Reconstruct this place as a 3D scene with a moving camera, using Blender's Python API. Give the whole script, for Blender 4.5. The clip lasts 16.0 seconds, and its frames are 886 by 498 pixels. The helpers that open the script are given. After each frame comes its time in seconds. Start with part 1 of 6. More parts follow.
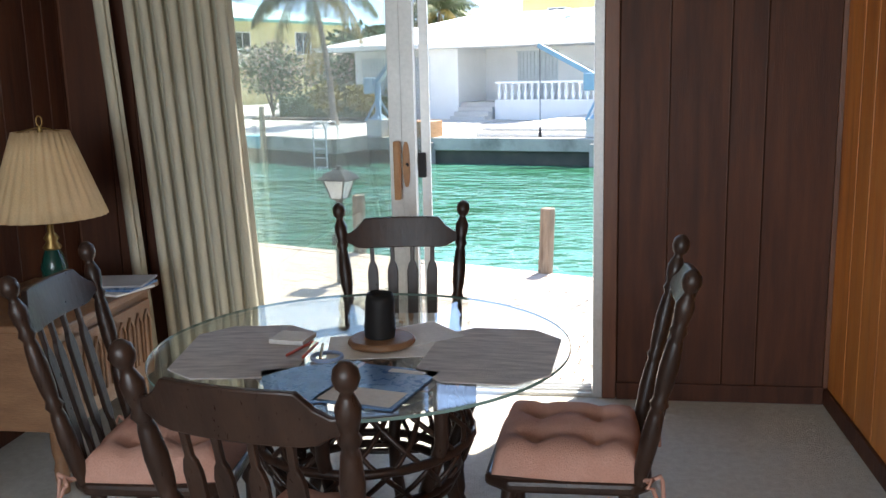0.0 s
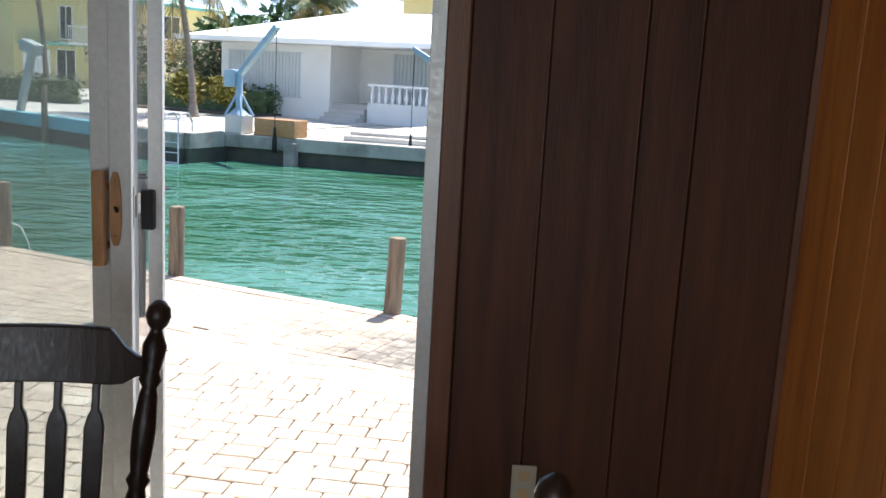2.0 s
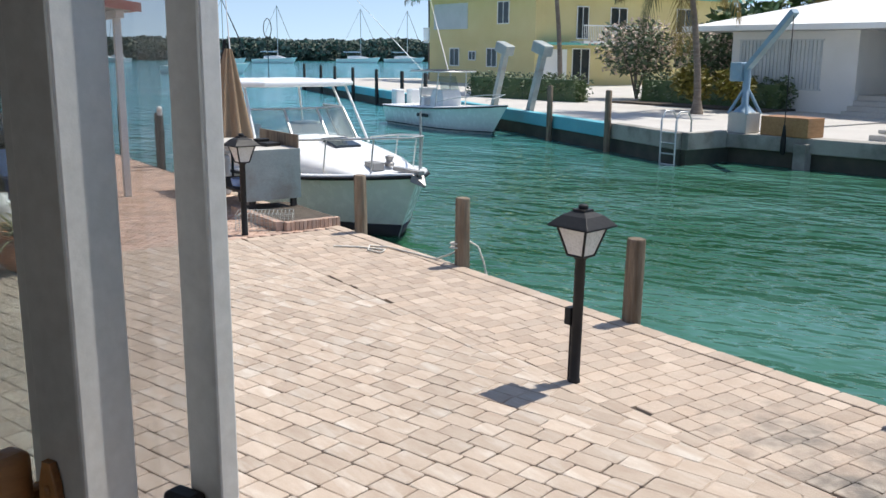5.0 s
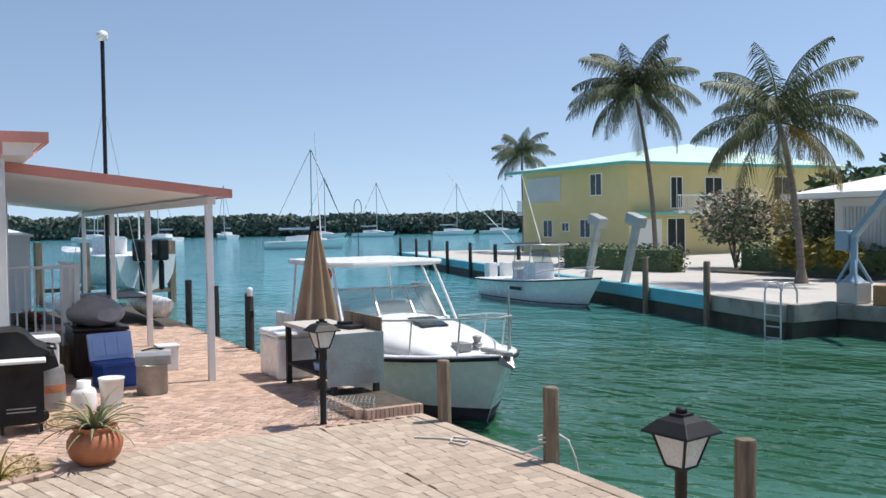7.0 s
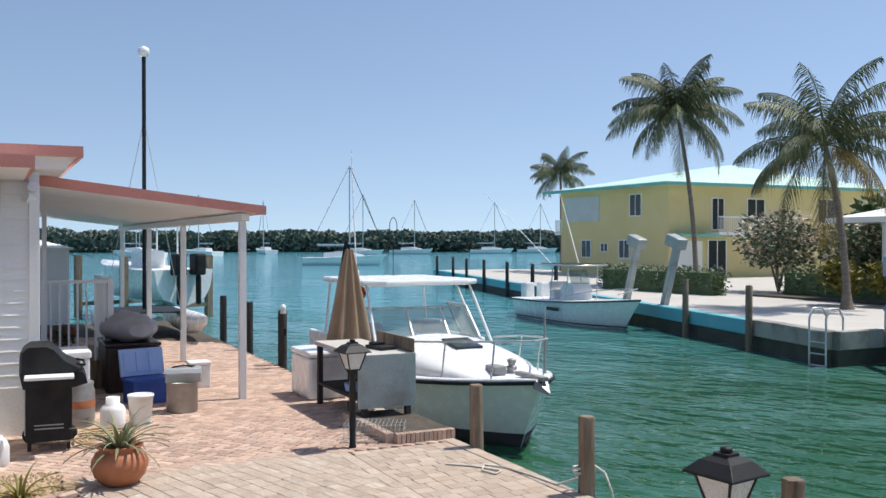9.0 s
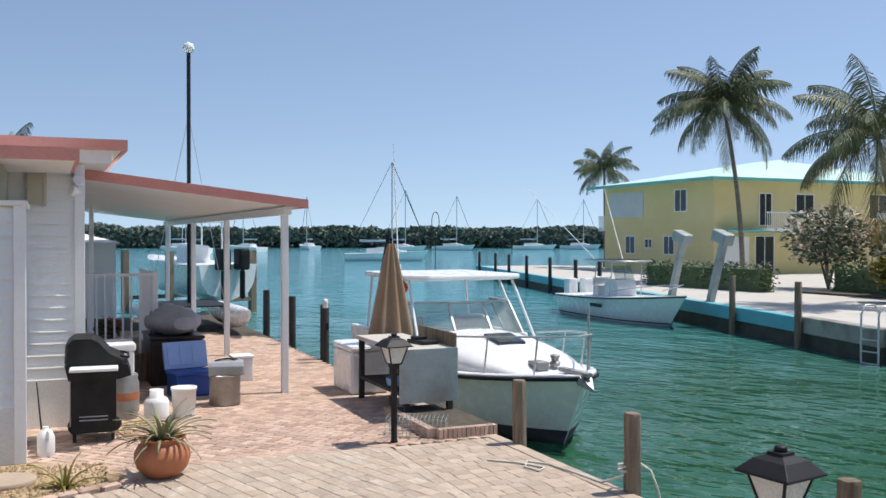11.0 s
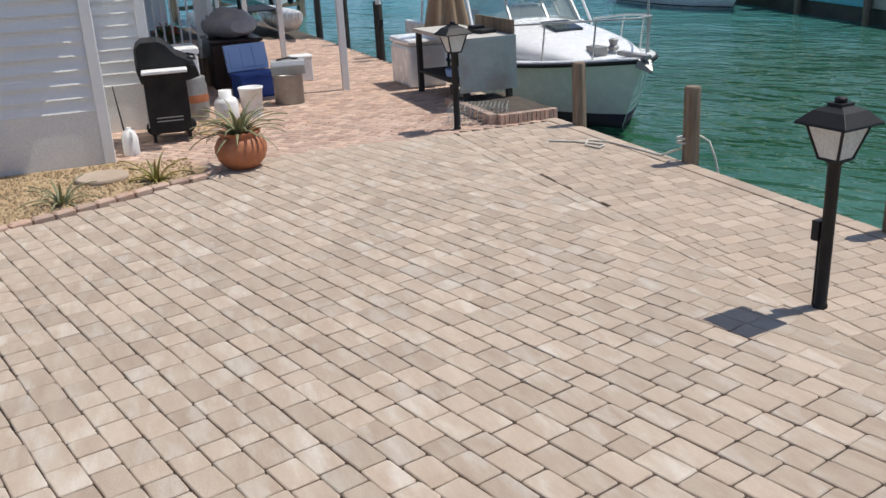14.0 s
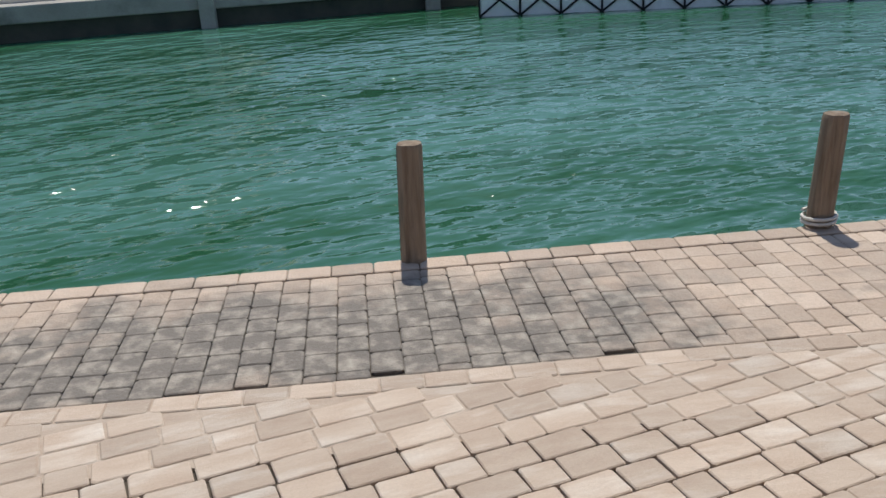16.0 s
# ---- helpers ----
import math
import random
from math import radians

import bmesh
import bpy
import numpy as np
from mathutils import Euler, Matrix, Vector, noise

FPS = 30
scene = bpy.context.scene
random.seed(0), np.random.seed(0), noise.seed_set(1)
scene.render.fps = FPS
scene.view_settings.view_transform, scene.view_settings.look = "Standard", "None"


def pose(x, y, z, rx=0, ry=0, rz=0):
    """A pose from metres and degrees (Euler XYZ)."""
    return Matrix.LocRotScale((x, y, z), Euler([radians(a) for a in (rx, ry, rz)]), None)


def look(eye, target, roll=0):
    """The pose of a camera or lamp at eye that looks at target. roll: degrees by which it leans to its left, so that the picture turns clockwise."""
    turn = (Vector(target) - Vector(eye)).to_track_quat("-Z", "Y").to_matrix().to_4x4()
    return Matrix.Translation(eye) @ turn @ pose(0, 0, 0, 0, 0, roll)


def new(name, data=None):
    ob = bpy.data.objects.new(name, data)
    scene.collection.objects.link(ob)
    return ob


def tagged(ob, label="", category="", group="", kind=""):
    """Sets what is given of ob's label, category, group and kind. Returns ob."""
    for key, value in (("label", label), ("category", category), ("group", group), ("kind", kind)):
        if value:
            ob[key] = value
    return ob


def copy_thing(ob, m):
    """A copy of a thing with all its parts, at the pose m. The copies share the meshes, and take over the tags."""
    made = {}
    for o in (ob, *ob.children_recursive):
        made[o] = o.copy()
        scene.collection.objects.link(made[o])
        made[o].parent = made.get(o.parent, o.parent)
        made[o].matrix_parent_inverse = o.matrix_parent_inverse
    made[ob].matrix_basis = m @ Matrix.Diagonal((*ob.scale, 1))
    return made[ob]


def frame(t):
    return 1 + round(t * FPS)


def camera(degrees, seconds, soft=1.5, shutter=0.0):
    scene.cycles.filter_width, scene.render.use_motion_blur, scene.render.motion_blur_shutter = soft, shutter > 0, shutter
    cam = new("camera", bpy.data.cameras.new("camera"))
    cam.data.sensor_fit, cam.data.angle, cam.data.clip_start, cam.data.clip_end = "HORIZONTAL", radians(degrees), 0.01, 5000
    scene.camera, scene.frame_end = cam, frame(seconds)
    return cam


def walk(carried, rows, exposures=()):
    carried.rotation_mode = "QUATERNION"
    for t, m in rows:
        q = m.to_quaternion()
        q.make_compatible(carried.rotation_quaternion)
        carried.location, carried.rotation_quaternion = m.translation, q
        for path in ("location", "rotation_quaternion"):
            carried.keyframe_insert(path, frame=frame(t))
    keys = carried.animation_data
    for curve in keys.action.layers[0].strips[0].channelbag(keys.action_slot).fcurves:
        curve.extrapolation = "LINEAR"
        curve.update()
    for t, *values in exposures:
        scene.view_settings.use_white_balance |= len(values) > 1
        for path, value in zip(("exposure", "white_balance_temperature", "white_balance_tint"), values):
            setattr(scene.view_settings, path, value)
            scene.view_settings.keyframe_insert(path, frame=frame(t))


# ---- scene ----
cam = camera(51.4, 16.0)
PATH = [
    (0, (-0.251, 0.033, 1.478), (-0.543, 1.975, 1.096), -1.4),
    (0.5, (-0.303, 0.448, 1.453), (-0.383, 2.408, 1.063), -0.8),
    (1, (-0.279, 0.71, 1.482), (-0.079, 2.661, 1.086), 0.7),
    (1.5, (-0.134, 1.121, 1.483), (0.024, 3.075, 1.09), 0.4),
    (2, (-0.106, 1.617, 1.471), (-0.122, 3.582, 1.099), 3.1),
    (2.5, (-0.055, 2.088, 1.479), (-0.242, 4.039, 1.082), 5.4),
    (3, (0.003, 2.438, 1.463), (-0.391, 4.347, 1.019), 6.3),
    (3.5, (0.049, 2.745, 1.452), (-0.568, 4.583, 0.962), 5.4),
    (4, (-0.06, 3.053, 1.461), (-0.843, 4.821, 0.949), 4.8),
    (4.5, (-0.16, 3.295, 1.483), (-1.076, 4.997, 0.97), 2.7),
    (5, (-0.327, 3.596, 1.522), (-1.355, 5.259, 1.102), 0.4),
    (5.2, (-0.408, 3.692, 1.549), (-1.475, 5.348, 1.203), -0.1),
    (7.3, (-0.533, 4.214, 1.644), (-1.771, 5.784, 1.595), -0.9),
    (7.5, (-0.546, 4.271, 1.653), (-1.793, 5.834, 1.607), -0.9),
    (8, (-0.558, 4.287, 1.664), (-1.82, 5.838, 1.628), -0.3),
    (8.5, (-0.604, 4.306, 1.654), (-1.877, 5.848, 1.628), -0.3),
    (9, (-0.647, 4.339, 1.664), (-1.934, 5.87, 1.647), 0.0),
    (11.3, (-0.768, 4.477, 1.614), (-2.139, 5.932, 1.575), 0.3),
    (11.5, (-0.809, 4.535, 1.59), (-2.19, 5.977, 1.482), -0.1),
    (12, (-0.789, 4.418, 1.497), (-2.178, 5.81, 1.134), -1.3),
    (12.5, (-0.799, 4.348, 1.465), (-2.195, 5.663, 0.898), -2.6),
    (13, (-0.667, 4.237, 1.481), (-2.099, 5.481, 0.848), -3.3),
    (13.5, (-0.532, 4.152, 1.504), (-2.028, 5.321, 0.877), -4.1),
    (14, (-0.623, 4.178, 1.495), (-1.995, 5.481, 0.846), -3.2),
    (14.5, (-0.665, 4.244, 1.422), (-1.564, 5.868, 0.677), -2.6),
    (14.6, (-0.659, 4.239, 1.416), (-1.415, 5.922, 0.643), -2.7),
    (15, (-0.664, 4.04, 1.435), (-0.671, 5.846, 0.575), -1.4),
    (15.3, (-0.649, 4.039, 1.45), (-0.086, 5.743, 0.568), -0.8),
    (15.5, (-0.571, 4.055, 1.395), (0.230, 5.669, 0.520), -1.5),
    (15.6, (-0.545, 4.061, 1.377), (0.335, 5.644, 0.531), -1.8),
    (16, (-0.528, 4.141, 1.363), (0.363, 5.776, 0.633), -3.0),
]
walk(cam, [(t, look(eye, target, roll)) for t, eye, target, roll in PATH],
     exposures=[(0.0, 2.1), (1.0, 1.82), (1.5, 1.5), (2.5, 1.0), (3.5, 0.57), (4.2, 0.3), (5.0, 0.12), (7.5, -0.02), (11.5, -0.05), (12.5, -0.13), (14.0, -0.27), (16.0, -0.25)])

# ---- world, sun ----
SUN_UP, SUN_ROUND = 65.0, 29.5
world = bpy.data.worlds.new("sky")
scene.world = world
world.use_nodes = True
wn = world.node_tree.nodes
sky = wn.new("ShaderNodeTexSky")
sky.sky_type, sky.sun_disc = "NISHITA", False
sky.sun_elevation, sky.sun_rotation = radians(SUN_UP), radians(SUN_ROUND)
sky_dir, sky_lift = wn.new("ShaderNodeTexCoord"), wn.new("ShaderNodeMapping")
sky_lift.inputs["Location"].default_value = (0, 0, 0.13)     # sky looked up higher than it is: the horizon takes the upper blue, less yellow
world.node_tree.links.new(sky_dir.outputs["Generated"], sky_lift.inputs["Vector"])
world.node_tree.links.new(sky_lift.outputs[0], sky.inputs[0])
sky.air_density, sky.dust_density, sky.ozone_density = 1.0, 0.2, 3.5
wn["Background"].inputs[1].default_value = 0.15
# one colour tint multiplied over the whole sky
haze = wn.new("ShaderNodeMix")
haze.data_type, haze.blend_type = "RGBA", "MULTIPLY"
haze.inputs[0].default_value, haze.inputs[7].default_value = 1.0, (1.28, 1.12, 1.0, 1)
world.node_tree.links.new(sky.outputs[0], haze.inputs[6])
world.node_tree.links.new(haze.outputs[2], wn["Background"].inputs[0])
sun_data = bpy.data.lights.new("sun", "SUN")
sun_data.energy, sun_data.angle, sun_data.color = 4.7, radians(0.5), (1.0, 0.95, 0.88)
sun = new("sun", sun_data)
to_sun = Vector((math.sin(radians(SUN_ROUND)) * math.cos(radians(SUN_UP)), math.cos(radians(SUN_ROUND)) * math.cos(radians(SUN_UP)), math.sin(radians(SUN_UP))))
sun.matrix_world = look(to_sun * 30, (0, 0, 0))

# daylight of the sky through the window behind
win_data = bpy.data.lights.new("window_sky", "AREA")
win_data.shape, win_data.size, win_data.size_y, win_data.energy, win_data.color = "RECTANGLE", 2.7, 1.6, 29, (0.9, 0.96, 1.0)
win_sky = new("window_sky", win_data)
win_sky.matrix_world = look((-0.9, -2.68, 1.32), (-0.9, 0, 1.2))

# ---- levels and frames of reference ----
PAT, SEA = -0.68, -1.35            # paved terrace, canal water
QUAY = pose(-0.58, 9.75, 0, 0, 0, -23.8)   # x along the near quay edge, y out over the canal


# ---- materials ----
def nodes_of(name):
    m = bpy.data.materials.new(name)
    m.use_nodes = True
    return m, m.node_tree.nodes, m.node_tree.links


def ramp_noise(N, L, vec, scale, lo, hi, detail=5.0, rough=0.6):
    n = N.new("ShaderNodeTexNoise")
    n.inputs["Scale"].default_value, n.inputs["Detail"].default_value, n.inputs["Roughness"].default_value = scale, detail, rough
    L.new(vec, n.inputs["Vector"])
    r = N.new("ShaderNodeMapRange")
    r.inputs["From Min"].default_value, r.inputs["From Max"].default_value = lo, hi
    L.new(n.outputs["Fac"], r.inputs["Value"])
    return r.outputs["Result"]


def mixed(N, L, fac, a, b, blend="MIX"):
    x = N.new("ShaderNodeMix")
    x.data_type, x.blend_type = "RGBA", blend
    for sock, v in ((x.inputs[0], fac), (x.inputs[6], a), (x.inputs[7], b)):
        if hasattr(v, "is_output"):
            L.new(v, sock)
        elif isinstance(v, (int, float)):
            sock.default_value = v
        else:
            sock.default_value = (*v, 1)
    return x.outputs[2]


def stuff_mat(name, a, b, scale=4.0, fine=40.0, rough=0.6, metal=0.0, bump=0.15, stretch=(1, 1, 1), dirt=None, spec=0.5, vary=0.0, dark=0.86):
    """Two colours mixed by coarse noise, darkened and roughened a little by fine grain; dirt: a third colour in patches."""
    m, N, L = nodes_of(name)
    p = N["Principled BSDF"]
    tc = N.new("ShaderNodeTexCoord")
    mp = N.new("ShaderNodeMapping")
    mp.inputs["Scale"].default_value = stretch
    L.new(tc.outputs["Object"], mp.inputs["Vector"])
    vec = mp.outputs["Vector"]
    if vary:
        oi = N.new("ShaderNodeObjectInfo")
        at = N.new("ShaderNodeAttribute")
        at.attribute_name = "tone"
        ad = N.new("ShaderNodeMath")
        ad.operation = "ADD"
        L.new(oi.outputs["Random"], ad.inputs[0]), L.new(at.outputs["Fac"], ad.inputs[1])
        fr = N.new("ShaderNodeMath")
        fr.operation = "FRACT"
        L.new(ad.outputs[0], fr.inputs[0])
        off = N.new("ShaderNodeVectorMath")
        off.operation = "MULTIPLY_ADD"
        L.new(fr.outputs[0], off.inputs[0])
        off.inputs[1].default_value = (37, 53, 71)
        L.new(vec, off.inputs[2])
        vec = off.outputs[0]
    col = mixed(N, L, ramp_noise(N, L, vec, scale, 0.3, 0.7), a, b)
    if dirt:
        col = mixed(N, L, ramp_noise(N, L, vec, scale * 0.6, 0.52, 0.72), col, dirt)
    grain = ramp_noise(N, L, vec, fine, 0.3, 0.7, 4)
    col = mixed(N, L, grain, mixed(N, L, 1.0, col, (dark, dark, dark), "MULTIPLY"), col)
    if vary:
        hs = N.new("ShaderNodeHueSaturation")
        mr = N.new("ShaderNodeMapRange")
        mr.inputs["To Min"].default_value, mr.inputs["To Max"].default_value = 1 - vary, 1 + vary
        L.new(fr.outputs[0], mr.inputs["Value"])
        L.new(mr.outputs[0], hs.inputs["Value"])
        L.new(col, hs.inputs["Color"])
        col = hs.outputs[0]
    L.new(col, p.inputs["Base Color"])
    p.inputs["Metallic"].default_value = metal
    p.inputs["Specular IOR Level"].default_value = spec
    rr = N.new("ShaderNodeMapRange")
    rr.inputs["To Min"].default_value, rr.inputs["To Max"].default_value = max(0.03, rough - 0.1), min(1, rough + 0.1)
    L.new(grain, rr.inputs["Value"])
    L.new(rr.outputs[0], p.inputs["Roughness"])
    if bump:
        bp = N.new("ShaderNodeBump")
        bp.inputs["Strength"].default_value, bp.inputs["Distance"].default_value = bump, 0.01
        L.new(grain, bp.inputs["Height"])
        L.new(bp.outputs[0], p.inputs["Normal"])
    return m


def stained(m, cx, cy, rx, ry, colour):
    """A dark water stain with an uneven outline on a material, round a place of the object."""
    N, L = m.node_tree.nodes, m.node_tree.links
    p = N["Principled BSDF"]
    old = p.inputs["Base Color"].links[0].from_socket
    tc, mp = N.new("ShaderNodeTexCoord"), N.new("ShaderNodeMapping")
    mp.inputs["Location"].default_value = (-cx / rx, -cy / ry, 0)
    mp.inputs["Scale"].default_value = (1 / rx, 1 / ry, 0)
    L.new(tc.outputs["Object"], mp.inputs["Vector"])
    ln = N.new("ShaderNodeVectorMath")
    ln.operation = "LENGTH"
    L.new(mp.outputs[0], ln.inputs[0])
    wob, ad = ramp_noise(N, L, tc.outputs["Object"], 2.2, 0.3, 0.7, 6), N.new("ShaderNodeMath")
    ad.operation = "MULTIPLY_ADD"
    ad.inputs[1].default_value = 0.75
    L.new(wob, ad.inputs[0]), L.new(ln.outputs["Value"], ad.inputs[2])
    mr = N.new("ShaderNodeMapRange")
    mr.inputs["From Min"].default_value, mr.inputs["From Max"].default_value = 1.45, 0.95
    mr.inputs["To Max"].default_value = 0.92
    L.new(ad.outputs[0], mr.inputs["Value"])
    worn = mixed(N, L, ramp_noise(N, L, tc.outputs["Object"], 9, 0.45, 0.75, 5), colour, (0.42, 0.38, 0.31))
    L.new(mixed(N, L, mr.outputs[0], old, worn), p.inputs["Base Color"])
    return m


def thin_pane(name, haze=0.06, tint=(0.93, 0.98, 0.97)):
    """A window pane: see-through with a little dust, and a mirror at the angle that glass is."""
    m, N, L = nodes_of(name)
    N.remove(N["Principled BSDF"])
    tr, gl, df = N.new("ShaderNodeBsdfTransparent"), N.new("ShaderNodeBsdfGlossy"), N.new("ShaderNodeBsdfDiffuse")
    tr.inputs[0].default_value = (*tint, 1)
    gl.inputs["Roughness"].default_value = 0.01
    df.inputs[0].default_value = (0.8, 0.82, 0.8, 1)
    lw = N.new("ShaderNodeLayerWeight")
    lw.inputs[0].default_value = 0.5
    pw, fr = N.new("ShaderNodeMath"), N.new("ShaderNodeMath")
    pw.operation, fr.operation = "POWER", "MULTIPLY_ADD"
    pw.inputs[1].default_value = 5.0
    fr.inputs[1].default_value, fr.inputs[2].default_value = 1.2, 0.06
    L.new(lw.outputs["Facing"], pw.inputs[0]), L.new(pw.outputs[0], fr.inputs[0])
    a, b = N.new("ShaderNodeMixShader"), N.new("ShaderNodeMixShader")
    a.inputs[0].default_value = haze
    L.new(tr.outputs[0], a.inputs[1]), L.new(df.outputs[0], a.inputs[2])
    L.new(fr.outputs[0], b.inputs[0]), L.new(a.outputs[0], b.inputs[1]), L.new(gl.outputs[0], b.inputs[2])
    L.new(b.outputs[0], N["Material Output"].inputs["Surface"])
    return m


def water_mat():
    m, N, L = nodes_of("canal_water")
    p = N["Principled BSDF"]
    geo = N.new("ShaderNodeNewGeometry")
    sx = N.new("ShaderNodeSeparateXYZ")
    L.new(geo.outputs["Position"], sx.inputs[0])
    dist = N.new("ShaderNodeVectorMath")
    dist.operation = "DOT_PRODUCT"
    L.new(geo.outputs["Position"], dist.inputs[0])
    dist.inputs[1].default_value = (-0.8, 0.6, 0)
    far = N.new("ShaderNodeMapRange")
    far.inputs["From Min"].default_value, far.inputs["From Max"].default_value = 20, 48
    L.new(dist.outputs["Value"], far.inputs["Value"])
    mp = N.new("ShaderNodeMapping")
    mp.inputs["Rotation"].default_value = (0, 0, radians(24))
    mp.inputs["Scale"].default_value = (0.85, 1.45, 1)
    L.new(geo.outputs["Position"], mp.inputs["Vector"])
    # dark green reflections of palms, painted as patches into the near water colour
    tree_reflection = ramp_noise(N, L, mp.outputs[0], 0.2, 0.4, 0.62, 4)
    near = mixed(N, L, tree_reflection, (0.02, 0.092, 0.042), (0.055, 0.16, 0.115))
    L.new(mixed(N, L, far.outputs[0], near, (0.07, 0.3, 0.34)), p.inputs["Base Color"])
    p.inputs["Roughness"].default_value, p.inputs["IOR"].default_value = 0.055, 1.33
    # calm lanes among wind-ruffled water
    calm = ramp_noise(N, L, mp.outputs[0], 0.11, 0.36, 0.6, 3)
    lanes = N.new("ShaderNodeMapRange")
    lanes.inputs["To Min"].default_value, lanes.inputs["To Max"].default_value = 0.4, 1.0
    L.new(calm, lanes.inputs["Value"])
    normal = None
    for size, high in ((0.6, 0.18), (2.0, 0.11), (6.5, 0.012)):
        bp = N.new("ShaderNodeBump")
        bp.inputs["Distance"].default_value = high
        L.new(lanes.outputs[0], bp.inputs["Strength"])
        L.new(ramp_noise(N, L, mp.outputs[0], size, 0.2, 0.8, 1.5), bp.inputs["Height"])
        if normal:
            L.new(normal, bp.inputs["Normal"])
        normal = bp.outputs[0]
    L.new(normal, p.inputs["Normal"])
    return m


M_WATER = water_mat()
M_PAVER = stuff_mat("sand_paver", (0.47, 0.36, 0.27), (0.57, 0.47, 0.37), 2.5, 60, 0.85, bump=0.4, vary=0.13, stretch=(1.2, 4, 1), dirt=(0.65, 0.58, 0.49))
M_DOCKPAVER = stuff_mat("quay_paver", (0.46, 0.35, 0.26), (0.55, 0.45, 0.355), 2.5, 60, 0.85, bump=0.4, vary=0.14)
stained(M_DOCKPAVER, 1.9, -1.0, 2.6, 0.75, (0.15, 0.135, 0.115))
M_REDPAVER = stuff_mat("red_paver", (0.5, 0.32, 0.235), (0.62, 0.47, 0.375), 2.5, 60, 0.85, bump=0.4, vary=0.22)
M_JOINT = stuff_mat("joint_sand", (0.06, 0.048, 0.036), (0.12, 0.096, 0.07), 8, 80, 0.95)
M_CONC = stuff_mat("seawall_concrete", (0.32, 0.3, 0.26), (0.42, 0.4, 0.35), 1.2, 30, 0.9, dirt=(0.13, 0.13, 0.11))
M_PALECONC = stuff_mat("pale_concrete", (0.52, 0.49, 0.44), (0.6, 0.57, 0.52), 0.6, 20, 0.9)
# near-black concrete: the shadow on the far quay faces, painted as colour
M_FACESHADE = stuff_mat("shaded_seawall", (0.04, 0.045, 0.035), (0.09, 0.085, 0.06), 1.5, 25, 0.7)
# pine for the backlit walls: their shade is put into the dark colour
M_SHADEPANEL = stuff_mat("shaded_pine", (0.06, 0.02, 0.011), (0.11, 0.038, 0.017), 3, 30, 0.55, stretch=(6, 6, 0.5), bump=0.1, vary=0.15, dirt=(0.04, 0.014, 0.008), spec=0.3)
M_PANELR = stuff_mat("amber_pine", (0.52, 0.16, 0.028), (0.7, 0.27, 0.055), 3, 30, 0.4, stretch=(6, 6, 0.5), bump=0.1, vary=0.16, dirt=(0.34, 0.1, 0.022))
M_TRIMWOOD = stuff_mat("stained_trim", (0.13, 0.05, 0.025), (0.2, 0.08, 0.04), 4, 40, 0.45, stretch=(8, 8, 0.6))
M_CARPET = stuff_mat("cream_carpet", (0.72, 0.67, 0.57), (0.85, 0.81, 0.71), 30, 160, 0.97, bump=1.0, spec=0.1)
M_CEIL = stuff_mat("ceiling_paint", (0.6, 0.58, 0.53), (0.66, 0.64, 0.6), 1, 60, 0.9)
M_WHITE = stuff_mat("white_paint", (0.82, 0.82, 0.8), (0.86, 0.86, 0.84), 1.5, 30, 0.5, bump=0.05, dark=0.95)
M_WHITEWALL = stuff_mat("white_stucco", (0.76, 0.75, 0.71), (0.83, 0.82, 0.79), 0.8, 40, 0.85)
M_ROOFWHITE = stuff_mat("white_roof", (0.8, 0.79, 0.76), (0.86, 0.85, 0.83), 0.5, 15, 0.8)
M_YELLOW = stuff_mat("yellow_stucco", (0.72, 0.6, 0.28), (0.78, 0.67, 0.35), 0.5, 30, 0.85)
M_TEAL = stuff_mat("teal_trim", (0.12, 0.46, 0.4), (0.2, 0.55, 0.48), 0.8, 30, 0.6)
M_TEALROOF = stuff_mat("pale_green_roof", (0.5, 0.72, 0.64), (0.6, 0.8, 0.72), 0.4, 12, 0.7)
M_BLUELIP = stuff_mat("blue_quay_edge", (0.1, 0.42, 0.5), (0.17, 0.5, 0.57), 0.6, 20, 0.7, dirt=(0.2, 0.4, 0.42))
M_PINK = stuff_mat("pink_fascia", (0.62, 0.24, 0.19), (0.68, 0.3, 0.24), 1, 30, 0.6)
M_ALU = stuff_mat("grey_aluminium", (0.58, 0.59, 0.58), (0.66, 0.66, 0.65), 3, 60, 0.4, metal=0.2, bump=0.03)
M_STEEL = stuff_mat("stainless_steel", (0.55, 0.55, 0.54), (0.68, 0.68, 0.66), 3, 60, 0.4, metal=0.55, bump=0.04)
M_DULL = stuff_mat("dull_steel", (0.3, 0.29, 0.27), (0.42, 0.41, 0.39), 4, 60, 0.5, metal=0.5, bump=0.05, dirt=(0.24, 0.21, 0.18))
M_BLACK = stuff_mat("black_enamel", (0.012, 0.012, 0.013), (0.028, 0.028, 0.028), 4, 50, 0.55, bump=0.06, spec=0.25)
M_DARKWOOD = stuff_mat("dark_chair_wood", (0.022, 0.012, 0.009), (0.05, 0.026, 0.017), 4, 40, 0.36, stretch=(4, 4, 1), bump=0.05, spec=0.4)
M_HONEY = stuff_mat("honey_wood", (0.36, 0.17, 0.06), (0.48, 0.25, 0.1), 4, 40, 0.4, stretch=(4, 1, 4))
M_SIDEWOOD = stuff_mat("brown_cabinet_wood", (0.2, 0.1, 0.05), (0.3, 0.16, 0.08), 4, 40, 0.45, stretch=(1, 3, 4))
M_CUSHION = stuff_mat("pink_cushion_cloth", (0.52, 0.27, 0.2), (0.62, 0.36, 0.28), 5, 200, 0.95, bump=0.4, spec=0.1)
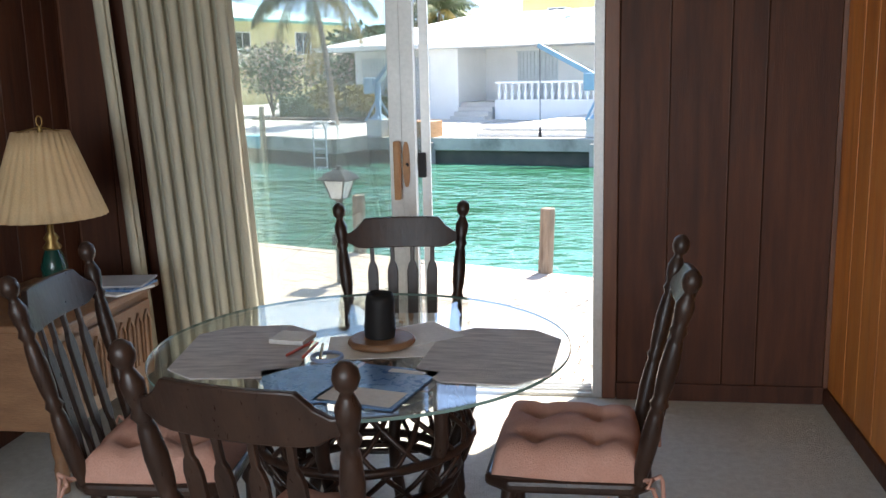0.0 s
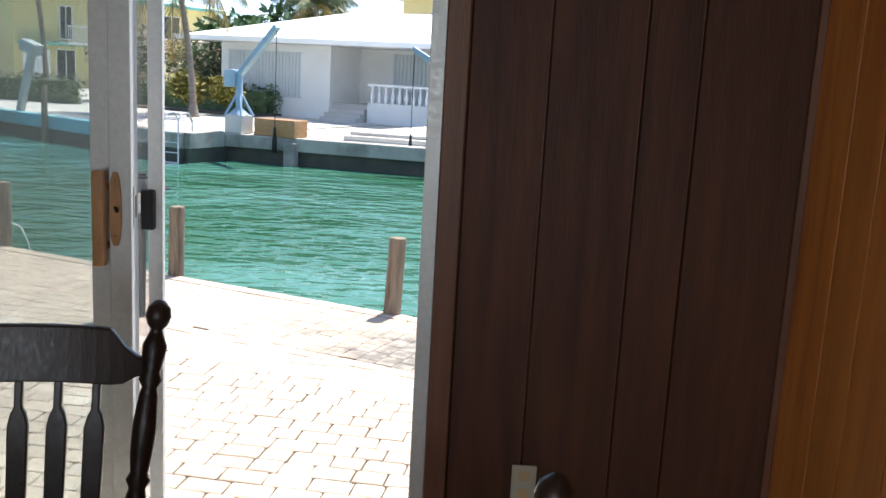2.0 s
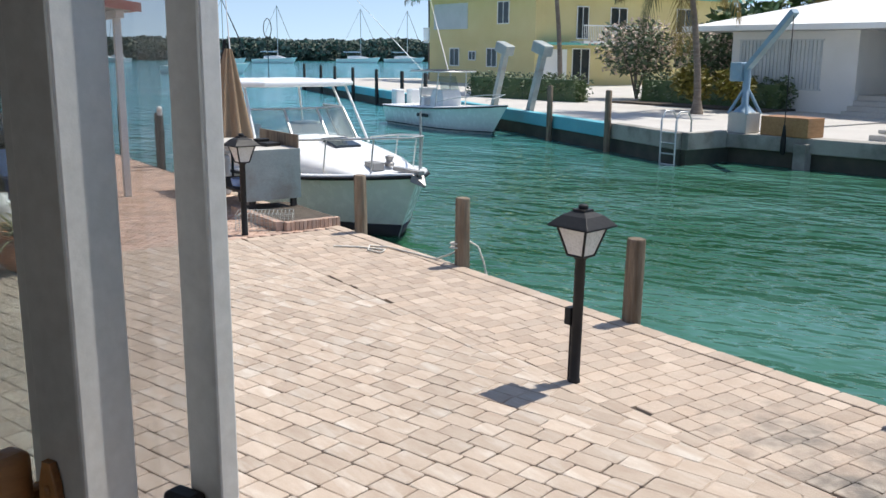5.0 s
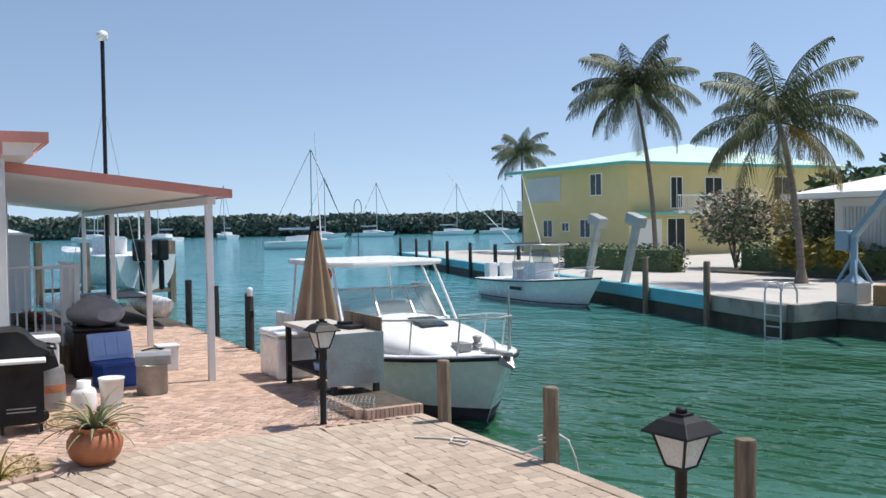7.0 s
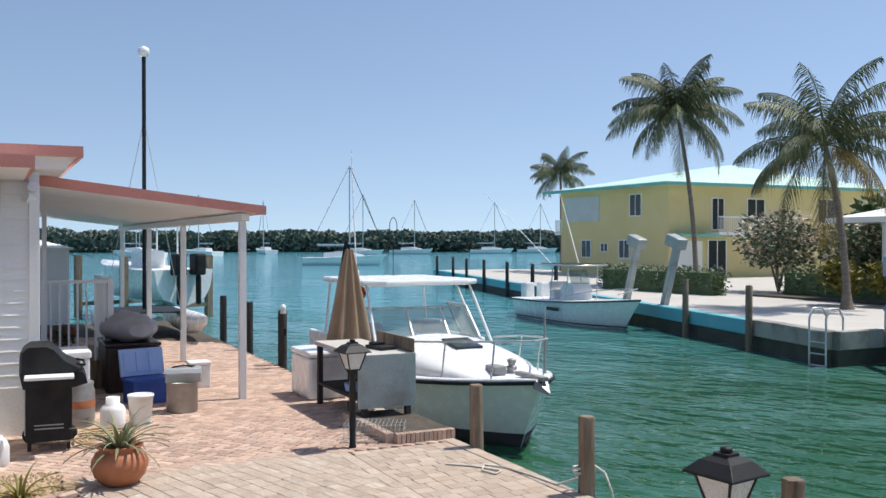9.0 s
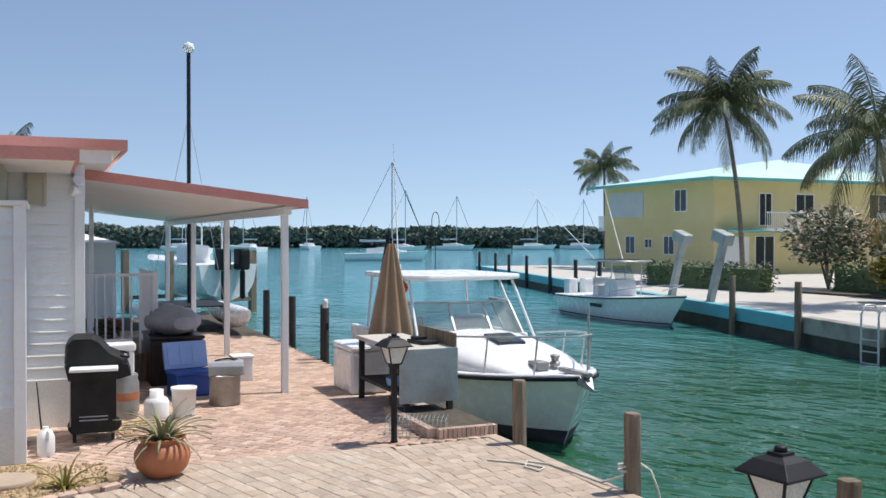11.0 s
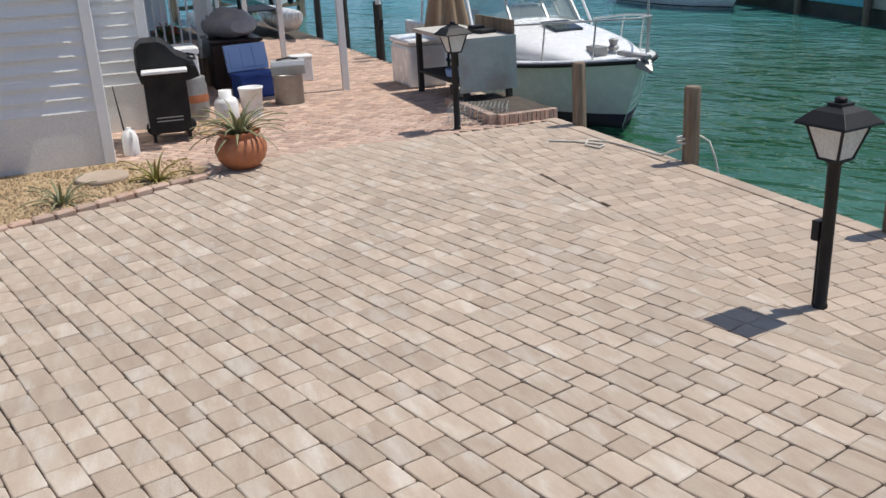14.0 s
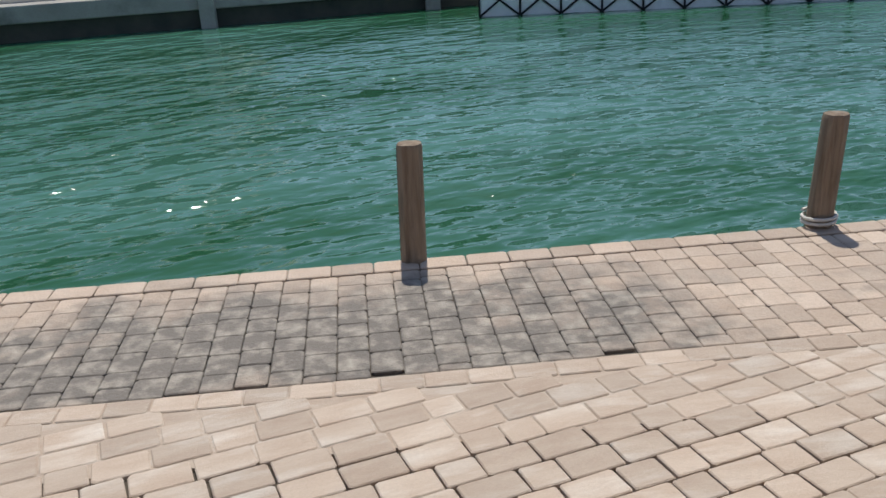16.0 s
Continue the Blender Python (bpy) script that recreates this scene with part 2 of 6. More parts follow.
M_DRAPE = stuff_mat("cream_drape_cloth", (0.52, 0.49, 0.38), (0.6, 0.57, 0.46), 2, 220, 0.95, bump=0.25, spec=0.1)
M_SHADE = stuff_mat("cream_lamp_cloth", (0.6, 0.43, 0.24), (0.68, 0.5, 0.3), 3, 200, 0.9, bump=0.2, spec=0.1)
M_MAT = stuff_mat("woven_mat_cloth", (0.5, 0.48, 0.49), (0.86, 0.83, 0.8), 9, 120, 0.95, stretch=(1, 6, 1), bump=0.6, spec=0.1)
M_PILE = stuff_mat("weathered_timber", (0.2, 0.14, 0.09), (0.36, 0.28, 0.2), 5, 45, 0.9, stretch=(5, 5, 0.5), bump=0.6, vary=0.15, dirt=(0.12, 0.08, 0.05))
M_PILEDARK = stuff_mat("dark_timber", (0.03, 0.028, 0.026), (0.06, 0.055, 0.05), 5, 45, 0.85, stretch=(5, 5, 0.5), bump=0.5)
M_ROPE = stuff_mat("white_rope", (0.6, 0.57, 0.5), (0.72, 0.69, 0.62), 30, 150, 0.95)
M_GEL = stuff_mat("white_gelcoat", (0.85, 0.85, 0.83), (0.88, 0.88, 0.86), 0.5, 6, 0.25, bump=0, dark=0.97)
M_BOTTOM = stuff_mat("black_bottom_paint", (0.012, 0.014, 0.016), (0.03, 0.03, 0.032), 2, 20, 0.6)
M_TAN = stuff_mat("tan_umbrella_cloth", (0.36, 0.24, 0.15), (0.46, 0.33, 0.22), 3, 120, 0.95, bump=0.3, spec=0.1)
M_TERRA = stuff_mat("terracotta", (0.42, 0.14, 0.06), (0.55, 0.22, 0.1), 4, 50, 0.6, dirt=(0.36, 0.13, 0.06))
M_LEAF = stuff_mat("green_leaf", (0.04, 0.09, 0.025), (0.09, 0.15, 0.04), 1.5, 20, 0.5, bump=0, vary=0.3)
M_PALM = stuff_mat("palm_leaf", (0.08, 0.11, 0.045), (0.16, 0.17, 0.07), 1.0, 12, 0.6, bump=0, vary=0.3)
M_PALMDRY = stuff_mat("yellowing_palm_leaf", (0.34, 0.25, 0.05), (0.24, 0.14, 0.03), 1.0, 12, 0.6, bump=0, vary=0.3)
M_PALEGREEN = stuff_mat("grey_green_hedge_leaf", (0.09, 0.13, 0.06), (0.16, 0.2, 0.1), 1.5, 20, 0.6, bump=0, vary=0.3)
M_SUCCULENT = stuff_mat("grey_green_succulent", (0.17, 0.2, 0.1), (0.3, 0.28, 0.15), 6, 40, 0.6, bump=0.05)
M_GOLD = stuff_mat("yellow_shrub_leaf", (0.26, 0.19, 0.02), (0.13, 0.15, 0.03), 1.5, 20, 0.6, bump=0, vary=0.3)
M_BLOSSOM = stuff_mat("pale_pink_blossom", (0.65, 0.45, 0.36), (0.72, 0.6, 0.48), 1.5, 20, 0.7, bump=0, vary=0.2)
M_TRUNK = stuff_mat("palm_trunk", (0.17, 0.13, 0.1), (0.3, 0.25, 0.2), 4, 30, 0.95, stretch=(1, 1, 4), bump=0.8)
# leaf green paled and greyed: the haze of distance is mixed into it
M_HAZYMANGROVE = stuff_mat("hazed_mangrove_leaf", (0.12, 0.15, 0.12), (0.15, 0.18, 0.14), 0.06, 0.6, 0.9, bump=0, vary=0.12)
M_GRAVEL = stuff_mat("tan_gravel", (0.4, 0.26, 0.13), (0.58, 0.45, 0.28), 12, 90, 0.95, bump=0.8, vary=0.3)
M_BLUE = stuff_mat("blue_plastic", (0.012, 0.06, 0.3), (0.02, 0.085, 0.38), 2, 60, 0.4, bump=0.04)
M_LTBLUE = stuff_mat("pale_blue_plastic", (0.32, 0.46, 0.76), (0.4, 0.54, 0.82), 2, 60, 0.45, bump=0.04)
M_GREYCLOTH = stuff_mat("grey_cover_cloth", (0.36, 0.36, 0.38), (0.5, 0.5, 0.52), 4, 100, 0.95, bump=0.4)
M_FROST = stuff_mat("frosted_lantern_glass", (0.62, 0.63, 0.6), (0.72, 0.72, 0.7), 4, 60, 0.3, bump=0.02)
M_DAVIT = stuff_mat("pale_blue_enamel", (0.24, 0.36, 0.46), (0.34, 0.46, 0.55), 2, 40, 0.5, bump=0.05, dirt=(0.3, 0.35, 0.38))
M_ZINC = stuff_mat("dull_zinc_sheet", (0.34, 0.38, 0.37), (0.44, 0.48, 0.46), 3, 40, 0.5, metal=0.15, dirt=(0.3, 0.28, 0.24))
M_SMOKE = stuff_mat("dark_window_glass", (0.02, 0.03, 0.035), (0.03, 0.04, 0.05), 1, 10, 0.06, bump=0)
M_BLIND = stuff_mat("pale_shutter", (0.54, 0.58, 0.58), (0.62, 0.65, 0.65), 1, 20, 0.6)
M_RED = stuff_mat("red_plastic", (0.5, 0.07, 0.04), (0.6, 0.12, 0.07), 3, 40, 0.5)
M_PAPER = stuff_mat("white_paper", (0.7, 0.7, 0.68), (0.78, 0.78, 0.76), 6, 100, 0.85, bump=0.02)
M_BLUEPAPER = stuff_mat("blue_magazine_paper", (0.04, 0.11, 0.3), (0.16, 0.3, 0.5), 9, 50, 0.3, bump=0)
M_GREENGLASS = stuff_mat("green_ceramic", (0.006, 0.04, 0.03), (0.01, 0.06, 0.045), 3, 40, 0.12, bump=0)
M_GLASSEDGE = stuff_mat("glass_edge", (0.16, 0.27, 0.25), (0.22, 0.34, 0.31), 6, 40, 0.1, bump=0)
M_BRASS = stuff_mat("old_brass", (0.25, 0.16, 0.05), (0.34, 0.22, 0.08), 5, 60, 0.4, metal=0.8, bump=0.02)
M_PANE = thin_pane("window_pane", 0.035)
M_BOATPANE = thin_pane("boat_windscreen", 0.12, (0.75, 0.82, 0.82))
M_SCREEN = thin_pane("insect_screen", 0.05, (0.8, 0.8, 0.8))
M_TABLEGLASS = thin_pane("table_glass", 0.01, (0.95, 0.985, 0.975))


# ---- building helpers ----
jig = random.Random(5)


class Mesh:
    def __init__(self):
        self.v, self.f, self.s, self.tone = [], [], [], []

    def add(self, verts, faces, m=None, smooth=False, tone=0.0):
        k = len(self.v)
        self.v += [tuple(m @ Vector(p)) if m is not None else tuple(p) for p in verts]
        self.f += [tuple(k + i for i in q) for q in faces]
        self.s += [smooth] * len(faces)
        self.tone += [tone] * len(faces)
        return self

    def box(self, x0, y0, z0, x1, y1, z1, m=None, tone=0.0):
        v = [(x, y, z) for z in (z0, z1) for y in (y0, y1) for x in (x0, x1)]
        return self.add(v, [(0, 2, 3, 1), (4, 5, 7, 6), (0, 1, 5, 4), (2, 6, 7, 3), (0, 4, 6, 2), (1, 3, 7, 5)], m, tone=tone)

    def paver(self, x0, y0, x1, y1, top, m=None, tone=0.0, c=0.006, deep=0.03, cut=0.014):
        """A tumbled paver: knocked-off corners, slightly bowed edges, a soft arris."""
        mx, my = (x0 + x1) / 2, (y0 + y1) / 2
        k = min(cut, (x1 - x0) * 0.2, (y1 - y0) * 0.2)
        j = lambda: jig.uniform(-0.003, 0.0015)
        rim = []
        for sx, sy in ((-1, -1), (1, -1), (1, 1), (-1, 1)):
            cx, cy = (x0, x1)[sx > 0], (y0, y1)[sy > 0]
            kx, ky = k * jig.uniform(0.5, 1.3), k * jig.uniform(0.4, 1.0)
            two = [(cx + sx * j(), cy - sy * ky), (cx - sx * kx, cy + sy * j())]
            rim += two if sx * sy > 0 else two[::-1]
        n = len(rim)
        v = [(x, y, top - deep) for x, y in rim] + [(x, y, top - c * 0.8) for x, y in rim]
        v += [(x + (c if x < mx else -c), y + (c if y < my else -c), top) for x, y in rim]
        f = [tuple(range(2 * n, 3 * n))]
        for i in range(n):
            q = (i + 1) % n
            f += [(i, q, n + q, n + i), (n + i, n + q, 2 * n + q, 2 * n + i)]
        return self.add(v, f, m, tone=tone)

    def prism(self, poly, z0, z1, m=None):
        n = len(poly)
        v = [(x, y, z0) for x, y in poly] + [(x, y, z1) for x, y in poly]
        return self.add(v, [tuple(range(n - 1, -1, -1)), tuple(range(n, 2 * n))] + [(i, (i + 1) % n, n + (i + 1) % n, n + i) for i in range(n)], m)

    def lathe(self, prof, n=16, m=None, smooth=True, caps=True):
        v, f = [], []
        for r, z in prof:
            v += [(r * math.cos(2 * math.pi * i / n), r * math.sin(2 * math.pi * i / n), z) for i in range(n)]
        for k in range(len(prof) - 1):
            f += [(k * n + i, k * n + (i + 1) % n, (k + 1) * n + (i + 1) % n, (k + 1) * n + i) for i in range(n)]
        self.add(v, f, m, smooth)
        if caps and prof[0][0] > 1e-4:
            self.add(v[:n], [tuple(range(n - 1, -1, -1))], m)
        if caps and prof[-1][0] > 1e-4:
            self.add(v[-n:], [tuple(range(n))], m)
        return self

    def tube(self, pts, r, n=8, m=None, smooth=True, r1=None):
        pts = [Vector(p) for p in pts]
        v, f = [], []
        side = None
        for k, p in enumerate(pts):
            d = (pts[min(k + 1, len(pts) - 1)] - pts[max(k - 1, 0)]).normalized()
            if side is None:
                side = d.orthogonal().normalized()
            side = (side - d * side.dot(d)).normalized()
            up = d.cross(side)
            rr = r if r1 is None else r + (r1 - r) * k / (len(pts) - 1)
            v += [tuple(p + (side * math.cos(2 * math.pi * i / n) + up * math.sin(2 * math.pi * i / n)) * rr) for i in range(n)]
        for k in range(len(pts) - 1):
            f += [(k * n + i, k * n + (i + 1) % n, (k + 1) * n + (i + 1) % n, (k + 1) * n + i) for i in range(n)]
        self.add(v, f, m, smooth)
        self.add(v[:n], [tuple(range(n - 1, -1, -1))], m)
        return self.add(v[-n:], [tuple(range(n))], m)

    def loft(self, rings, m=None, smooth=True, caps=True):
        n = len(rings[0])
        v = [p for ring in rings for p in ring]
        f = []
        for k in range(len(rings) - 1):
            f += [(k * n + i, k * n + (i + 1) % n, (k + 1) * n + (i + 1) % n, (k + 1) * n + i) for i in range(n)]
        self.add(v, f, m, smooth)
        if caps:
            self.add(rings[0], [tuple(range(n - 1, -1, -1))], m)
            self.add(rings[-1], [tuple(range(n))], m)
        return self

    def data(self, name, material):
        me = bpy.data.meshes.new(name)
        me.from_pydata(self.v, [], self.f)
        me.polygons.foreach_set("use_smooth", self.s)
        if any(self.tone):
            at = me.attributes.new("tone", "FLOAT", "FACE")
            at.data.foreach_set("value", self.tone)
        me.materials.append(material)
        me.update()
        return me


def part(parent, name, mesh, material, bevel=0.0, label="", m=None):
    ob = new(name, mesh.data(name, material))
    if m is not None:
        ob.matrix_basis = m
    if parent is not None:
        ob.parent = parent
    if bevel:
        b = ob.modifiers.new("soft_edges", "BEVEL")
        b.width, b.segments, b.limit_method = bevel, 2, "ANGLE"
    return tagged(ob, label) if label else ob


def thing(name, m, label, category, group="", kind=""):
    ob = new(name)
    ob.matrix_basis = m
    ob.empty_display_size = 0.1
    return tagged(ob, label, category, group, kind)


def single(name, mesh, material, label, category, m=None, group="", kind="", bevel=0.0):
    return tagged(part(None, name, mesh, material, bevel, "", m), label, category, group, kind)


def structure(name, mesh, material, label, category, m=None, bevel=0.0):
    return single(name, mesh, material, label, category, m, kind="structure", bevel=bevel)


rng = random.Random(7)

# ---- large structure: sea, quays ----
g = Mesh()
g.add([(-3000, -3000, 0), (3000, -3000, 0), (3000, 3000, 0), (-3000, 3000, 0)], [(0, 1, 2, 3)])
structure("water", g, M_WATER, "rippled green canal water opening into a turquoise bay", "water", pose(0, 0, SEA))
terrace = structure("pavement", Mesh().box(-26, -17, -2.2, 16, -0.08, PAT - 0.022), M_JOINT, "terrace of sand-coloured concrete pavers beside the canal", "pavement", QUAY)
structure("seawall_near", Mesh().box(-26.05, -0.079, -2.4, 16.05, -0.055, PAT - 0.06), M_CONC, "grey concrete seawall under the paved quay", "seawall", QUAY)

# ---- the room ----
X0, X1, Y0, Y1, H = -2.6, 0.82, -2.6, 4.06, 2.42
structure("floor", Mesh().box(X0 - 0.1, Y0 - 0.1, -0.3, X1 + 3.2, Y1 + 0.12, 0.0), M_CARPET, "cream short-pile carpet over the whole room floor", "carpet")
structure("house_base", Mesh().box(X0 - 0.2, Y0 - 0.2, -0.7, X1 + 3.3, Y1 + 0.14, -0.302), M_CONC, "plain concrete base of the house", "foundation")
structure("doorstep", Mesh().box(-1.95, Y1 + 0.142, PAT - 0.02, -0.1, Y1 + 0.5, -0.17), M_CONC, "plain concrete step outside the sliding door", "step", bevel=0.01)
structure("ceiling", Mesh().box(X0 - 0.2, Y0 - 0.2, H, X1 + 3.3, Y1 + 0.3, H + 0.12), M_CEIL, "plain pale ceiling", "ceiling")
DX0, DX1, DH = -1.98, -0.145, 2.05
wall_n = structure("wall_north", Mesh().box(X0 - 0.15, Y1 + 0.014, -0.02, DX0, Y1 + 0.15, H).box(DX1, Y1 + 0.014, -0.02, X1 + 3.3, Y1 + 0.15, H).box(DX0, Y1 + 0.014, DH, DX1, Y1 + 0.15, H),
                   M_TRIMWOOD, "pine-panelled wall with shade in its colour and a sliding door opening", "wall")
OY0, OY1, OZ0, OZ1 = 1.0, 2.95, 0.9, 2.12
wall_e = structure("wall_east", Mesh().box(X1 + 0.014, Y0, -0.02, X1 + 0.04, OY0, H).box(X1 + 0.014, OY1, -0.02, X1 + 0.04, Y1 + 0.012, H)
                   .box(X1 + 0.014, OY0, -0.02, X1 + 0.04, OY1, OZ0).box(X1 + 0.014, OY0, OZ1, X1 + 0.04, OY1, H), M_TRIMWOOD, "amber pine-panelled wall with a pass-through opening", "wall")
wall_w = structure("wall_west", Mesh().box(X0 - 0.15, Y0, -0.02, X0 - 0.014, Y1 + 0.012, H), M_TRIMWOOD, "pine-panelled side wall with shade in its colour", "wall")
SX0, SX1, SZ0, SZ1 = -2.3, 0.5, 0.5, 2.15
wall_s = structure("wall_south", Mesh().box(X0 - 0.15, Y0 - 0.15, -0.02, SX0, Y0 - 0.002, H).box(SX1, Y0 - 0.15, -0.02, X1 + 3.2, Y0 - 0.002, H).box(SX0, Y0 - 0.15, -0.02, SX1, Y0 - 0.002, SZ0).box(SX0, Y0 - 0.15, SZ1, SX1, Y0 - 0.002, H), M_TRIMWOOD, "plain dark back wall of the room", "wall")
structure("wall_far_room", Mesh().box(X1 + 3.1, Y0, -0.02, X1 + 3.25, Y1 + 0.01, H), M_TRIMWOOD, "plain dark wall of the unlit room next door", "wall")


def planks(wall, length, z0, z1, m, mat_, widths, parts=True):
    """Tongue-and-groove boards along local x from 0 to length, faces towards local -y."""
    x, r = 0.0, random.Random(int(length * 100))
    while x < length - 0.02:
        w = min(r.choice(widths) * r.uniform(0.9, 1.1), length - x)
        if length - x - w < 0.05:
            w = length - x
        c = 0.005
        g = Mesh().add([(x, 0, z0), (x + c, -0.012, z0), (x + w - c, -0.012, z0), (x + w - 0.003, 0, z0),
                        (x, 0, z1), (x + c, -0.012, z1), (x + w - c, -0.012, z1), (x + w - 0.003, 0, z1)],
                       [(0, 1, 5, 4), (1, 2, 6, 5), (2, 3, 7, 6), (0, 3, 2, 1), (4, 5, 6, 7), (0, 4, 7, 3)])
        part(wall, "plank", g, mat_, m=m)
        x += w


planks(wall_n, X1 + 0.083, 0.0, H, pose(-0.083, Y1 + 0.014, 0), M_SHADEPANEL, (0.2, 0.24, 0.15))
planks(wall_n, DX0 - X0 - 0.05, 0.0, H, pose(X0, Y1 + 0.014, 0), M_SHADEPANEL, (0.2, 0.24, 0.15))
planks(wall_e, Y1 - OY1 - 0.02, 0.0, H, pose(X1 + 0.014, Y1 - 0.013, 0, 0, 0, -90), M_PANELR, (0.16, 0.22, 0.13, 0.2))
planks(wall_e, OY1 - OY0 + 0.03, 0.0, OZ0 - 0.035, pose(X1 + 0.014, OY1 + 0.02, 0, 0, 0, -90), M_PANELR, (0.14, 0.2, 0.11))
planks(wall_e, OY0 - Y0 - 0.02, 0.0, H, pose(X1 + 0.014, OY0 - 0.02, 0, 0, 0, -90), M_PANELR, (0.2, 0.24, 0.15))
planks(wall_w, Y1 - Y0 - 0.03, 0.0, H, pose(X0 - 0.014, Y0 + 0.01, 0, 0, 0, 90), M_SHADEPANEL, (0.2, 0.24, 0.15))
# pass-through: cap, side casing
structure("trim_opening", Mesh().box(X1 - 0.03, OY0 - 0.03, OZ0 - 0.035, X1 + 0.075, OY1 + 0.03, OZ0).box(X1 - 0.012, OY1 - 0.012, OZ0, X1 + 0.055, OY1 + 0.018, OZ1).box(X1 - 0.012, OY0 - 0.018, OZ0, X1 + 0.055, OY0 + 0.012, OZ1).box(X1 - 0.012, OY0 - 0.018, OZ1, X1 + 0.055, OY1 + 0.018, OZ1 + 0.03),
          M_PANELR, "amber wooden cap and casing round the pass-through", "trim", bevel=0.004)
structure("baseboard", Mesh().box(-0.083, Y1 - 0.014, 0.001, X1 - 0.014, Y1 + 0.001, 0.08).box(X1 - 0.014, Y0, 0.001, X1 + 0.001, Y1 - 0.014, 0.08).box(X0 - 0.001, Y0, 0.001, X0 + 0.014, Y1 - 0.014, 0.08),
          M_SHADEPANEL, "wooden baseboard, darkened like the shaded planks, along the panelled walls", "baseboard", bevel=0.003)
structure("trim_corner", Mesh().box(X1 - 0.018, Y1 - 0.018, 0.08, X1 + 0.001, Y1 + 0.001, H), M_TRIMWOOD, "thin wooden corner bead", "trim")
# sliding door: outer frame, fixed pane, sliding pane, insect screen
door = thing("door_1", pose(0, 0, 0), "aluminium sliding glass door, slid open, with insect screen", "sliding door", kind="structure")
fy = Y1 + 0.02
part(door, "frame", Mesh().box(DX1 - 0.042, fy - 0.015, 0, DX1 - 0.001, fy + 0.125, DH - 0.001).box(DX0 + 0.001, fy - 0.015, 0, DX0 + 0.045, fy + 0.125, DH - 0.001)
     .box(DX0 + 0.045, fy - 0.015, DH - 0.04, DX1 - 0.045, fy + 0.125, DH - 0.001).box(DX0 + 0.045, fy - 0.01, 0.001, DX1 - 0.045, fy + 0.12, 0.018)
     .box(DX0 + 0.045, fy + 0.015, 0.018, DX1 - 0.045, fy + 0.019, 0.03).box(DX0 + 0.045, fy + 0.055, 0.018, DX1 - 0.045, fy + 0.059, 0.03).box(DX0 + 0.045, fy + 0.095, 0.018, DX1 - 0.045, fy + 0.099, 0.03), M_ALU, 0.002)


def leaf_frame(x0, x1, y, t, stile_r, stile_l):
    return (Mesh().box(x0, y, 0.032, x0 + stile_l, y + t, DH - 0.045).box(x1 - stile_r, y, 0.032, x1, y + t, DH - 0.045)
            .box(x0 + stile_l, y, 0.032, x1 - stile_r, y + t, 0.1).box(x0 + stile_l, y, DH - 0.1, x1 - stile_r, y + t, DH - 0.045))


part(door, "sliding_leaf", leaf_frame(DX0 + 0.05, -1.03, fy + 0.008, 0.022, 0.062, 0.05).box(-1.029, fy - 0.026, 0.032, -0.969, fy + 0.03, DH - 0.045), M_ALU, 0.003)
gl = part(door, "pane", Mesh().box(DX0 + 0.1, fy + 0.012, 0.1, -1.092, fy + 0.017, DH - 0.1), M_PANE, label="dusty clear glass pane")
gl.visible_shadow = False
part(door, "screen_leaf", leaf_frame(DX0 + 0.05, -0.919, fy + 0.082, 0.025, 0.041, 0.05), M_ALU, 0.003)
sc = part(door, "screen_mesh", Mesh().box(DX0 + 0.1, fy + 0.094, 0.1, -0.96, fy + 0.096, DH - 0.1), M_SCREEN, label="fine grey insect mesh")
sc.visible_shadow = False
part(door, "handle", Mesh().box(-1.062, fy - 0.068, 0.915, -1.032, fy - 0.03, 1.175).box(-1.055, fy - 0.031, 0.955, -1.036, fy + 0.007, 0.975).box(-1.055, fy - 0.031, 1.115, -1.036, fy + 0.007, 1.135), M_HONEY, 0.006, label="honey-coloured wooden pull handle")
pl = Mesh().loft([[(-1.01 - w, fy - 0.034, z), (-1.01 + w, fy - 0.034, z), (-1.01 + w, fy - 0.0265, z), (-1.01 - w, fy - 0.0265, z)] for z, w in ((0.97, 0.006), (0.99, 0.012), (1.03, 0.016), (1.11, 0.016), (1.15, 0.012), (1.17, 0.006))], None, False)
for z in (0.995, 1.145):
    pl.lathe([(0.0045, 0), (0.004, 0.002), (0.001, 0.0025)], 8, pose(-1.01, fy - 0.034, z, 90, 0, 0))
part(door, "handle_plate", pl, M_HONEY, 0.002, label="varnished wooden backplate")
part(door, "thumb_latch", Mesh().tube([(-1.008, fy - 0.034, 1.07), (-1.005, fy - 0.046, 1.075), (-0.998, fy - 0.05, 1.065)], 0.005, 6), M_BLACK, label="black thumb latch")
part(door, "lock_plate", Mesh().box(-0.9688, fy - 0.008, 1.02, -0.966, fy + 0.01, 1.13), M_STEEL, label="steel lock plate")
part(door, "lock_slot", Mesh().box(-0.9658, fy - 0.003, 1.045, -0.9652, fy + 0.005, 1.105), M_BLACK, label="dark lock slot")
part(door, "latch", Mesh().box(-0.975, fy + 0.06, 1.0, -0.938, fy + 0.083, 1.113), M_BLACK, 0.005, label="black plastic screen latch")
structure("trim_door", Mesh().box(DX1, Y1 - 0.006, 0.0, DX1 + 0.06, Y1 + 0.013, DH + 0.06), M_TRIMWOOD, "reddish wooden casing beside the sliding door", "trim", bevel=0.003)


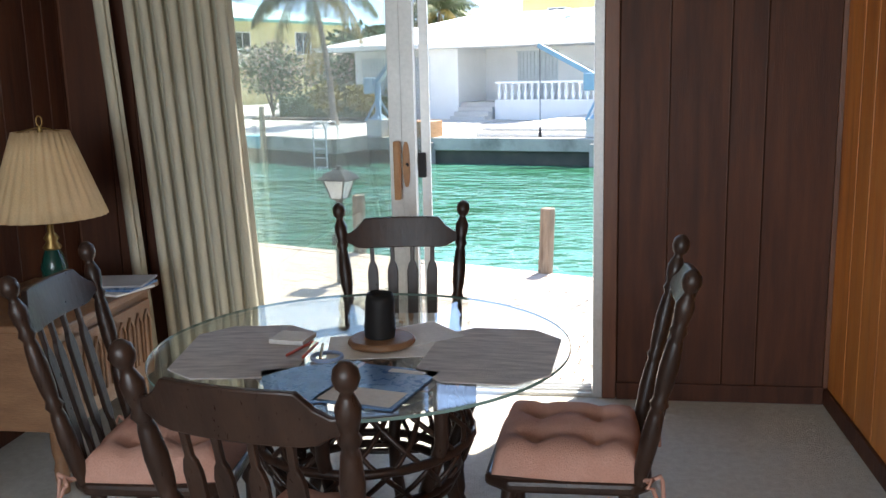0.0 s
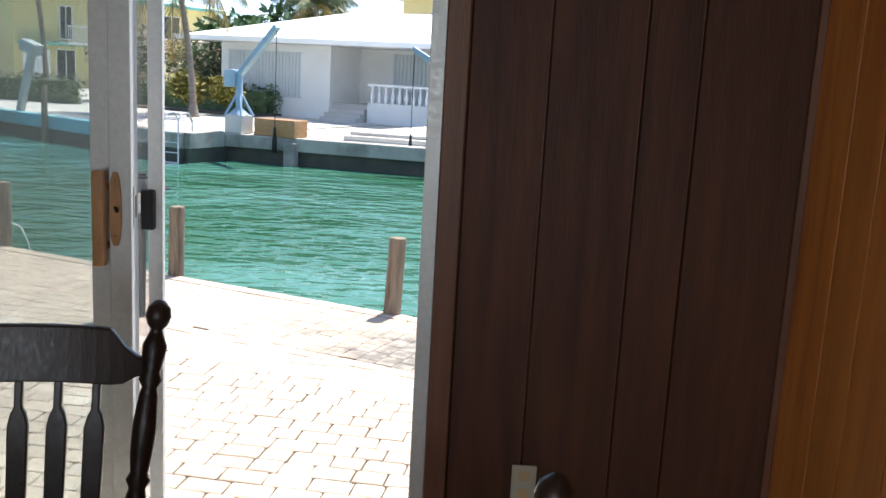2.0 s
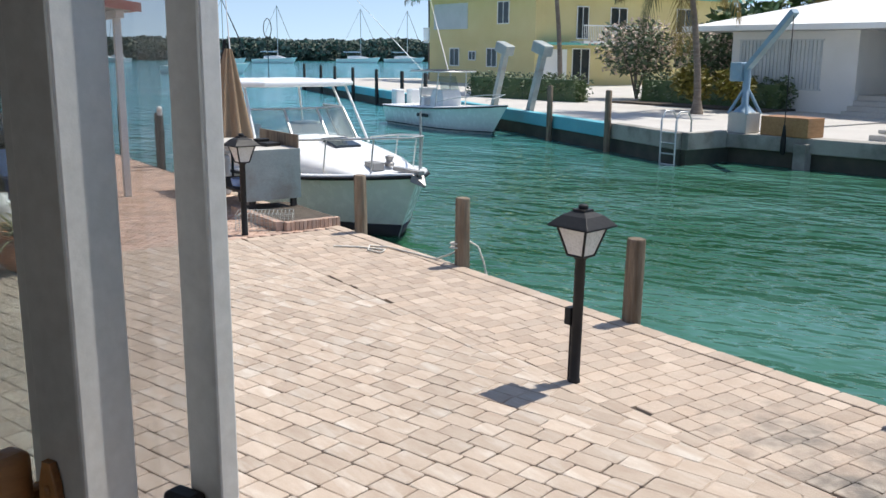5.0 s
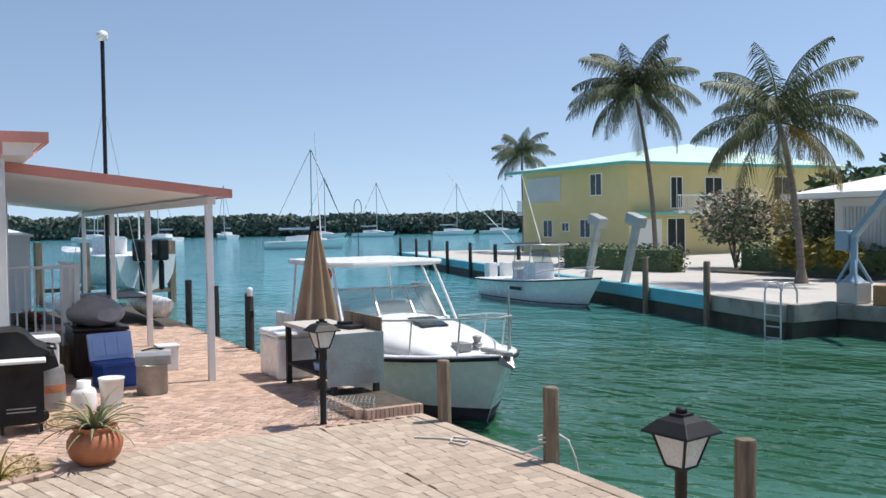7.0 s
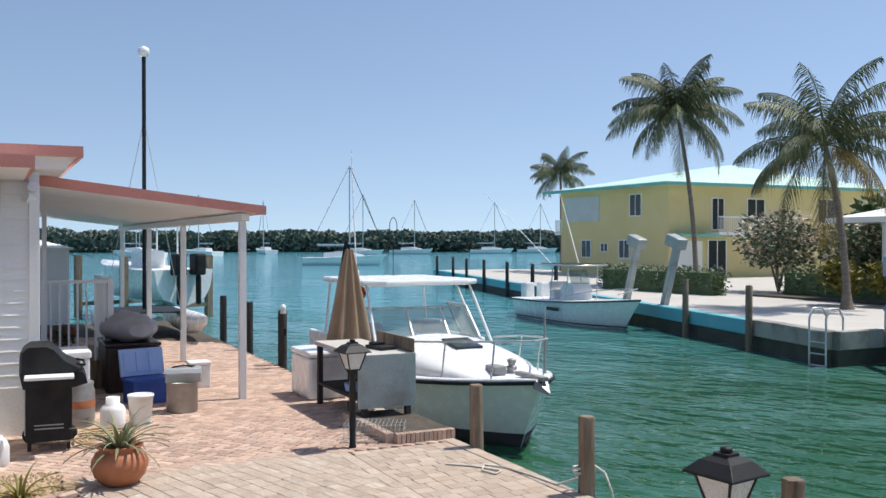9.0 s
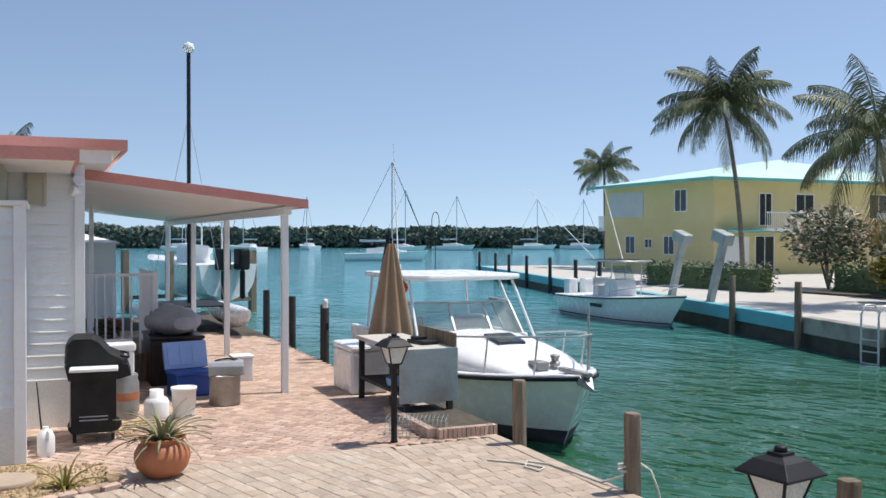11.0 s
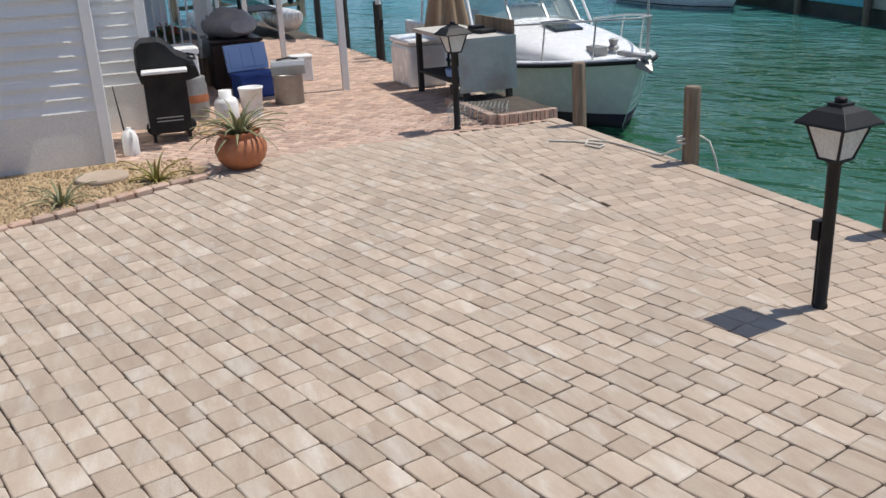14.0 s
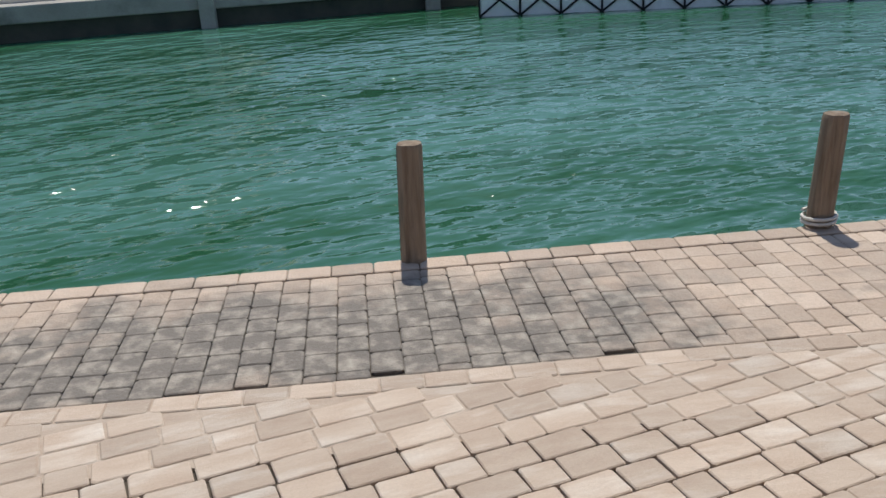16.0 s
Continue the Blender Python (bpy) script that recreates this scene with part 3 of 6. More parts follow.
# ---- dining table and chairs ----
def dining_chair(m):
    ch = thing("dining_chair", m, "dark turned-wood dining chair with a tufted pink seat cushion", "chair", "chairs round the glass table")
    seat = [(x * 0.225 * (1 - 0.1 * (y < 0)), y * 0.215) for x, y in ((-0.8, -1), (0.8, -1), (1, -0.8), (1, 0.7), (0.8, 1), (-0.8, 1), (-1, 0.7), (-1, -0.8))]
    part(ch, "seat", Mesh().prism(seat, 0.405, 0.44), M_DARKWOOD, 0.012)
    n = 26
    v, f = [], []
    for j in range(n + 1):
        for i in range(n + 1):
            a, b = 2 * i / n - 1, 2 * j / n - 1
            edge = max(abs(a), abs(b))
            dip = sum(math.exp(-((a - p) ** 2 + (b - q) ** 2) * 30) for p in (-0.4, 0.4) for q in (-0.4, 0.4))
            crease = sum(0.3 * math.exp(-(a - p) ** 2 * 90) + 0.3 * math.exp(-(b - p) ** 2 * 90) for p in (-0.4, 0.4)) * (1 - 0.5 * edge)
            h = 0.075 * max(0, 1 - edge ** 6) ** 0.5 * (1 - 0.55 * min(1, dip) - 0.6 * crease) + 0.012
            k = 1 - 0.06 * max(0, abs(a) + abs(b) - 1)
            v.append((a * 0.205 * k, b * 0.2 * k + 0.005, 0.441 + h))
    f = [(j * (n + 1) + i, j * (n + 1) + i + 1, (j + 1) * (n + 1) + i + 1, (j + 1) * (n + 1) + i) for j in range(n) for i in range(n)]
    rim = [j for j in range(n + 1)] + [(j + 1) * (n + 1) - 1 for j in range(1, n + 1)] + [n * (n + 1) + i for i in range(n - 1, -1, -1)] + [j * (n + 1) for j in range(n - 1, 0, -1)]
    low = len(v)
    v += [(v[i][0], v[i][1], 0.441) for i in rim]
    f += [(rim[i], low + i, low + (i + 1) % len(rim), rim[(i + 1) % len(rim)]) for i in range(len(rim))]
    part(ch, "cushion", Mesh().add(v, f, None, True), M_CUSHION, label="tufted dusty-pink seat cushion")
    for sx in (-1, 1):
        ties = Mesh()
        ties.tube([(sx * 0.19, -0.19, 0.45), (sx * 0.215, -0.215, 0.462), (sx * 0.235, -0.2, 0.45), (sx * 0.215, -0.215, 0.44), (sx * 0.23, -0.235, 0.395)], 0.006, 6)
        ties.tube([(sx * 0.2, -0.2, 0.45), (sx * 0.205, -0.235, 0.47), (sx * 0.19, -0.24, 0.45), (sx * 0.2, -0.245, 0.38)], 0.006, 6)
        part(ch, "cushion_tie", ties, M_CUSHION)
    prof = [(0.012, 0), (0.016, 0.03), (0.02, 0.06), (0.014, 0.075), (0.022, 0.1), (0.024, 0.2), (0.016, 0.27), (0.024, 0.29), (0.018, 0.31), (0.022, 0.41)]
    for sx in (-1, 1):
        for sy in (-1, 1):
            top, foot = Vector((sx * 0.16, sy * 0.15, 0.41)), Vector((sx * 0.2, sy * 0.19, 0.0))
            d = top - foot
            part(ch, "leg", Mesh().lathe([(r, z * d.length / 0.41) for r, z in prof], 12, Matrix.Translation(foot) @ d.to_track_quat("Z", "Y").to_matrix().to_4x4()), M_DARKWOOD)
    st = Mesh()
    for sx in (-1, 1):
        st.tube([(sx * 0.185, -0.175, 0.17), (sx * 0.185, 0, 0.17), (sx * 0.185, 0.175, 0.17)], 0.011, 8)
    st.tube([(-0.185, 0.03, 0.17), (0.185, 0.03, 0.17)], 0.011, 8)
    part(ch, "stretcher", st, M_DARKWOOD)
    pp = [(0.017, 0), (0.021, 0.05), (0.024, 0.13), (0.02, 0.19), (0.016, 0.205), (0.024, 0.22), (0.017, 0.235), (0.022, 0.27), (0.024, 0.32), (0.019, 0.38), (0.015, 0.395), (0.023, 0.41), (0.016, 0.425), (0.022, 0.45),
          (0.024, 0.475), (0.015, 0.495), (0.011, 0.505), (0.02, 0.515), (0.025, 0.53), (0.022, 0.548), (0.01, 0.56), (0.0005, 0.562)]
    for sx in (-1, 1):
        base, top = Vector((sx * 0.18, -0.18, 0.435)), Vector((sx * 0.232, -0.3, 1.005))
        d = top - base
        part(ch, "back_post", Mesh().lathe([(r, z * d.length / 0.562) for r, z in pp], 14, Matrix.Translation(base) @ d.to_track_quat("Z", "Y").to_matrix().to_4x4()), M_DARKWOOD)

    def at_back(x, h):   # a point of the leaning back, bowed a little
        return Vector((x, -0.18 - 0.218 * (h - 0.435) - 0.03 * (1 - (x / 0.2) ** 2), h))
    rings = []
    for i in range(17):
        x = -0.22 + 0.44 * i / 16
        a = abs(x) / 0.22
        up = 0.945 if a < 0.62 else 0.945 - 0.05 * min(1, (a - 0.62) / 0.2)
        lo = 0.835 if a < 0.72 else 0.835 + 0.022 * min(1, (a - 0.72) / 0.15)
        p, q = at_back(x, lo), at_back(x, up)
        rings.append([tuple(p + Vector((0, -0.009, 0))), tuple(p + Vector((0, 0.009, 0))), tuple(q + Vector((0, 0.009, 0))), tuple(q + Vector((0, -0.009, 0)))])
    part(ch, "crest_rail", Mesh().loft(rings, None, False), M_DARKWOOD, 0.004)
    for k in range(4):
        x = -0.114 + 0.076 * k
        g = Mesh()
        rr = []
        for h, w, t in ((0.438, 0.008, 0.008), (0.5, 0.009, 0.008), (0.53, 0.018, 0.007), (0.75, 0.02, 0.007), (0.775, 0.014, 0.007), (0.785, 0.008, 0.007), (0.838, 0.008, 0.007)):
            c = at_back(x * (0.9 + 0.2 * (h - 0.43)), h)
            rr.append([(c.x - w, c.y - t, c.z), (c.x + w, c.y - t, c.z), (c.x + w, c.y + t, c.z), (c.x - w, c.y + t, c.z)])
        part(ch, "spindle", g.loft(rr, None, False), M_DARKWOOD, 0.003)
    return ch


chair = dining_chair(pose(-0.8, 1.802, 0.001, 0, 0, -12))
copy_thing(chair, pose(-0.27, 2.445, 0.001, 0, 0, 87))
copy_thing(chair, pose(-1.374, 2.325, 0.001, 0, 0, -84))
copy_thing(chair, pose(-0.859, 3.042, 0.001, 0, 0, 188))

TX, TY, TZ, TR = -0.83, 2.37, 0.748, 0.56
table = thing("dining_table", pose(TX, TY, 0.001), "round glass-topped dining table on a dark rattan base", "table")
tt = part(table, "table_top", Mesh().lathe([(TR - 0.004, TZ), (TR, TZ + 0.003), (TR, TZ + 0.009), (TR - 0.004, TZ + 0.012)], 96, None, False), M_TABLEGLASS, label="clear round glass top")
tt.visible_shadow = False
edge = part(table, "table_edge", Mesh().lathe([(TR + 0.0005, TZ + 0.002), (TR + 0.0015, TZ + 0.006), (TR + 0.0005, TZ + 0.01)], 96, None, True, False), M_GLASSEDGE, label="pale green polished glass edge")
ra = Mesh()
for k in range(6):
    a = 2 * math.pi * k / 6 + 0.4
    ra.tube([(math.cos(a) * r, math.sin(a) * r, z) for r, z in ((0.34, 0), (0.3, 0.12), (0.24, 0.3), (0.235, 0.4), (0.3, 0.55), (0.3, 0.738))], 0.019, 8)
for r, z in ((0.32, 0.03), (0.235, 0.37), (0.25, 0.4), (0.295, 0.51), (0.24, 0.64), (0.29, 0.715)):
    ra.tube([(math.cos(2 * math.pi * i / 24) * r, math.sin(2 * math.pi * i / 24) * r, z) for i in range(25)], 0.013, 8)
part(table, "rattan_frame", ra, M_DARKWOOD)
la = Mesh()
for k in range(16):
    for d in (-1, 1):
        pts = []
        for i in range(8):
            u = i / 7
            a = 2 * math.pi * k / 16 + d * u * 0.9
            r = 0.225 + 0.07 * math.sin(math.pi * u)
            pts.append((math.cos(a) * r, math.sin(a) * r, 0.38 + 0.26 * u))
        la.tube(pts, 0.0075, 5)
part(table, "rattan_lattice", la, M_DARKWOOD)
TOP = TZ + 0.0135


def placemat(name, x, y, rz):
    w, d, c = 0.165, 0.23, 0.08
    poly = [(-w + c, -d), (w - c, -d), (w, -d + c), (w, d - c), (w - c, d), (-w + c, d), (-w, d - c), (-w, -d + c)]
    return single(name, Mesh().prism(poly, 0, 0.004), M_MAT, "grey woven octagonal placemat on the glass table", "placemat", pose(x, y, TOP, 0, 0, rz), "placemats", bevel=0.0015)


placemat("placemat", -0.47, 2.28, -4)
placemat("placemat", -1.12, 2.27, 8)
single("table_paper", Mesh().box(-0.16, -0.11, 0, 0.13, 0.1, 0.002), M_PAPER, "white papers under the candle", "paper", pose(-0.75, 2.34, TOP, 0, 0, 12))
single("paper_napkin", Mesh().box(-0.1, -0.09, 0, 0.1, 0.09, 0.002), M_PAPER, "folded white paper napkin", "paper", pose(-0.69, 2.44, TOP + 0.0023, 0, 0, 38))
coaster = single("trivet", Mesh().lathe([(0.085, 0), (0.09, 0.006), (0.088, 0.014), (0.082, 0.018)], 28), M_SIDEWOOD, "round brown woven trivet on papers", "trivet", pose(-0.77, 2.345, TOP + 0.0045))
single("candle", Mesh().lathe([(0.04, 0), (0.042, 0.02), (0.038, 0.1), (0.034, 0.118), (0.03, 0.112), (0.012, 0.104), (0.001, 0.103)], 24), M_BLACK, "stout black candle with a melted rim", "candle", pose(-0.775, 2.35, TOP + 0.0235, 1, 2, 0))
single("jar_lid", Mesh().lathe([(0.03, 0.003), (0.036, 0.0), (0.043, 0.004), (0.042, 0.01), (0.036, 0.011), (0.034, 0.006)], 32, None, True, False), M_LTBLUE, "blue ring lid lying on the glass", "lid", pose(-0.885, 2.215, TOP))
mag = thing("magazine", pose(-0.71, 2.02, TOP, 0, 0, -14), "blue-covered magazine lying on the glass table", "magazine")
part(mag, "cover", Mesh().box(-0.1, -0.135, 0, 0.1, 0.135, 0.004), M_BLUEPAPER)
part(mag, "title_bar", Mesh().box(-0.02, 0.095, 0.0045, 0.075, 0.118, 0.005), M_PAPER, label="pale title bar")
part(mag, "photo", Mesh().box(-0.09, -0.125, 0.0045, 0.09, -0.03, 0.005), M_PAPER, label="pale printed picture")
single("magazine", Mesh().box(-0.1, -0.13, 0, 0.1, 0.13, 0.004), M_BLUEPAPER, "pale blue leaflet lying on the glass table", "magazine", pose(-0.88, 2.02, TOP, 0, 0, 22))
single("notepad", Mesh().box(-0.05, -0.045, 0, 0.05, 0.045, 0.012), M_PAPER, "small white notepad on a placemat", "notepad", pose(-1.02, 2.36, TOP + 0.0045, 0, 0, -8), bevel=0.001)
for k, (mm, lab) in enumerate(((M_RED, "red"), (M_RED, "red"), (M_BRASS, "yellow"))):
    single("pen", Mesh().lathe([(0.001, 0), (0.004, 0.012), (0.004, 0.13), (0.003, 0.135)], 8, pose(0, 0, 0, 90, 0, 0)), mm, lab + " pen lying on the table", "pen", pose(-0.955 + 0.015 * k, 2.34 - 0.01 * k, TOP + 0.009, 0, 0, -15 + 14 * k), "pens")

# ---- side table, lamp, drapes ----
side = thing("side_table", pose(-2.31, 3.25, 0.041), "brown wooden end table with carved doors", "side table")
part(side, "top", Mesh().box(-0.27, -0.39, 0.57, 0.3, 0.37, 0.6), M_SIDEWOOD, 0.008)
part(side, "body", Mesh().box(-0.25, -0.36, 0.2, 0.262, 0.34, 0.569), M_SIDEWOOD, 0.004)
for sy in (-1, 1):
    d = part(side, "door", Mesh().box(0.264, -0.01 + sy * 0.165 - 0.155, 0.24, 0.28, -0.01 + sy * 0.165 + 0.155, 0.53), M_SIDEWOOD, 0.004)
    cv = Mesh()
    for k in range(4):
        y = -0.01 + sy * 0.165 - 0.105 + 0.07 * k
        cv.tube([(0.283, y - 0.024, 0.28), (0.285, y - 0.024, 0.45), (0.286, y, 0.49), (0.285, y + 0.024, 0.45), (0.283, y + 0.024, 0.28)], 0.007, 6)
    part(d, "arched_carving", cv, M_SIDEWOOD)
    part(d, "knob", Mesh().lathe([(0.006, 0), (0.006, 0.01), (0.012, 0.016), (0.008, 0.024)], 10, pose(0.281, -0.01 + sy * 0.03, 0.38, 0, 90, 0)), M_BRASS, label="brass knob")
    for sx in (-1, 1):
        part(side, "leg", Mesh().lathe([(0.02, -0.04), (0.028, 0.05), (0.022, 0.08), (0.03, 0.12), (0.03, 0.2)], 12, pose(sx * 0.21, sy * 0.32 - 0.01, 0)), M_SIDEWOOD)
for k in range(3):
    single("magazine", Mesh().box(-0.1, -0.14, 0, 0.1, 0.14, 0.008), (M_PAPER, M_BLUEPAPER, M_GREYCLOTH)[k], "glossy magazine on the end table", "magazine", pose(-2.12, 3.42 + 0.02 * k, 0.642 + 0.0085 * k, 0, 0, 70 + 14 * k), "magazines on the end table")
lamp = thing("table_lamp", pose(-2.27, 3.28, 0.642), "table lamp, unlit, pleated cream shade and green base", "lamp")
part(lamp, "base", Mesh().lathe([(0.07, 0), (0.075, 0.012), (0.05, 0.025), (0.03, 0.04), (0.025, 0.06)], 20), M_BRASS)
part(lamp, "body", Mesh().lathe([(0.026, 0.058), (0.045, 0.08), (0.05, 0.12), (0.04, 0.16), (0.028, 0.19)], 20), M_GREENGLASS, label="dark green glazed body")
part(lamp, "neck", Mesh().lathe([(0.03, 0.19), (0.036, 0.2), (0.02, 0.22), (0.03, 0.235), (0.012, 0.26), (0.01, 0.66)], 16), M_BRASS)
n, v, f = 120, [], []
for k in range(5):
    u = k / 4
    for i in range(n):
        a = 2 * math.pi * i / n
        r = 0.215 + (0.1 - 0.215) * u + 0.0045 * math.cos(a * 30)
        v.append((r * math.cos(a), r * math.sin(a), 0.32 + 0.325 * u))
f = [(k * n + i, k * n + (i + 1) % n, (k + 1) * n + (i + 1) % n, (k + 1) * n + i) for k in range(4) for i in range(n)]
sh = part(lamp, "shade", Mesh().add(v, f, None, True), M_SHADE, label="pleated cream cloth shade")
so = sh.modifiers.new("thick", "SOLIDIFY")
so.thickness = 0.003
part(lamp, "finial", Mesh().tube([(0.012 * math.cos(a), 0, 0.682 + 0.02 * math.sin(a)) for a in [2 * math.pi * i / 16 for i in range(17)]], 0.003, 6), M_BRASS)
part(lamp, "spider", Mesh().tube([(-0.1, 0, 0.64), (0, 0, 0.66), (0.1, 0, 0.64)], 0.003, 6), M_BRASS)


def drape(x0, x1, y, z0, z1, folds, amp, flare=0.0, shift=0.0):
    n, rings = folds * 10, []
    v, f = [], []
    for k in range(9):
        u = k / 8
        for i in range(n + 1):
            s = i / n
            x = x0 + (x1 - x0) * (s + 0.035 * noise.noise((s * 5, 2, x0)) * 4 * s * (1 - s)) + (flare * s + shift) * (1 - u)
            ph = s * folds * 2 * math.pi
            v.append((x + 0.012 * math.sin(2 * ph), y + amp * math.cos(ph) * (0.9 + 0.1 * u) + 0.01 * noise.noise((s * 9, u * 3, x0)), z0 + (z1 - z0) * u))
    return Mesh().add(v, [(k * (n + 1) + i, k * (n + 1) + i + 1, (k + 1) * (n + 1) + i + 1, (k + 1) * (n + 1) + i) for k in range(8) for i in range(n)], None, True)


cu = single("drape", drape(-2.27, -1.77, Y1 - 0.1, 0.03, 2.3, 7, 0.035, -0.03, 0.13), M_DRAPE, "cream pleated drape drawn aside from the sliding door", "curtain")
s2 = cu.modifiers.new("thick", "SOLIDIFY")
s2.thickness = 0.003
cu = single("drape", drape(-2.4, -2.325, Y1 - 0.12, 0.03, 2.3, 1, 0.012, 0.0, 0.13), M_DRAPE, "narrow cream drape edge hanging apart", "curtain")
s2 = cu.modifiers.new("thick", "SOLIDIFY")
s2.thickness = 0.003
single("curtain_rod", Mesh().tube([(-2.5, Y1 - 0.1, 2.31), (-0.2, Y1 - 0.1, 2.31)], 0.012, 10).box(-2.4, Y1 - 0.11, 2.3, -2.38, Y1 + 0.002, 2.32).box(-0.4, Y1 - 0.11, 2.3, -0.38, Y1 + 0.002, 2.32), M_BRASS, "thin curtain rod above the sliding door", "curtain rod")
ot = thing("wall_outlet", pose(0.137, Y1 + 0.0015, 0.345), "cream wall outlet plate on the dark panelling", "outlet")
part(ot, "plate", Mesh().box(-0.035, -0.006, -0.057, 0.035, 0, 0.057), M_DRAPE, 0.003)
for z in (-0.04, 0.012):
    part(ot, "socket", Mesh().box(-0.015, -0.008, z, 0.015, -0.0062, z + 0.028), M_SHADE, 0.002)


# ---- quay: mooring posts, lamps, ropes ----
def mooring_post(s, n, top, lean, r=0.079, mat_=M_PILE):
    g = Mesh()
    rr = []
    k = 14
    for z, q in ((-2.6, 1.0), (-1.0, 1.0), (PAT, 1.0), (PAT + (top - PAT) * 0.5, 0.99), (top - 0.02, 0.97), (top, 0.9)):
        ring = []
        for i in range(k):
            a = 2 * math.pi * i / k
            w = r * q * (1 + 0.07 * noise.noise((math.cos(a) * 2 + s, math.sin(a) * 2, z * 0.4)) - (0.16 if i in (3, 10) else 0))
            ring.append((w * math.cos(a) + lean * (z - PAT), w * math.sin(a), z))
        rr.append(ring)
    g.loft(rr, None, False)
    return single("mooring_post", g, mat_, "weathered round timber mooring post at the quay edge", "post", QUAY @ pose(-s, n, 0), "mooring posts along the quay")


for s, n, top, lean in ((2.5, -0.03, 0.03, 0.02), (4.95, -0.02, 0.04, 0.0), (7.1, -0.02, 0.03, -0.03), (0.0, -0.05, 0.02, 0.04), (-2.56, -0.05, 0.03, 0.02), (-5.05, -0.05, 0.02, 0.06)):
    mooring_post(s, n, top, lean)
for s, n, top in ((14.9, -0.02, 0.35), (17.6, 0.03, 0.35), (20.2, 0.06, 0.35)):
    p = mooring_post(s, n, top, 0, 0.09, M_PILEDARK)
    tagged(p, "dark tarred timber mooring post at the quay edge")


def lamp_post(m):
    lp = thing("lamp_post", m, "short black garden lamp post with a frosted lantern", "lamp post", "lamp posts on the terrace")
    part(lp, "post", Mesh().lathe([(0.042, 0), (0.042, 0.02), (0.036, 0.03), (0.036, 0.86), (0.05, 0.87), (0.05, 0.89)], 16), M_BLACK)
    part(lp, "conduit", Mesh().tube([(-0.045, 0, 0), (-0.045, 0, 0.42)], 0.012, 8), M_BLACK)
    part(lp, "switch_box", Mesh().box(-0.085, -0.035, 0.4, -0.034, 0.035, 0.52), M_BLACK, 0.006)
    a, b, z0, z1 = 0.062, 0.118, 0.89, 1.09
    corners = [(-1, -1), (1, -1), (1, 1), (-1, 1)]
    bars = Mesh()
    for i, (cx, cy) in enumerate(corners):
        dx, dy = corners[(i + 1) % 4]
        part(lp, "lantern_pane", Mesh().add([(cx * a, cy * a, z0), (dx * a, dy * a, z0), (dx * b, dy * b, z1), (cx * b, cy * b, z1), (cx * a * .95, cy * a * .95, z0), (dx * a * .95, dy * a * .95, z0), (dx * b * .97, dy * b * .97, z1), (cx * b * .97, cy * b * .97, z1)],
             [(0, 1, 2, 3), (7, 6, 5, 4), (0, 4, 5, 1), (3, 2, 6, 7)]), M_FROST, label="frosted white lantern pane")
        bars.tube([(cx * a, cy * a, z0), (cx * b, cy * b, z1)], 0.009, 6)
        bars.tube([(cx * a, cy * a, z0), (dx * a, dy * a, z0)], 0.009, 6)
        bars.tube([(cx * b, cy * b, z1), (dx * b, dy * b, z1)], 0.009, 6)
    part(lp, "lantern_frame", bars, M_BLACK)
    rings = []
    for w, z in ((0.165, 1.085), (0.165, 1.095), (0.1, 1.16), (0.05, 1.185), (0.05, 1.2)):
        rings.append([(cx * w, cy * w, z) for cx, cy in corners])
    part(lp, "roof", Mesh().loft(rings, None, False).lathe([(0.03, 1.2), (0.034, 1.205), (0.034, 1.225), (0.02, 1.232)], 12), M_BLACK, 0.004)
    return lp


lp = lamp_post(QUAY @ pose(-1.69, -1.41, PAT, 0, 1.0, 10))
copy_thing(lp, QUAY @ pose(-7.7, -1.3, PAT, 0, 0, 4))


def rope(name, pts, label):
    return single(name, Mesh().tube(pts, 0.011, 6), M_ROPE, label, "rope", QUAY)


rope("mooring_rope", [(-5.0 + 0.098 * math.cos(a), -0.02 + 0.098 * math.sin(a), PAT + 0.16 + 0.02 * a / 3) for a in [i * 0.6 for i in range(24)]] + [(-4.86, 0.12, PAT + 0.2), (-4.8, 0.15, PAT + 0.05), (-4.78, 0.2, PAT - 0.2)], "white mooring rope wound round the timber post")
rope("mooring_rope", [(-5.02, -0.02, PAT + 0.14), (-5.3, -0.12, PAT + 0.012), (-5.7, -0.16, PAT + 0.012), (-6.1, -0.22, PAT + 0.012), (-6.3, -0.36, PAT + 0.012), (-6.1, -0.5, PAT + 0.012), (-5.9, -0.45, PAT + 0.012), (-6.0, -0.33, PAT + 0.012), (-6.3, -0.5, PAT + 0.012), (-6.5, -0.72, PAT + 0.012)], "white rope lying loose on the quay paving")
rope("mooring_rope", [(5.05 + 0.1 * math.cos(a), -0.05 + 0.1 * math.sin(a), PAT + 0.02 + 0.014 * a / 3) for a in [i * 0.6 for i in range(26)]], "white rope wound round the foot of a post")


def Q(x, y, z=0.0, rz=0.0, rx=0.0, ry=0.0):
    return QUAY @ pose(x, y, z, rx, ry, rz)


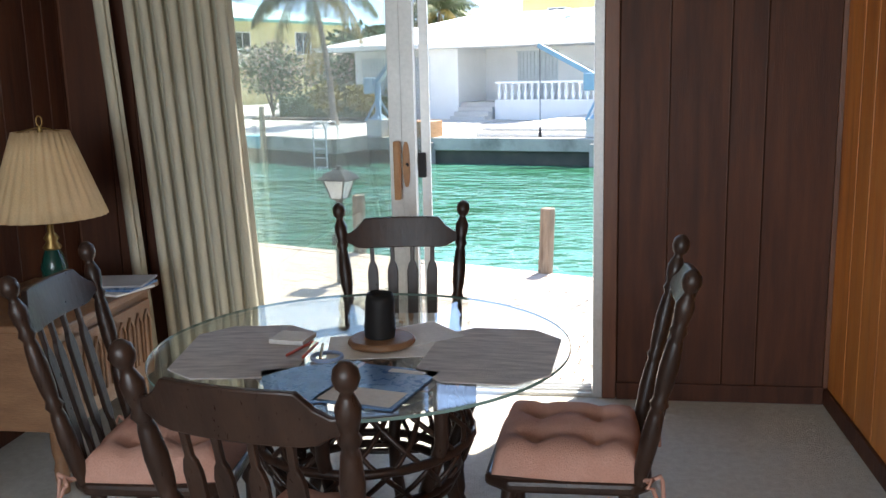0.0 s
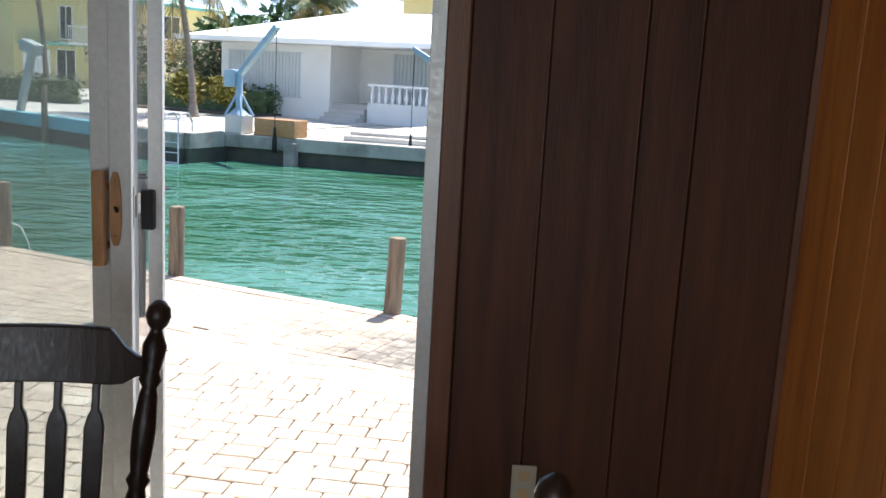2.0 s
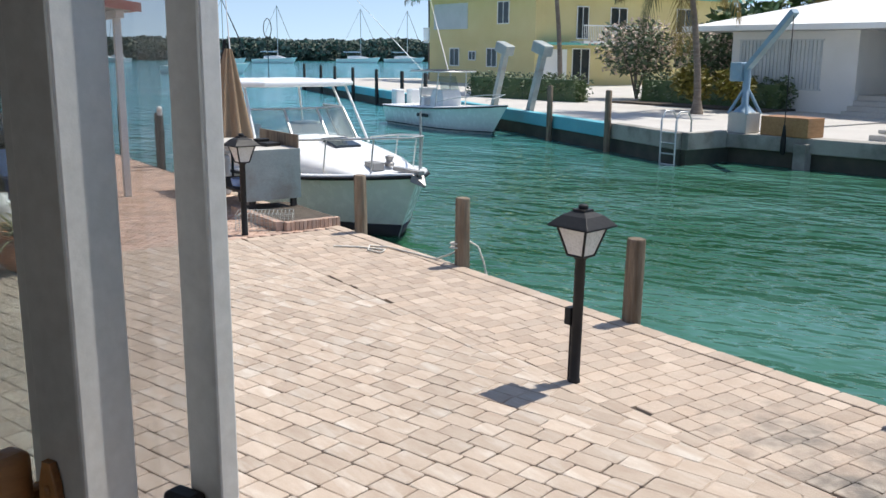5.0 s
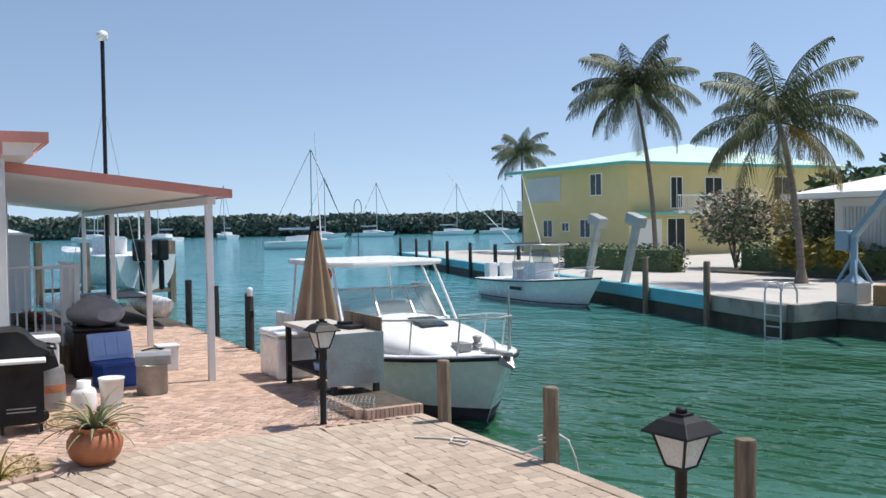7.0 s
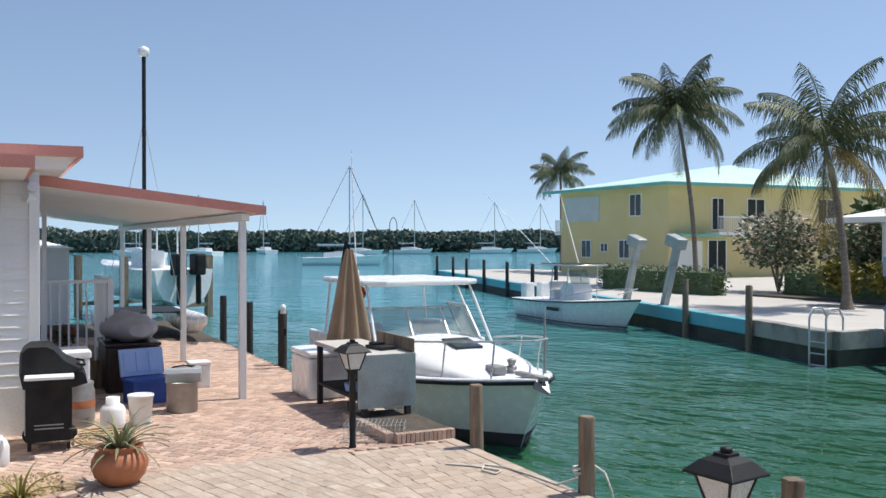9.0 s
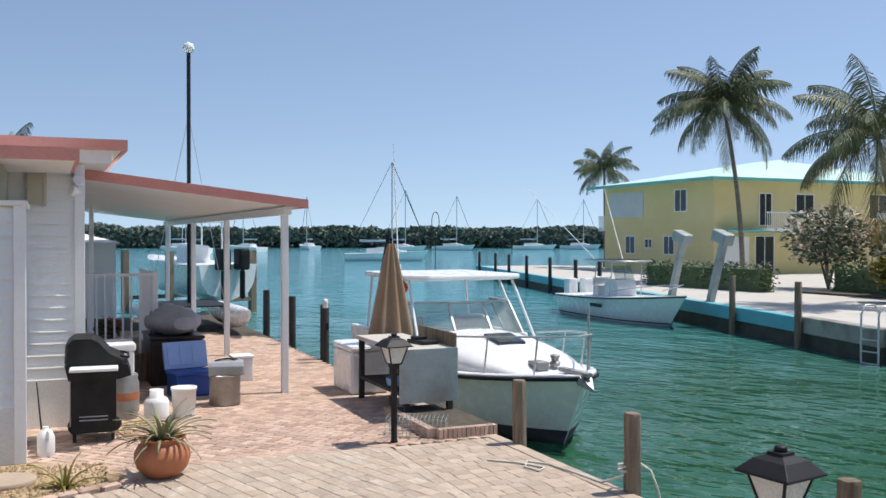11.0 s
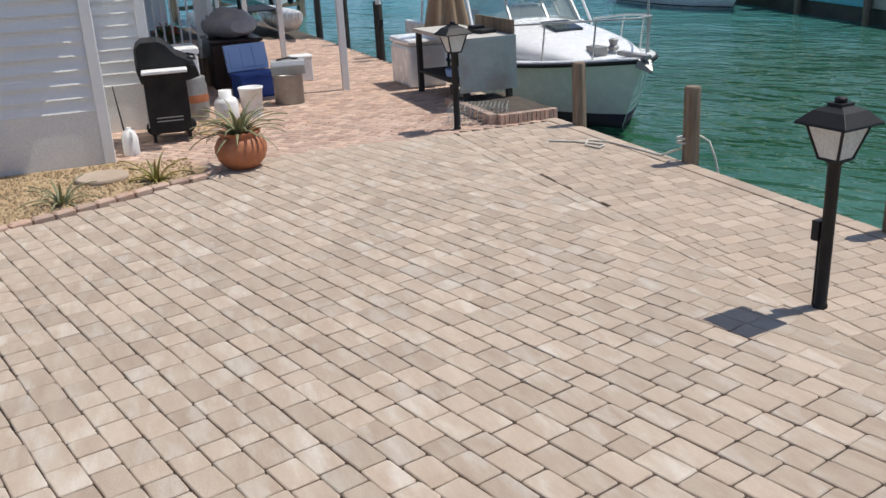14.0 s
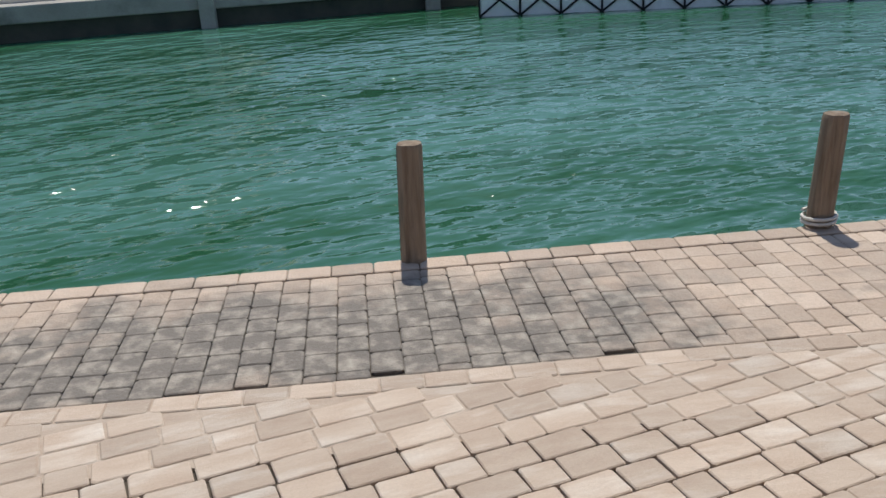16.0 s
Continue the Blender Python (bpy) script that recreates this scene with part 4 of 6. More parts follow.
# ---- foliage ----
def leaves(g, c, size, count, leaf, r, flat=0.0):
    """Small bent leaves scattered through an uneven ellipsoid, thicker near its skin."""
    for _ in range(count):
        while True:
            p = Vector((r.uniform(-1, 1), r.uniform(-1, 1), r.uniform(-1, 1)))
            if 0.25 < p.length < 1 + 0.25 * noise.noise(p * 2.3 + Vector(c)):
                break
        o = Vector(c) + Vector((p.x * size[0], p.y * size[1], p.z * size[2]))
        a, b = Vector((r.gauss(0, 1), r.gauss(0, 1), r.gauss(0, 0.6))).normalized(), Vector((r.gauss(0, 1), r.gauss(0, 1), r.gauss(0, 1)))
        b = a.cross(b).normalized() * leaf * 0.45
        a *= leaf * r.uniform(0.7, 1.3)
        g.add([o - a, o - b, o + a, o + b], [(0, 1, 2, 3)], tone=r.random())
    return g


def palm(name, m, height, lean, frond, count, seed, label, dry=0):
    r = random.Random(seed)
    t = thing(name, m, label, "palm tree")
    top = Vector((lean, 0, height))
    pts = [Vector((lean * (k / 8) ** 1.8, 0, height * k / 8)) for k in range(9)]
    part(t, "trunk", Mesh().tube(pts, 0.14, 10, r1=0.085).lathe([(0.25, -0.1), (0.2, 0.1), (0.14, 0.4)], 10), M_TRUNK)
    green, brown = Mesh(), Mesh()
    for k in range(count):
        a = 2.4 * k + r.uniform(-0.3, 0.3)
        u = k / count
        hang = dry and u > 1 - dry / count
        rise = 1.5 - 1.95 * u + r.uniform(-0.15, 0.15) if not hang else -1.15
        L = frond * r.uniform(0.85, 1.1)
        out = Vector((math.cos(a), math.sin(a), 0))
        side = Vector((-math.sin(a), math.cos(a), 0))
        p, ang, n = top.copy(), rise, 16
        spine = [p.copy()]
        for i in range(n):
            p = p + (out * math.cos(ang) + Vector((0, 0, math.sin(ang)))) * (L / n)
            ang -= (0.072 if not hang else 0.04) * (1 + 0.5 * i / n)
            spine.append(p.copy())
        g = brown if hang or (dry and u > 0.62 and k % 2) else green
        g.tube(spine, 0.03, 4, r1=0.008)
        tone = r.random()
        for i in range(2, n):
            for j in range(5):
                q = spine[i].lerp(spine[i + 1], j / 5) if i < n else spine[i]
                d = (spine[i + 1] - spine[i]).normalized()
                ll = frond * 0.27 * r.choice((1, 1, 0.8, 0.5)) * math.sin(math.pi * min(1, (i + j / 5) / n * 0.86 + 0.12)) ** 0.7 * r.uniform(0.8, 1.1)
                for sgn in (-1, 1):
                    way = (side * sgn * 0.7 + d * 0.5 + Vector((0, 0, -0.7 + r.uniform(-0.35, 0.2)))).normalized()
                    mid, tip = q + way * ll * 0.55, q + way * ll + Vector((0, 0, -0.4 * ll))
                    w = d * 0.015 * frond / 2.5
                    g.add([q - w * 0.5, q + w * 0.5, mid + w, tip, mid - w], [(0, 1, 2, 4), (4, 2, 3)], tone=tone)
    part(t, "fronds", green, M_PALM)
    if brown.v:
        part(t, "dry_fronds", brown, M_PALMDRY, label="drooping yellow-brown dry fronds")
    return t


palm("palm_tree", Q(-34, 27, -0.5, 20), 8.8, -1.1, 3.9, 30, 3, "tall coconut palm with a bending grey trunk")
palm("palm_tree", Q(-19.2, 20.3, -0.5, 10), 5.4, -0.8, 3.4, 25, 5, "coconut palm with yellowing lower fronds beside the quay", 3)
palm("palm_tree", Q(-56, 33.5, -0.5, 0), 7.2, -0.2, 2.9, 22, 8, "far coconut palm beside the yellow house")
palm("palm_tree", Q(-22.5, 33, -0.5, 60), 5.0, 0.4, 2.6, 22, 11, "coconut palm behind the white house", 3)
palm("palm_tree", Q(-25.1, -6.0, -0.71, 40), 3.9, 0.3, 1.7, 22, 17, "coconut palm behind the clapboard house")
palm("palm_tree", Q(-26, 38, -0.5, 0), 6.2, 0.3, 2.6, 22, 13, "coconut palm among dark trees")
rl = random.Random(21)


def shrub(name, x, y, w, d, h, leaf, count, mat_, label, stems=True, blossom=0):
    t = thing(name, Q(x, y, -0.55), label, "shrub")
    if stems:
        st = Mesh()
        for k in range(5):
            a = k * 1.3
            st.tube([(0, 0, 0), (math.cos(a) * w * 0.15, math.sin(a) * d * 0.15, h * 0.35), (math.cos(a) * w * 0.45, math.sin(a) * d * 0.4, h * 0.75)], 0.06, 6, r1=0.02)
        part(t, "stems", st, M_TRUNK)
    g = Mesh()
    for k in range(7):
        a = k * 2.4
        q = 0.5 if k else 0
        leaves(g, (math.cos(a) * w * q, math.sin(a) * d * q, h * (0.62 + 0.12 * math.sin(k * 1.7))), (w * 0.5, d * 0.5, h * 0.34), count // 7, leaf, rl)
    part(t, "foliage", g, mat_)
    if blossom:
        part(t, "blossom", leaves(Mesh(), (0, 0, h * 0.68), (w * 0.95, d * 0.95, h * 0.4), blossom, 0.1, rl), M_BLOSSOM, label="pale pink blossoms")
    return t


shrub("frangipani_tree", -27.6, 26, 2.3, 1.8, 3.4, 0.16, 1500, M_PALEGREEN, "spreading frangipani tree with pale pink blossom", True, 1200)
shrub("frangipani_tree", -24.2, 27, 2.0, 1.8, 3.2, 0.16, 1200, M_PALEGREEN, "frangipani tree with pale blossom", True, 800)
shrub("golden_shrub", -20.6, 21.6, 0.9, 0.8, 1.6, 0.13, 1100, M_GOLD, "dense yellow-green croton garden shrub", False)
shrub("golden_shrub", -19.3, 22.4, 0.8, 0.8, 1.5, 0.13, 900, M_GOLD, "dense yellow-green croton garden shrub", False)
for x, y, w, h in ((-24, 35, 3.6, 5.2), (-21, 32, 2.6, 4.2), (-29, 36, 3, 4.6), (-24.6, 30, 2.4, 4.0)):
    shrub("dark_tree", x, y, w, 2.2, h, 0.32, 1500, M_LEAF, "dense dark green tree behind the quay gardens")


def hedge(x0, y0, x1, y1, h, w):
    g, a, b = Mesh(), Vector((x0, y0, 0)), Vector((x1, y1, 0))
    L = (b - a).length
    n = int(L / 0.7)
    for k in range(n + 1):
        c = a.lerp(b, k / n)
        leaves(g, (c.x, c.y, h * 0.5), (0.5, w * 0.55, h * 0.58), 200, 0.1, rl)
    core = Mesh().prism([(x0, y0 - w * .3), (x1, y1 - w * .3), (x1, y1 + w * .3), (x0, y0 + w * .3)], 0, h * 0.8)
    t = thing("hedge", Q(0, 0, -0.58), "clipped grey-green hedge beside the pale quay", "hedge")
    part(t, "foliage", g, M_PALEGREEN)
    part(t, "branches", core, M_LEAF)


hedge(-33.5, 21.2, -27, 22.0, 1.15, 1.0)
hedge(-25.5, 24.4, -18.8, 24.6, 1.2, 0.9)

# ---- far quay ----
far = thing("quay_far", QUAY, "far concrete quay with a pale paved top and a face painted dark as shadow", "quay", kind="structure")
part(far, "deck", Mesh().prism([(-13.6, 15.0), (30, 21.98), (30, 80), (-13.6, 80)], -2.4, -0.62), M_PALECONC)
part(far, "coping", Mesh().prism([(-13.6, 14.75), (30, 21.73), (30, 22.3), (-13.6, 15.3)], -0.95, -0.56), M_CONC, 0.03)
part(far, "shaded_face", Mesh().prism([(-13.6, 14.9), (30, 21.88), (30, 21.98), (-13.6, 15.0)], -2.4, -0.951), M_FACESHADE)
for k in range(7):
    x = -11.5 + 5.2 * k
    part(far, "buttress", Mesh().box(x, 14.62 + 0.16 * (x + 13.6), -2.4, x + 0.35, 14.9 + 0.16 * (x + 13.6), -0.7), M_CONC, 0.02)
for k, (dy, z) in enumerate(((16.6, -0.47), (17.0, -0.36))):
    part(far, "terrace_step", Mesh().prism([(-10.5, dy), (2, dy + 2.0), (2, 25), (-10.5, 25)], -0.619 + k * 0.16, z), M_PALECONC, 0.02)
blue = thing("quay_blue", QUAY, "pale quay edged with turquoise-painted concrete", "quay", kind="structure")
bl = lambda x: 13.0 + 0.262 * (-13.6 - x)
part(blue, "deck", Mesh().prism([(-62, bl(-62) + 0.2), (-13.62, bl(-13.6) + 0.2), (-13.62, 80), (-40, 80), (-55, 40), (-62, bl(-62) + 6)], -2.4, -0.58), M_PALECONC)
part(blue, "painted_edge", Mesh().prism([(-62, bl(-62)), (-17, bl(-17)), (-17, bl(-17) + 0.4), (-62, bl(-62) + 0.4)], -0.95, -0.53), M_BLUELIP, 0.03, label="turquoise-painted concrete edge")
part(blue, "plain_edge", Mesh().prism([(-17, bl(-17)), (-13.62, bl(-13.6)), (-13.62, bl(-13.6) + 0.4), (-17, bl(-17) + 0.4)], -0.95, -0.5), M_CONC, 0.03)
part(blue, "shaded_face", Mesh().prism([(-62, bl(-62) + 0.1), (-13.62, bl(-13.6) + 0.1), (-13.62, bl(-13.6) + 0.22), (-62, bl(-62) + 0.22)], -2.4, -0.951), M_FACESHADE)
part(blue, "end_face", Mesh().box(-13.619, 13.2, -2.4, -13.45, 14.89, -0.955), M_FACESHADE)
part(blue, "end_coping", Mesh().box(-13.619, 13.2, -0.954, -13.4, 14.74, -0.5), M_CONC, 0.02)
structure("garden_bed", Mesh().prism([(-26, 22.8), (-18.5, 23), (-18.5, 30), (-26, 30)], -0.579, -0.5), M_JOINT, "brown mulch bed under the garden trees", "garden bed", QUAY)


def far_post(x, y, top):
    return single("mooring_post", Mesh().lathe([(0.1, -2.3), (0.1, -0.6), (0.095, top - 0.03), (0.08, top)], 10), M_PILEDARK if x < -30 else M_PILE, "timber mooring post at the far quay", "post", Q(x, y, 0), "mooring posts at the far quay")


for x in (-16.9, -20.6, -33, -36.5, -41, -46, -50.5, -54.5, -60):
    far_post(x, bl(x) - 0.12, 0.55 if x < -30 else 0.45)
lad = thing("quay_ladder", Q(-13.9, bl(-13.9) - 0.04, 0), "aluminium ladder hooked over the far quay edge", "ladder")
for sx in (-0.25, 0.25):
    part(lad, "rail", Mesh().tube([(sx, -0.03, -1.45), (sx, -0.03, -0.2), (sx, 0.1, 0.02), (sx, 0.4, 0.02), (sx, 0.55, -0.2), (sx, 0.55, -0.5)], 0.025, 8), M_STEEL)
for k in range(4):
    part(lad, "rung", Mesh().tube([(-0.25, -0.03, -1.35 + 0.28 * k), (0.25, -0.03, -1.35 + 0.28 * k)], 0.02, 8), M_STEEL)


def davit(x, y, dx, z):
    d = thing("boat_davit", Q(x, y, -0.56), "pale blue boat davit with a slanting boom", "davit")
    part(d, "plinth", Mesh().box(-0.3, -0.3, 0, 0.3, 0.3, 0.55), M_PALECONC, 0.03)
    part(d, "mast", Mesh().lathe([(0.3, 0.55), (0.1, 0.75), (0.1, 1.75)], 12), M_DAVIT)
    for k in range(4):
        a = k * math.pi / 2 + 0.8
        part(d, "stay", Mesh().tube([(math.cos(a) * 0.42, math.sin(a) * 0.42, 0.5), (0, 0, 1.25)], 0.04, 6), M_DAVIT)
    part(d, "boom", Mesh().box(0, -0.07, -0.1, 2.1, 0.07, 0.1, look((0, 0, 1.7), (dx, -0.3, z)) @ pose(0, 0, 0, 0, 90, 0)), M_DAVIT, 0.01)
    part(d, "motor_box", Mesh().box(-0.42, -0.2, 1.35, -0.06, 0.2, 1.85), M_DAVIT, 0.03)
    tip = Vector((0, 0, 1.7)) + (Vector((dx, -0.3, z)) - Vector((0, 0, 1.7))).normalized() * 2.05
    part(d, "cable", Mesh().tube([tip, (tip.x, tip.y, 0.3)], 0.012, 5).lathe([(0.03, -0.45), (0.07, -0.4), (0.07, -0.1), (0.03, 0.3)], 8, pose(tip.x, tip.y, 0)), M_BLACK)


davit(-13.25, 15.2, 1.5, 3.1)
davit(-6.3, 16.5, -2.6, 3.1)
single("wooden_crate", Mesh().box(-0.7, -0.35, 0, 0.7, 0.35, 0.5), M_HONEY, "orange-brown wooden dock box beside the davit", "dock box", Q(-11.9, 15.4, -0.56), bevel=0.02)


fd = thing("floating_dock", Q(9.6, 15.05, SEA, -8), "low white floating dock with dark cross-braced netting", "floating dock")
part(fd, "hull", Mesh().box(-4.5, 0, -0.2, 4.5, 1.2, 0.75), M_GEL, 0.05)
for k in range(10):
    x = -4.5 + 0.9 * k
    part(fd, "brace", Mesh().tube([(x, -0.02, 0.0), (x + 0.9, -0.02, 0.7)], 0.025, 5).tube([(x, -0.025, 0.7), (x + 0.9, -0.025, 0.0)], 0.025, 5).tube([(x, -0.03, -0.1), (x, -0.03, 0.75)], 0.025, 5), M_BLACK)


# ---- houses ----
def ridge_roof(g, x0, y0, x1, y1, z0, z1, inset, thick=0.15):
    xm0, xm1, ym = x0 + inset, x1 - inset, (y0 + y1) / 2
    v = [(x0, y0, z0), (x1, y0, z0), (x1, y1, z0), (x0, y1, z0), (x0, y0, z0 + thick), (x1, y0, z0 + thick), (x1, y1, z0 + thick), (x0, y1, z0 + thick), (xm0, ym, z1), (xm1, ym, z1)]
    return g.add(v, [(3, 2, 1, 0), (0, 1, 5, 4), (1, 2, 6, 5), (2, 3, 7, 6), (3, 0, 4, 7), (4, 5, 9, 8), (5, 6, 9), (6, 7, 8, 9), (7, 4, 8)])


def window(parent, x, y, z, w, h, m=None, glass=M_SMOKE, name="window"):
    f = part(parent, name, Mesh().box(x - 0.06, y - 0.05, z - 0.06, x + w + 0.06, y - 0.002, z).box(x - 0.06, y - 0.05, z + h, x + w + 0.06, y - 0.002, z + h + 0.06)
             .box(x - 0.06, y - 0.05, z, x, y - 0.002, z + h).box(x + w, y - 0.05, z, x + w + 0.06, y - 0.002, z + h).box(x + w / 2 - 0.025, y - 0.05, z, x + w / 2 + 0.025, y - 0.002, z + h), M_WHITE, m=m)
    part(f, "pane", Mesh().box(x, y - 0.02, z, x + w, y - 0.003, z + h), glass)
    return f


def shutter_panel(parent, x, y, z, w, h, m=None):
    g = Mesh().box(x - 0.05, y - 0.05, z - 0.05, x + w + 0.05, y - 0.002, z).box(x - 0.05, y - 0.05, z + h, x + w + 0.05, y - 0.002, z + h + 0.05)
    n = int(w / 0.16)
    for k in range(n):
        g.box(x + w * k / n, y - 0.045, z, x + w * (k + 0.62) / n, y - 0.012, z + h)
    g.box(x, y - 0.012, z, x + w, y - 0.003, z + h)
    return part(parent, "shutter", g, M_BLIND, m=m, label="pale corrugated storm shutter")


wh = thing("white_house", QUAY, "low white stucco house with a wide white roof", "house")
part(wh, "wall", Mesh().box(-21.6, 25.0, -0.6, -16.2, 34, 2.35).box(-16.2, 27.4, -0.6, -2, 34, 2.35), M_WHITEWALL)
part(wh, "roof", ridge_roof(Mesh(), -23.2, 23.9, -1, 36, 2.36, 4.0, 5.0, 0.16), M_ROOFWHITE)
part(wh, "fascia", Mesh().box(-23.24, 23.86, 2.37, -0.96, 23.9, 2.56), M_WHITE)
shutter_panel(wh, -21.2, 25.0, 0.25, 3.6, 1.75)
shutter_panel(wh, -14.6, 27.4, 0.15, 1.9, 2.0)
shutter_panel(wh, -11.0, 27.4, 0.15, 3.2, 2.0)
part(wh, "porch", Mesh().box(-16.2, 25.2, -0.6, -2, 27.39, 0.1), M_PALECONC)
for k in range(3):
    part(wh, "step", Mesh().box(-16.15, 25.2 - 0.34 * (k + 1), -0.6, -14.5, 25.2 - 0.34 * k - 0.002, -0.08 - 0.17 * k), M_PALECONC, 0.015)
part(wh, "parapet", Mesh().box(-14.4, 24.9, -0.6, -9, 25.19, 0.22), M_WHITEWALL)
part(wh, "handrail", Mesh().box(-14.4, 24.93, 0.86, -9, 25.16, 0.96), M_WHITE, 0.02)
for k in range(18):
    part(wh, "baluster", Mesh().lathe([(0.07, 0.221), (0.05, 0.28), (0.09, 0.45), (0.05, 0.65), (0.04, 0.75), (0.07, 0.859)], 10, pose(-14.25 + 0.3 * k, 25.05, 0)), M_WHITE)
part(wh, "roof_vent", Mesh().lathe([(0.14, 3.2), (0.14, 3.75), (0.24, 3.78), (0.24, 3.86), (0.1, 3.92)], 12, pose(-12.6, 28.2, 0)), M_WHITE)
ty = thing("tan_house", QUAY, "tan two-storey house behind the white roof", "house")
part(ty, "wall", Mesh().box(-26, 50, -0.6, -8, 62, 6.3), M_YELLOW)
part(ty, "roof", ridge_roof(Mesh(), -27, 49, -7, 63, 6.3, 8.2, 6), M_BLIND)
window(ty, -18.5, 50, 3.9, 1.3, 1.5)
window(ty, -24, 50, 3.9, 1.3, 1.5)

yh = thing("yellow_house", QUAY, "yellow two-storey stucco house with a pale green hip roof", "house")
HX0, HX1, HY0, HY1 = -53.2, -41.6, 31.6, 50.0
part(yh, "wall", Mesh().box(HX0, HY0, -0.6, HX1, HY1, 5.1), M_YELLOW)
part(yh, "roof", ridge_roof(Mesh(), HX0 - 1.0, HY0 - 0.9, HX1 + 0.9, HY1 + 0.9, 5.1, 6.9, 5.5, 0.06), M_TEALROOF)
part(yh, "fascia", Mesh().box(HX0 - 1.03, HY0 - 0.94, 5.0, HX1 + 0.94, HY0 - 0.9, 5.2).box(HX1 + 0.9, HY0 - 0.9, 5.0, HX1 + 0.94, HY1 + 0.94, 5.2), M_TEAL, label="teal-painted fascia")
part(yh, "floor_band", Mesh().box(HX0 - 0.03, HY0 - 0.06, 2.1, HX1 + 0.06, HY0 - 0.001, 2.22), M_YELLOW)
part(yh, "shutter", Mesh().box(-52.6, HY0 - 0.06, 3.0, -48.6, HY0 - 0.002, 4.7), M_BLIND, 0.02, label="wide pale blue closed shutter")
window(yh, -45.3, HY0, 3.3, 1.1, 1.3)
for x in (-50.6, -46.4):
    window(yh, x, HY0, 0.6, 1.0, 1.1)
window(yh, -48.4, HY0, 1.0, 0.7, 0.5)
E_SIDE = pose(HX1, HY0, 0, 0, 0, 90)
window(yh, 3.4, 0.0, 2.4, 0.9, 1.9, E_SIDE)
window(yh, 6.3, 0.0, 2.9, 1.4, 1.4, E_SIDE)
window(yh, 12.5, 0.0, 2.9, 1.6, 1.5, E_SIDE)
part(yh, "garage_door", Mesh().box(0.6, -0.05, -0.5, 2.6, -0.002, 1.7), M_WHITE, 0.01, m=E_SIDE)
window(yh, 3.1, 0.0, -0.4, 1.4, 2.1, E_SIDE)
part(yh, "canopy", Mesh().box(0.2, -1.0, 1.95, 5.2, -0.07, 2.1), M_TEAL, m=E_SIDE)
part(yh, "balcony", Mesh().box(2.8, -1.3, 2.05, 9.6, -0.002, 2.2).box(2.8, -1.3, 3.1, 9.6, -1.24, 3.18), M_WHITE, m=E_SIDE)
for k in range(46):
    part(yh, "rail", Mesh().box(2.85 + 0.148 * k, -1.29, 2.2, 2.88 + 0.148 * k, -1.26, 3.1), M_WHITE, m=E_SIDE)
part(yh, "side_balcony", Mesh().box(HX0 - 1.6, HY0 + 0.5, 2.1, HX0 - 0.002, HY0 + 4, 2.25).box(HX0 - 1.6, HY0 + 0.5, 3.1, HX0 - 0.002, HY0 + 0.56, 3.18), M_WHITE)
for k in range(11):
    part(yh, "rail", Mesh().box(HX0 - 1.58 + 0.15 * k, HY0 + 0.51, 2.25, HX0 - 1.54 + 0.15 * k, HY0 + 0.55, 3.1), M_WHITE)


# ---- boats ----
def hull(L, beam, free, bowlift, n=22, depth=0.5, stem=0.9, full=2.4):
    """Rings from stern to bow; x along, z from the waterline."""
    rings = []
    for k in range(n + 1):
        u = k / n
        w = beam / 2 * (1 - max(0, (u - 0.35) / 0.65) ** full) + 0.015
        zt = free + bowlift * u * u
        xk = L * u
        rake = stem * max(0, u - 0.55) / 0.45
        ring = []
        for f, z in ((0.0, -depth * (1 - u ** 4) + 0.0), (0.72, -depth * 0.35), (0.9, 0.2), (0.95, 0.55 * zt), (1.0, zt - 0.06), (1.03, zt - 0.03), (1.0, zt)):
            back = rake * (1 - (z + depth) / (zt + depth)) ** 1.0
            ring.append((xk - back, -w * f, z))
        ring = ring + [(x, -y, z) for x, y, z in reversed(ring[1:])]
        rings.append(ring)
    return rings


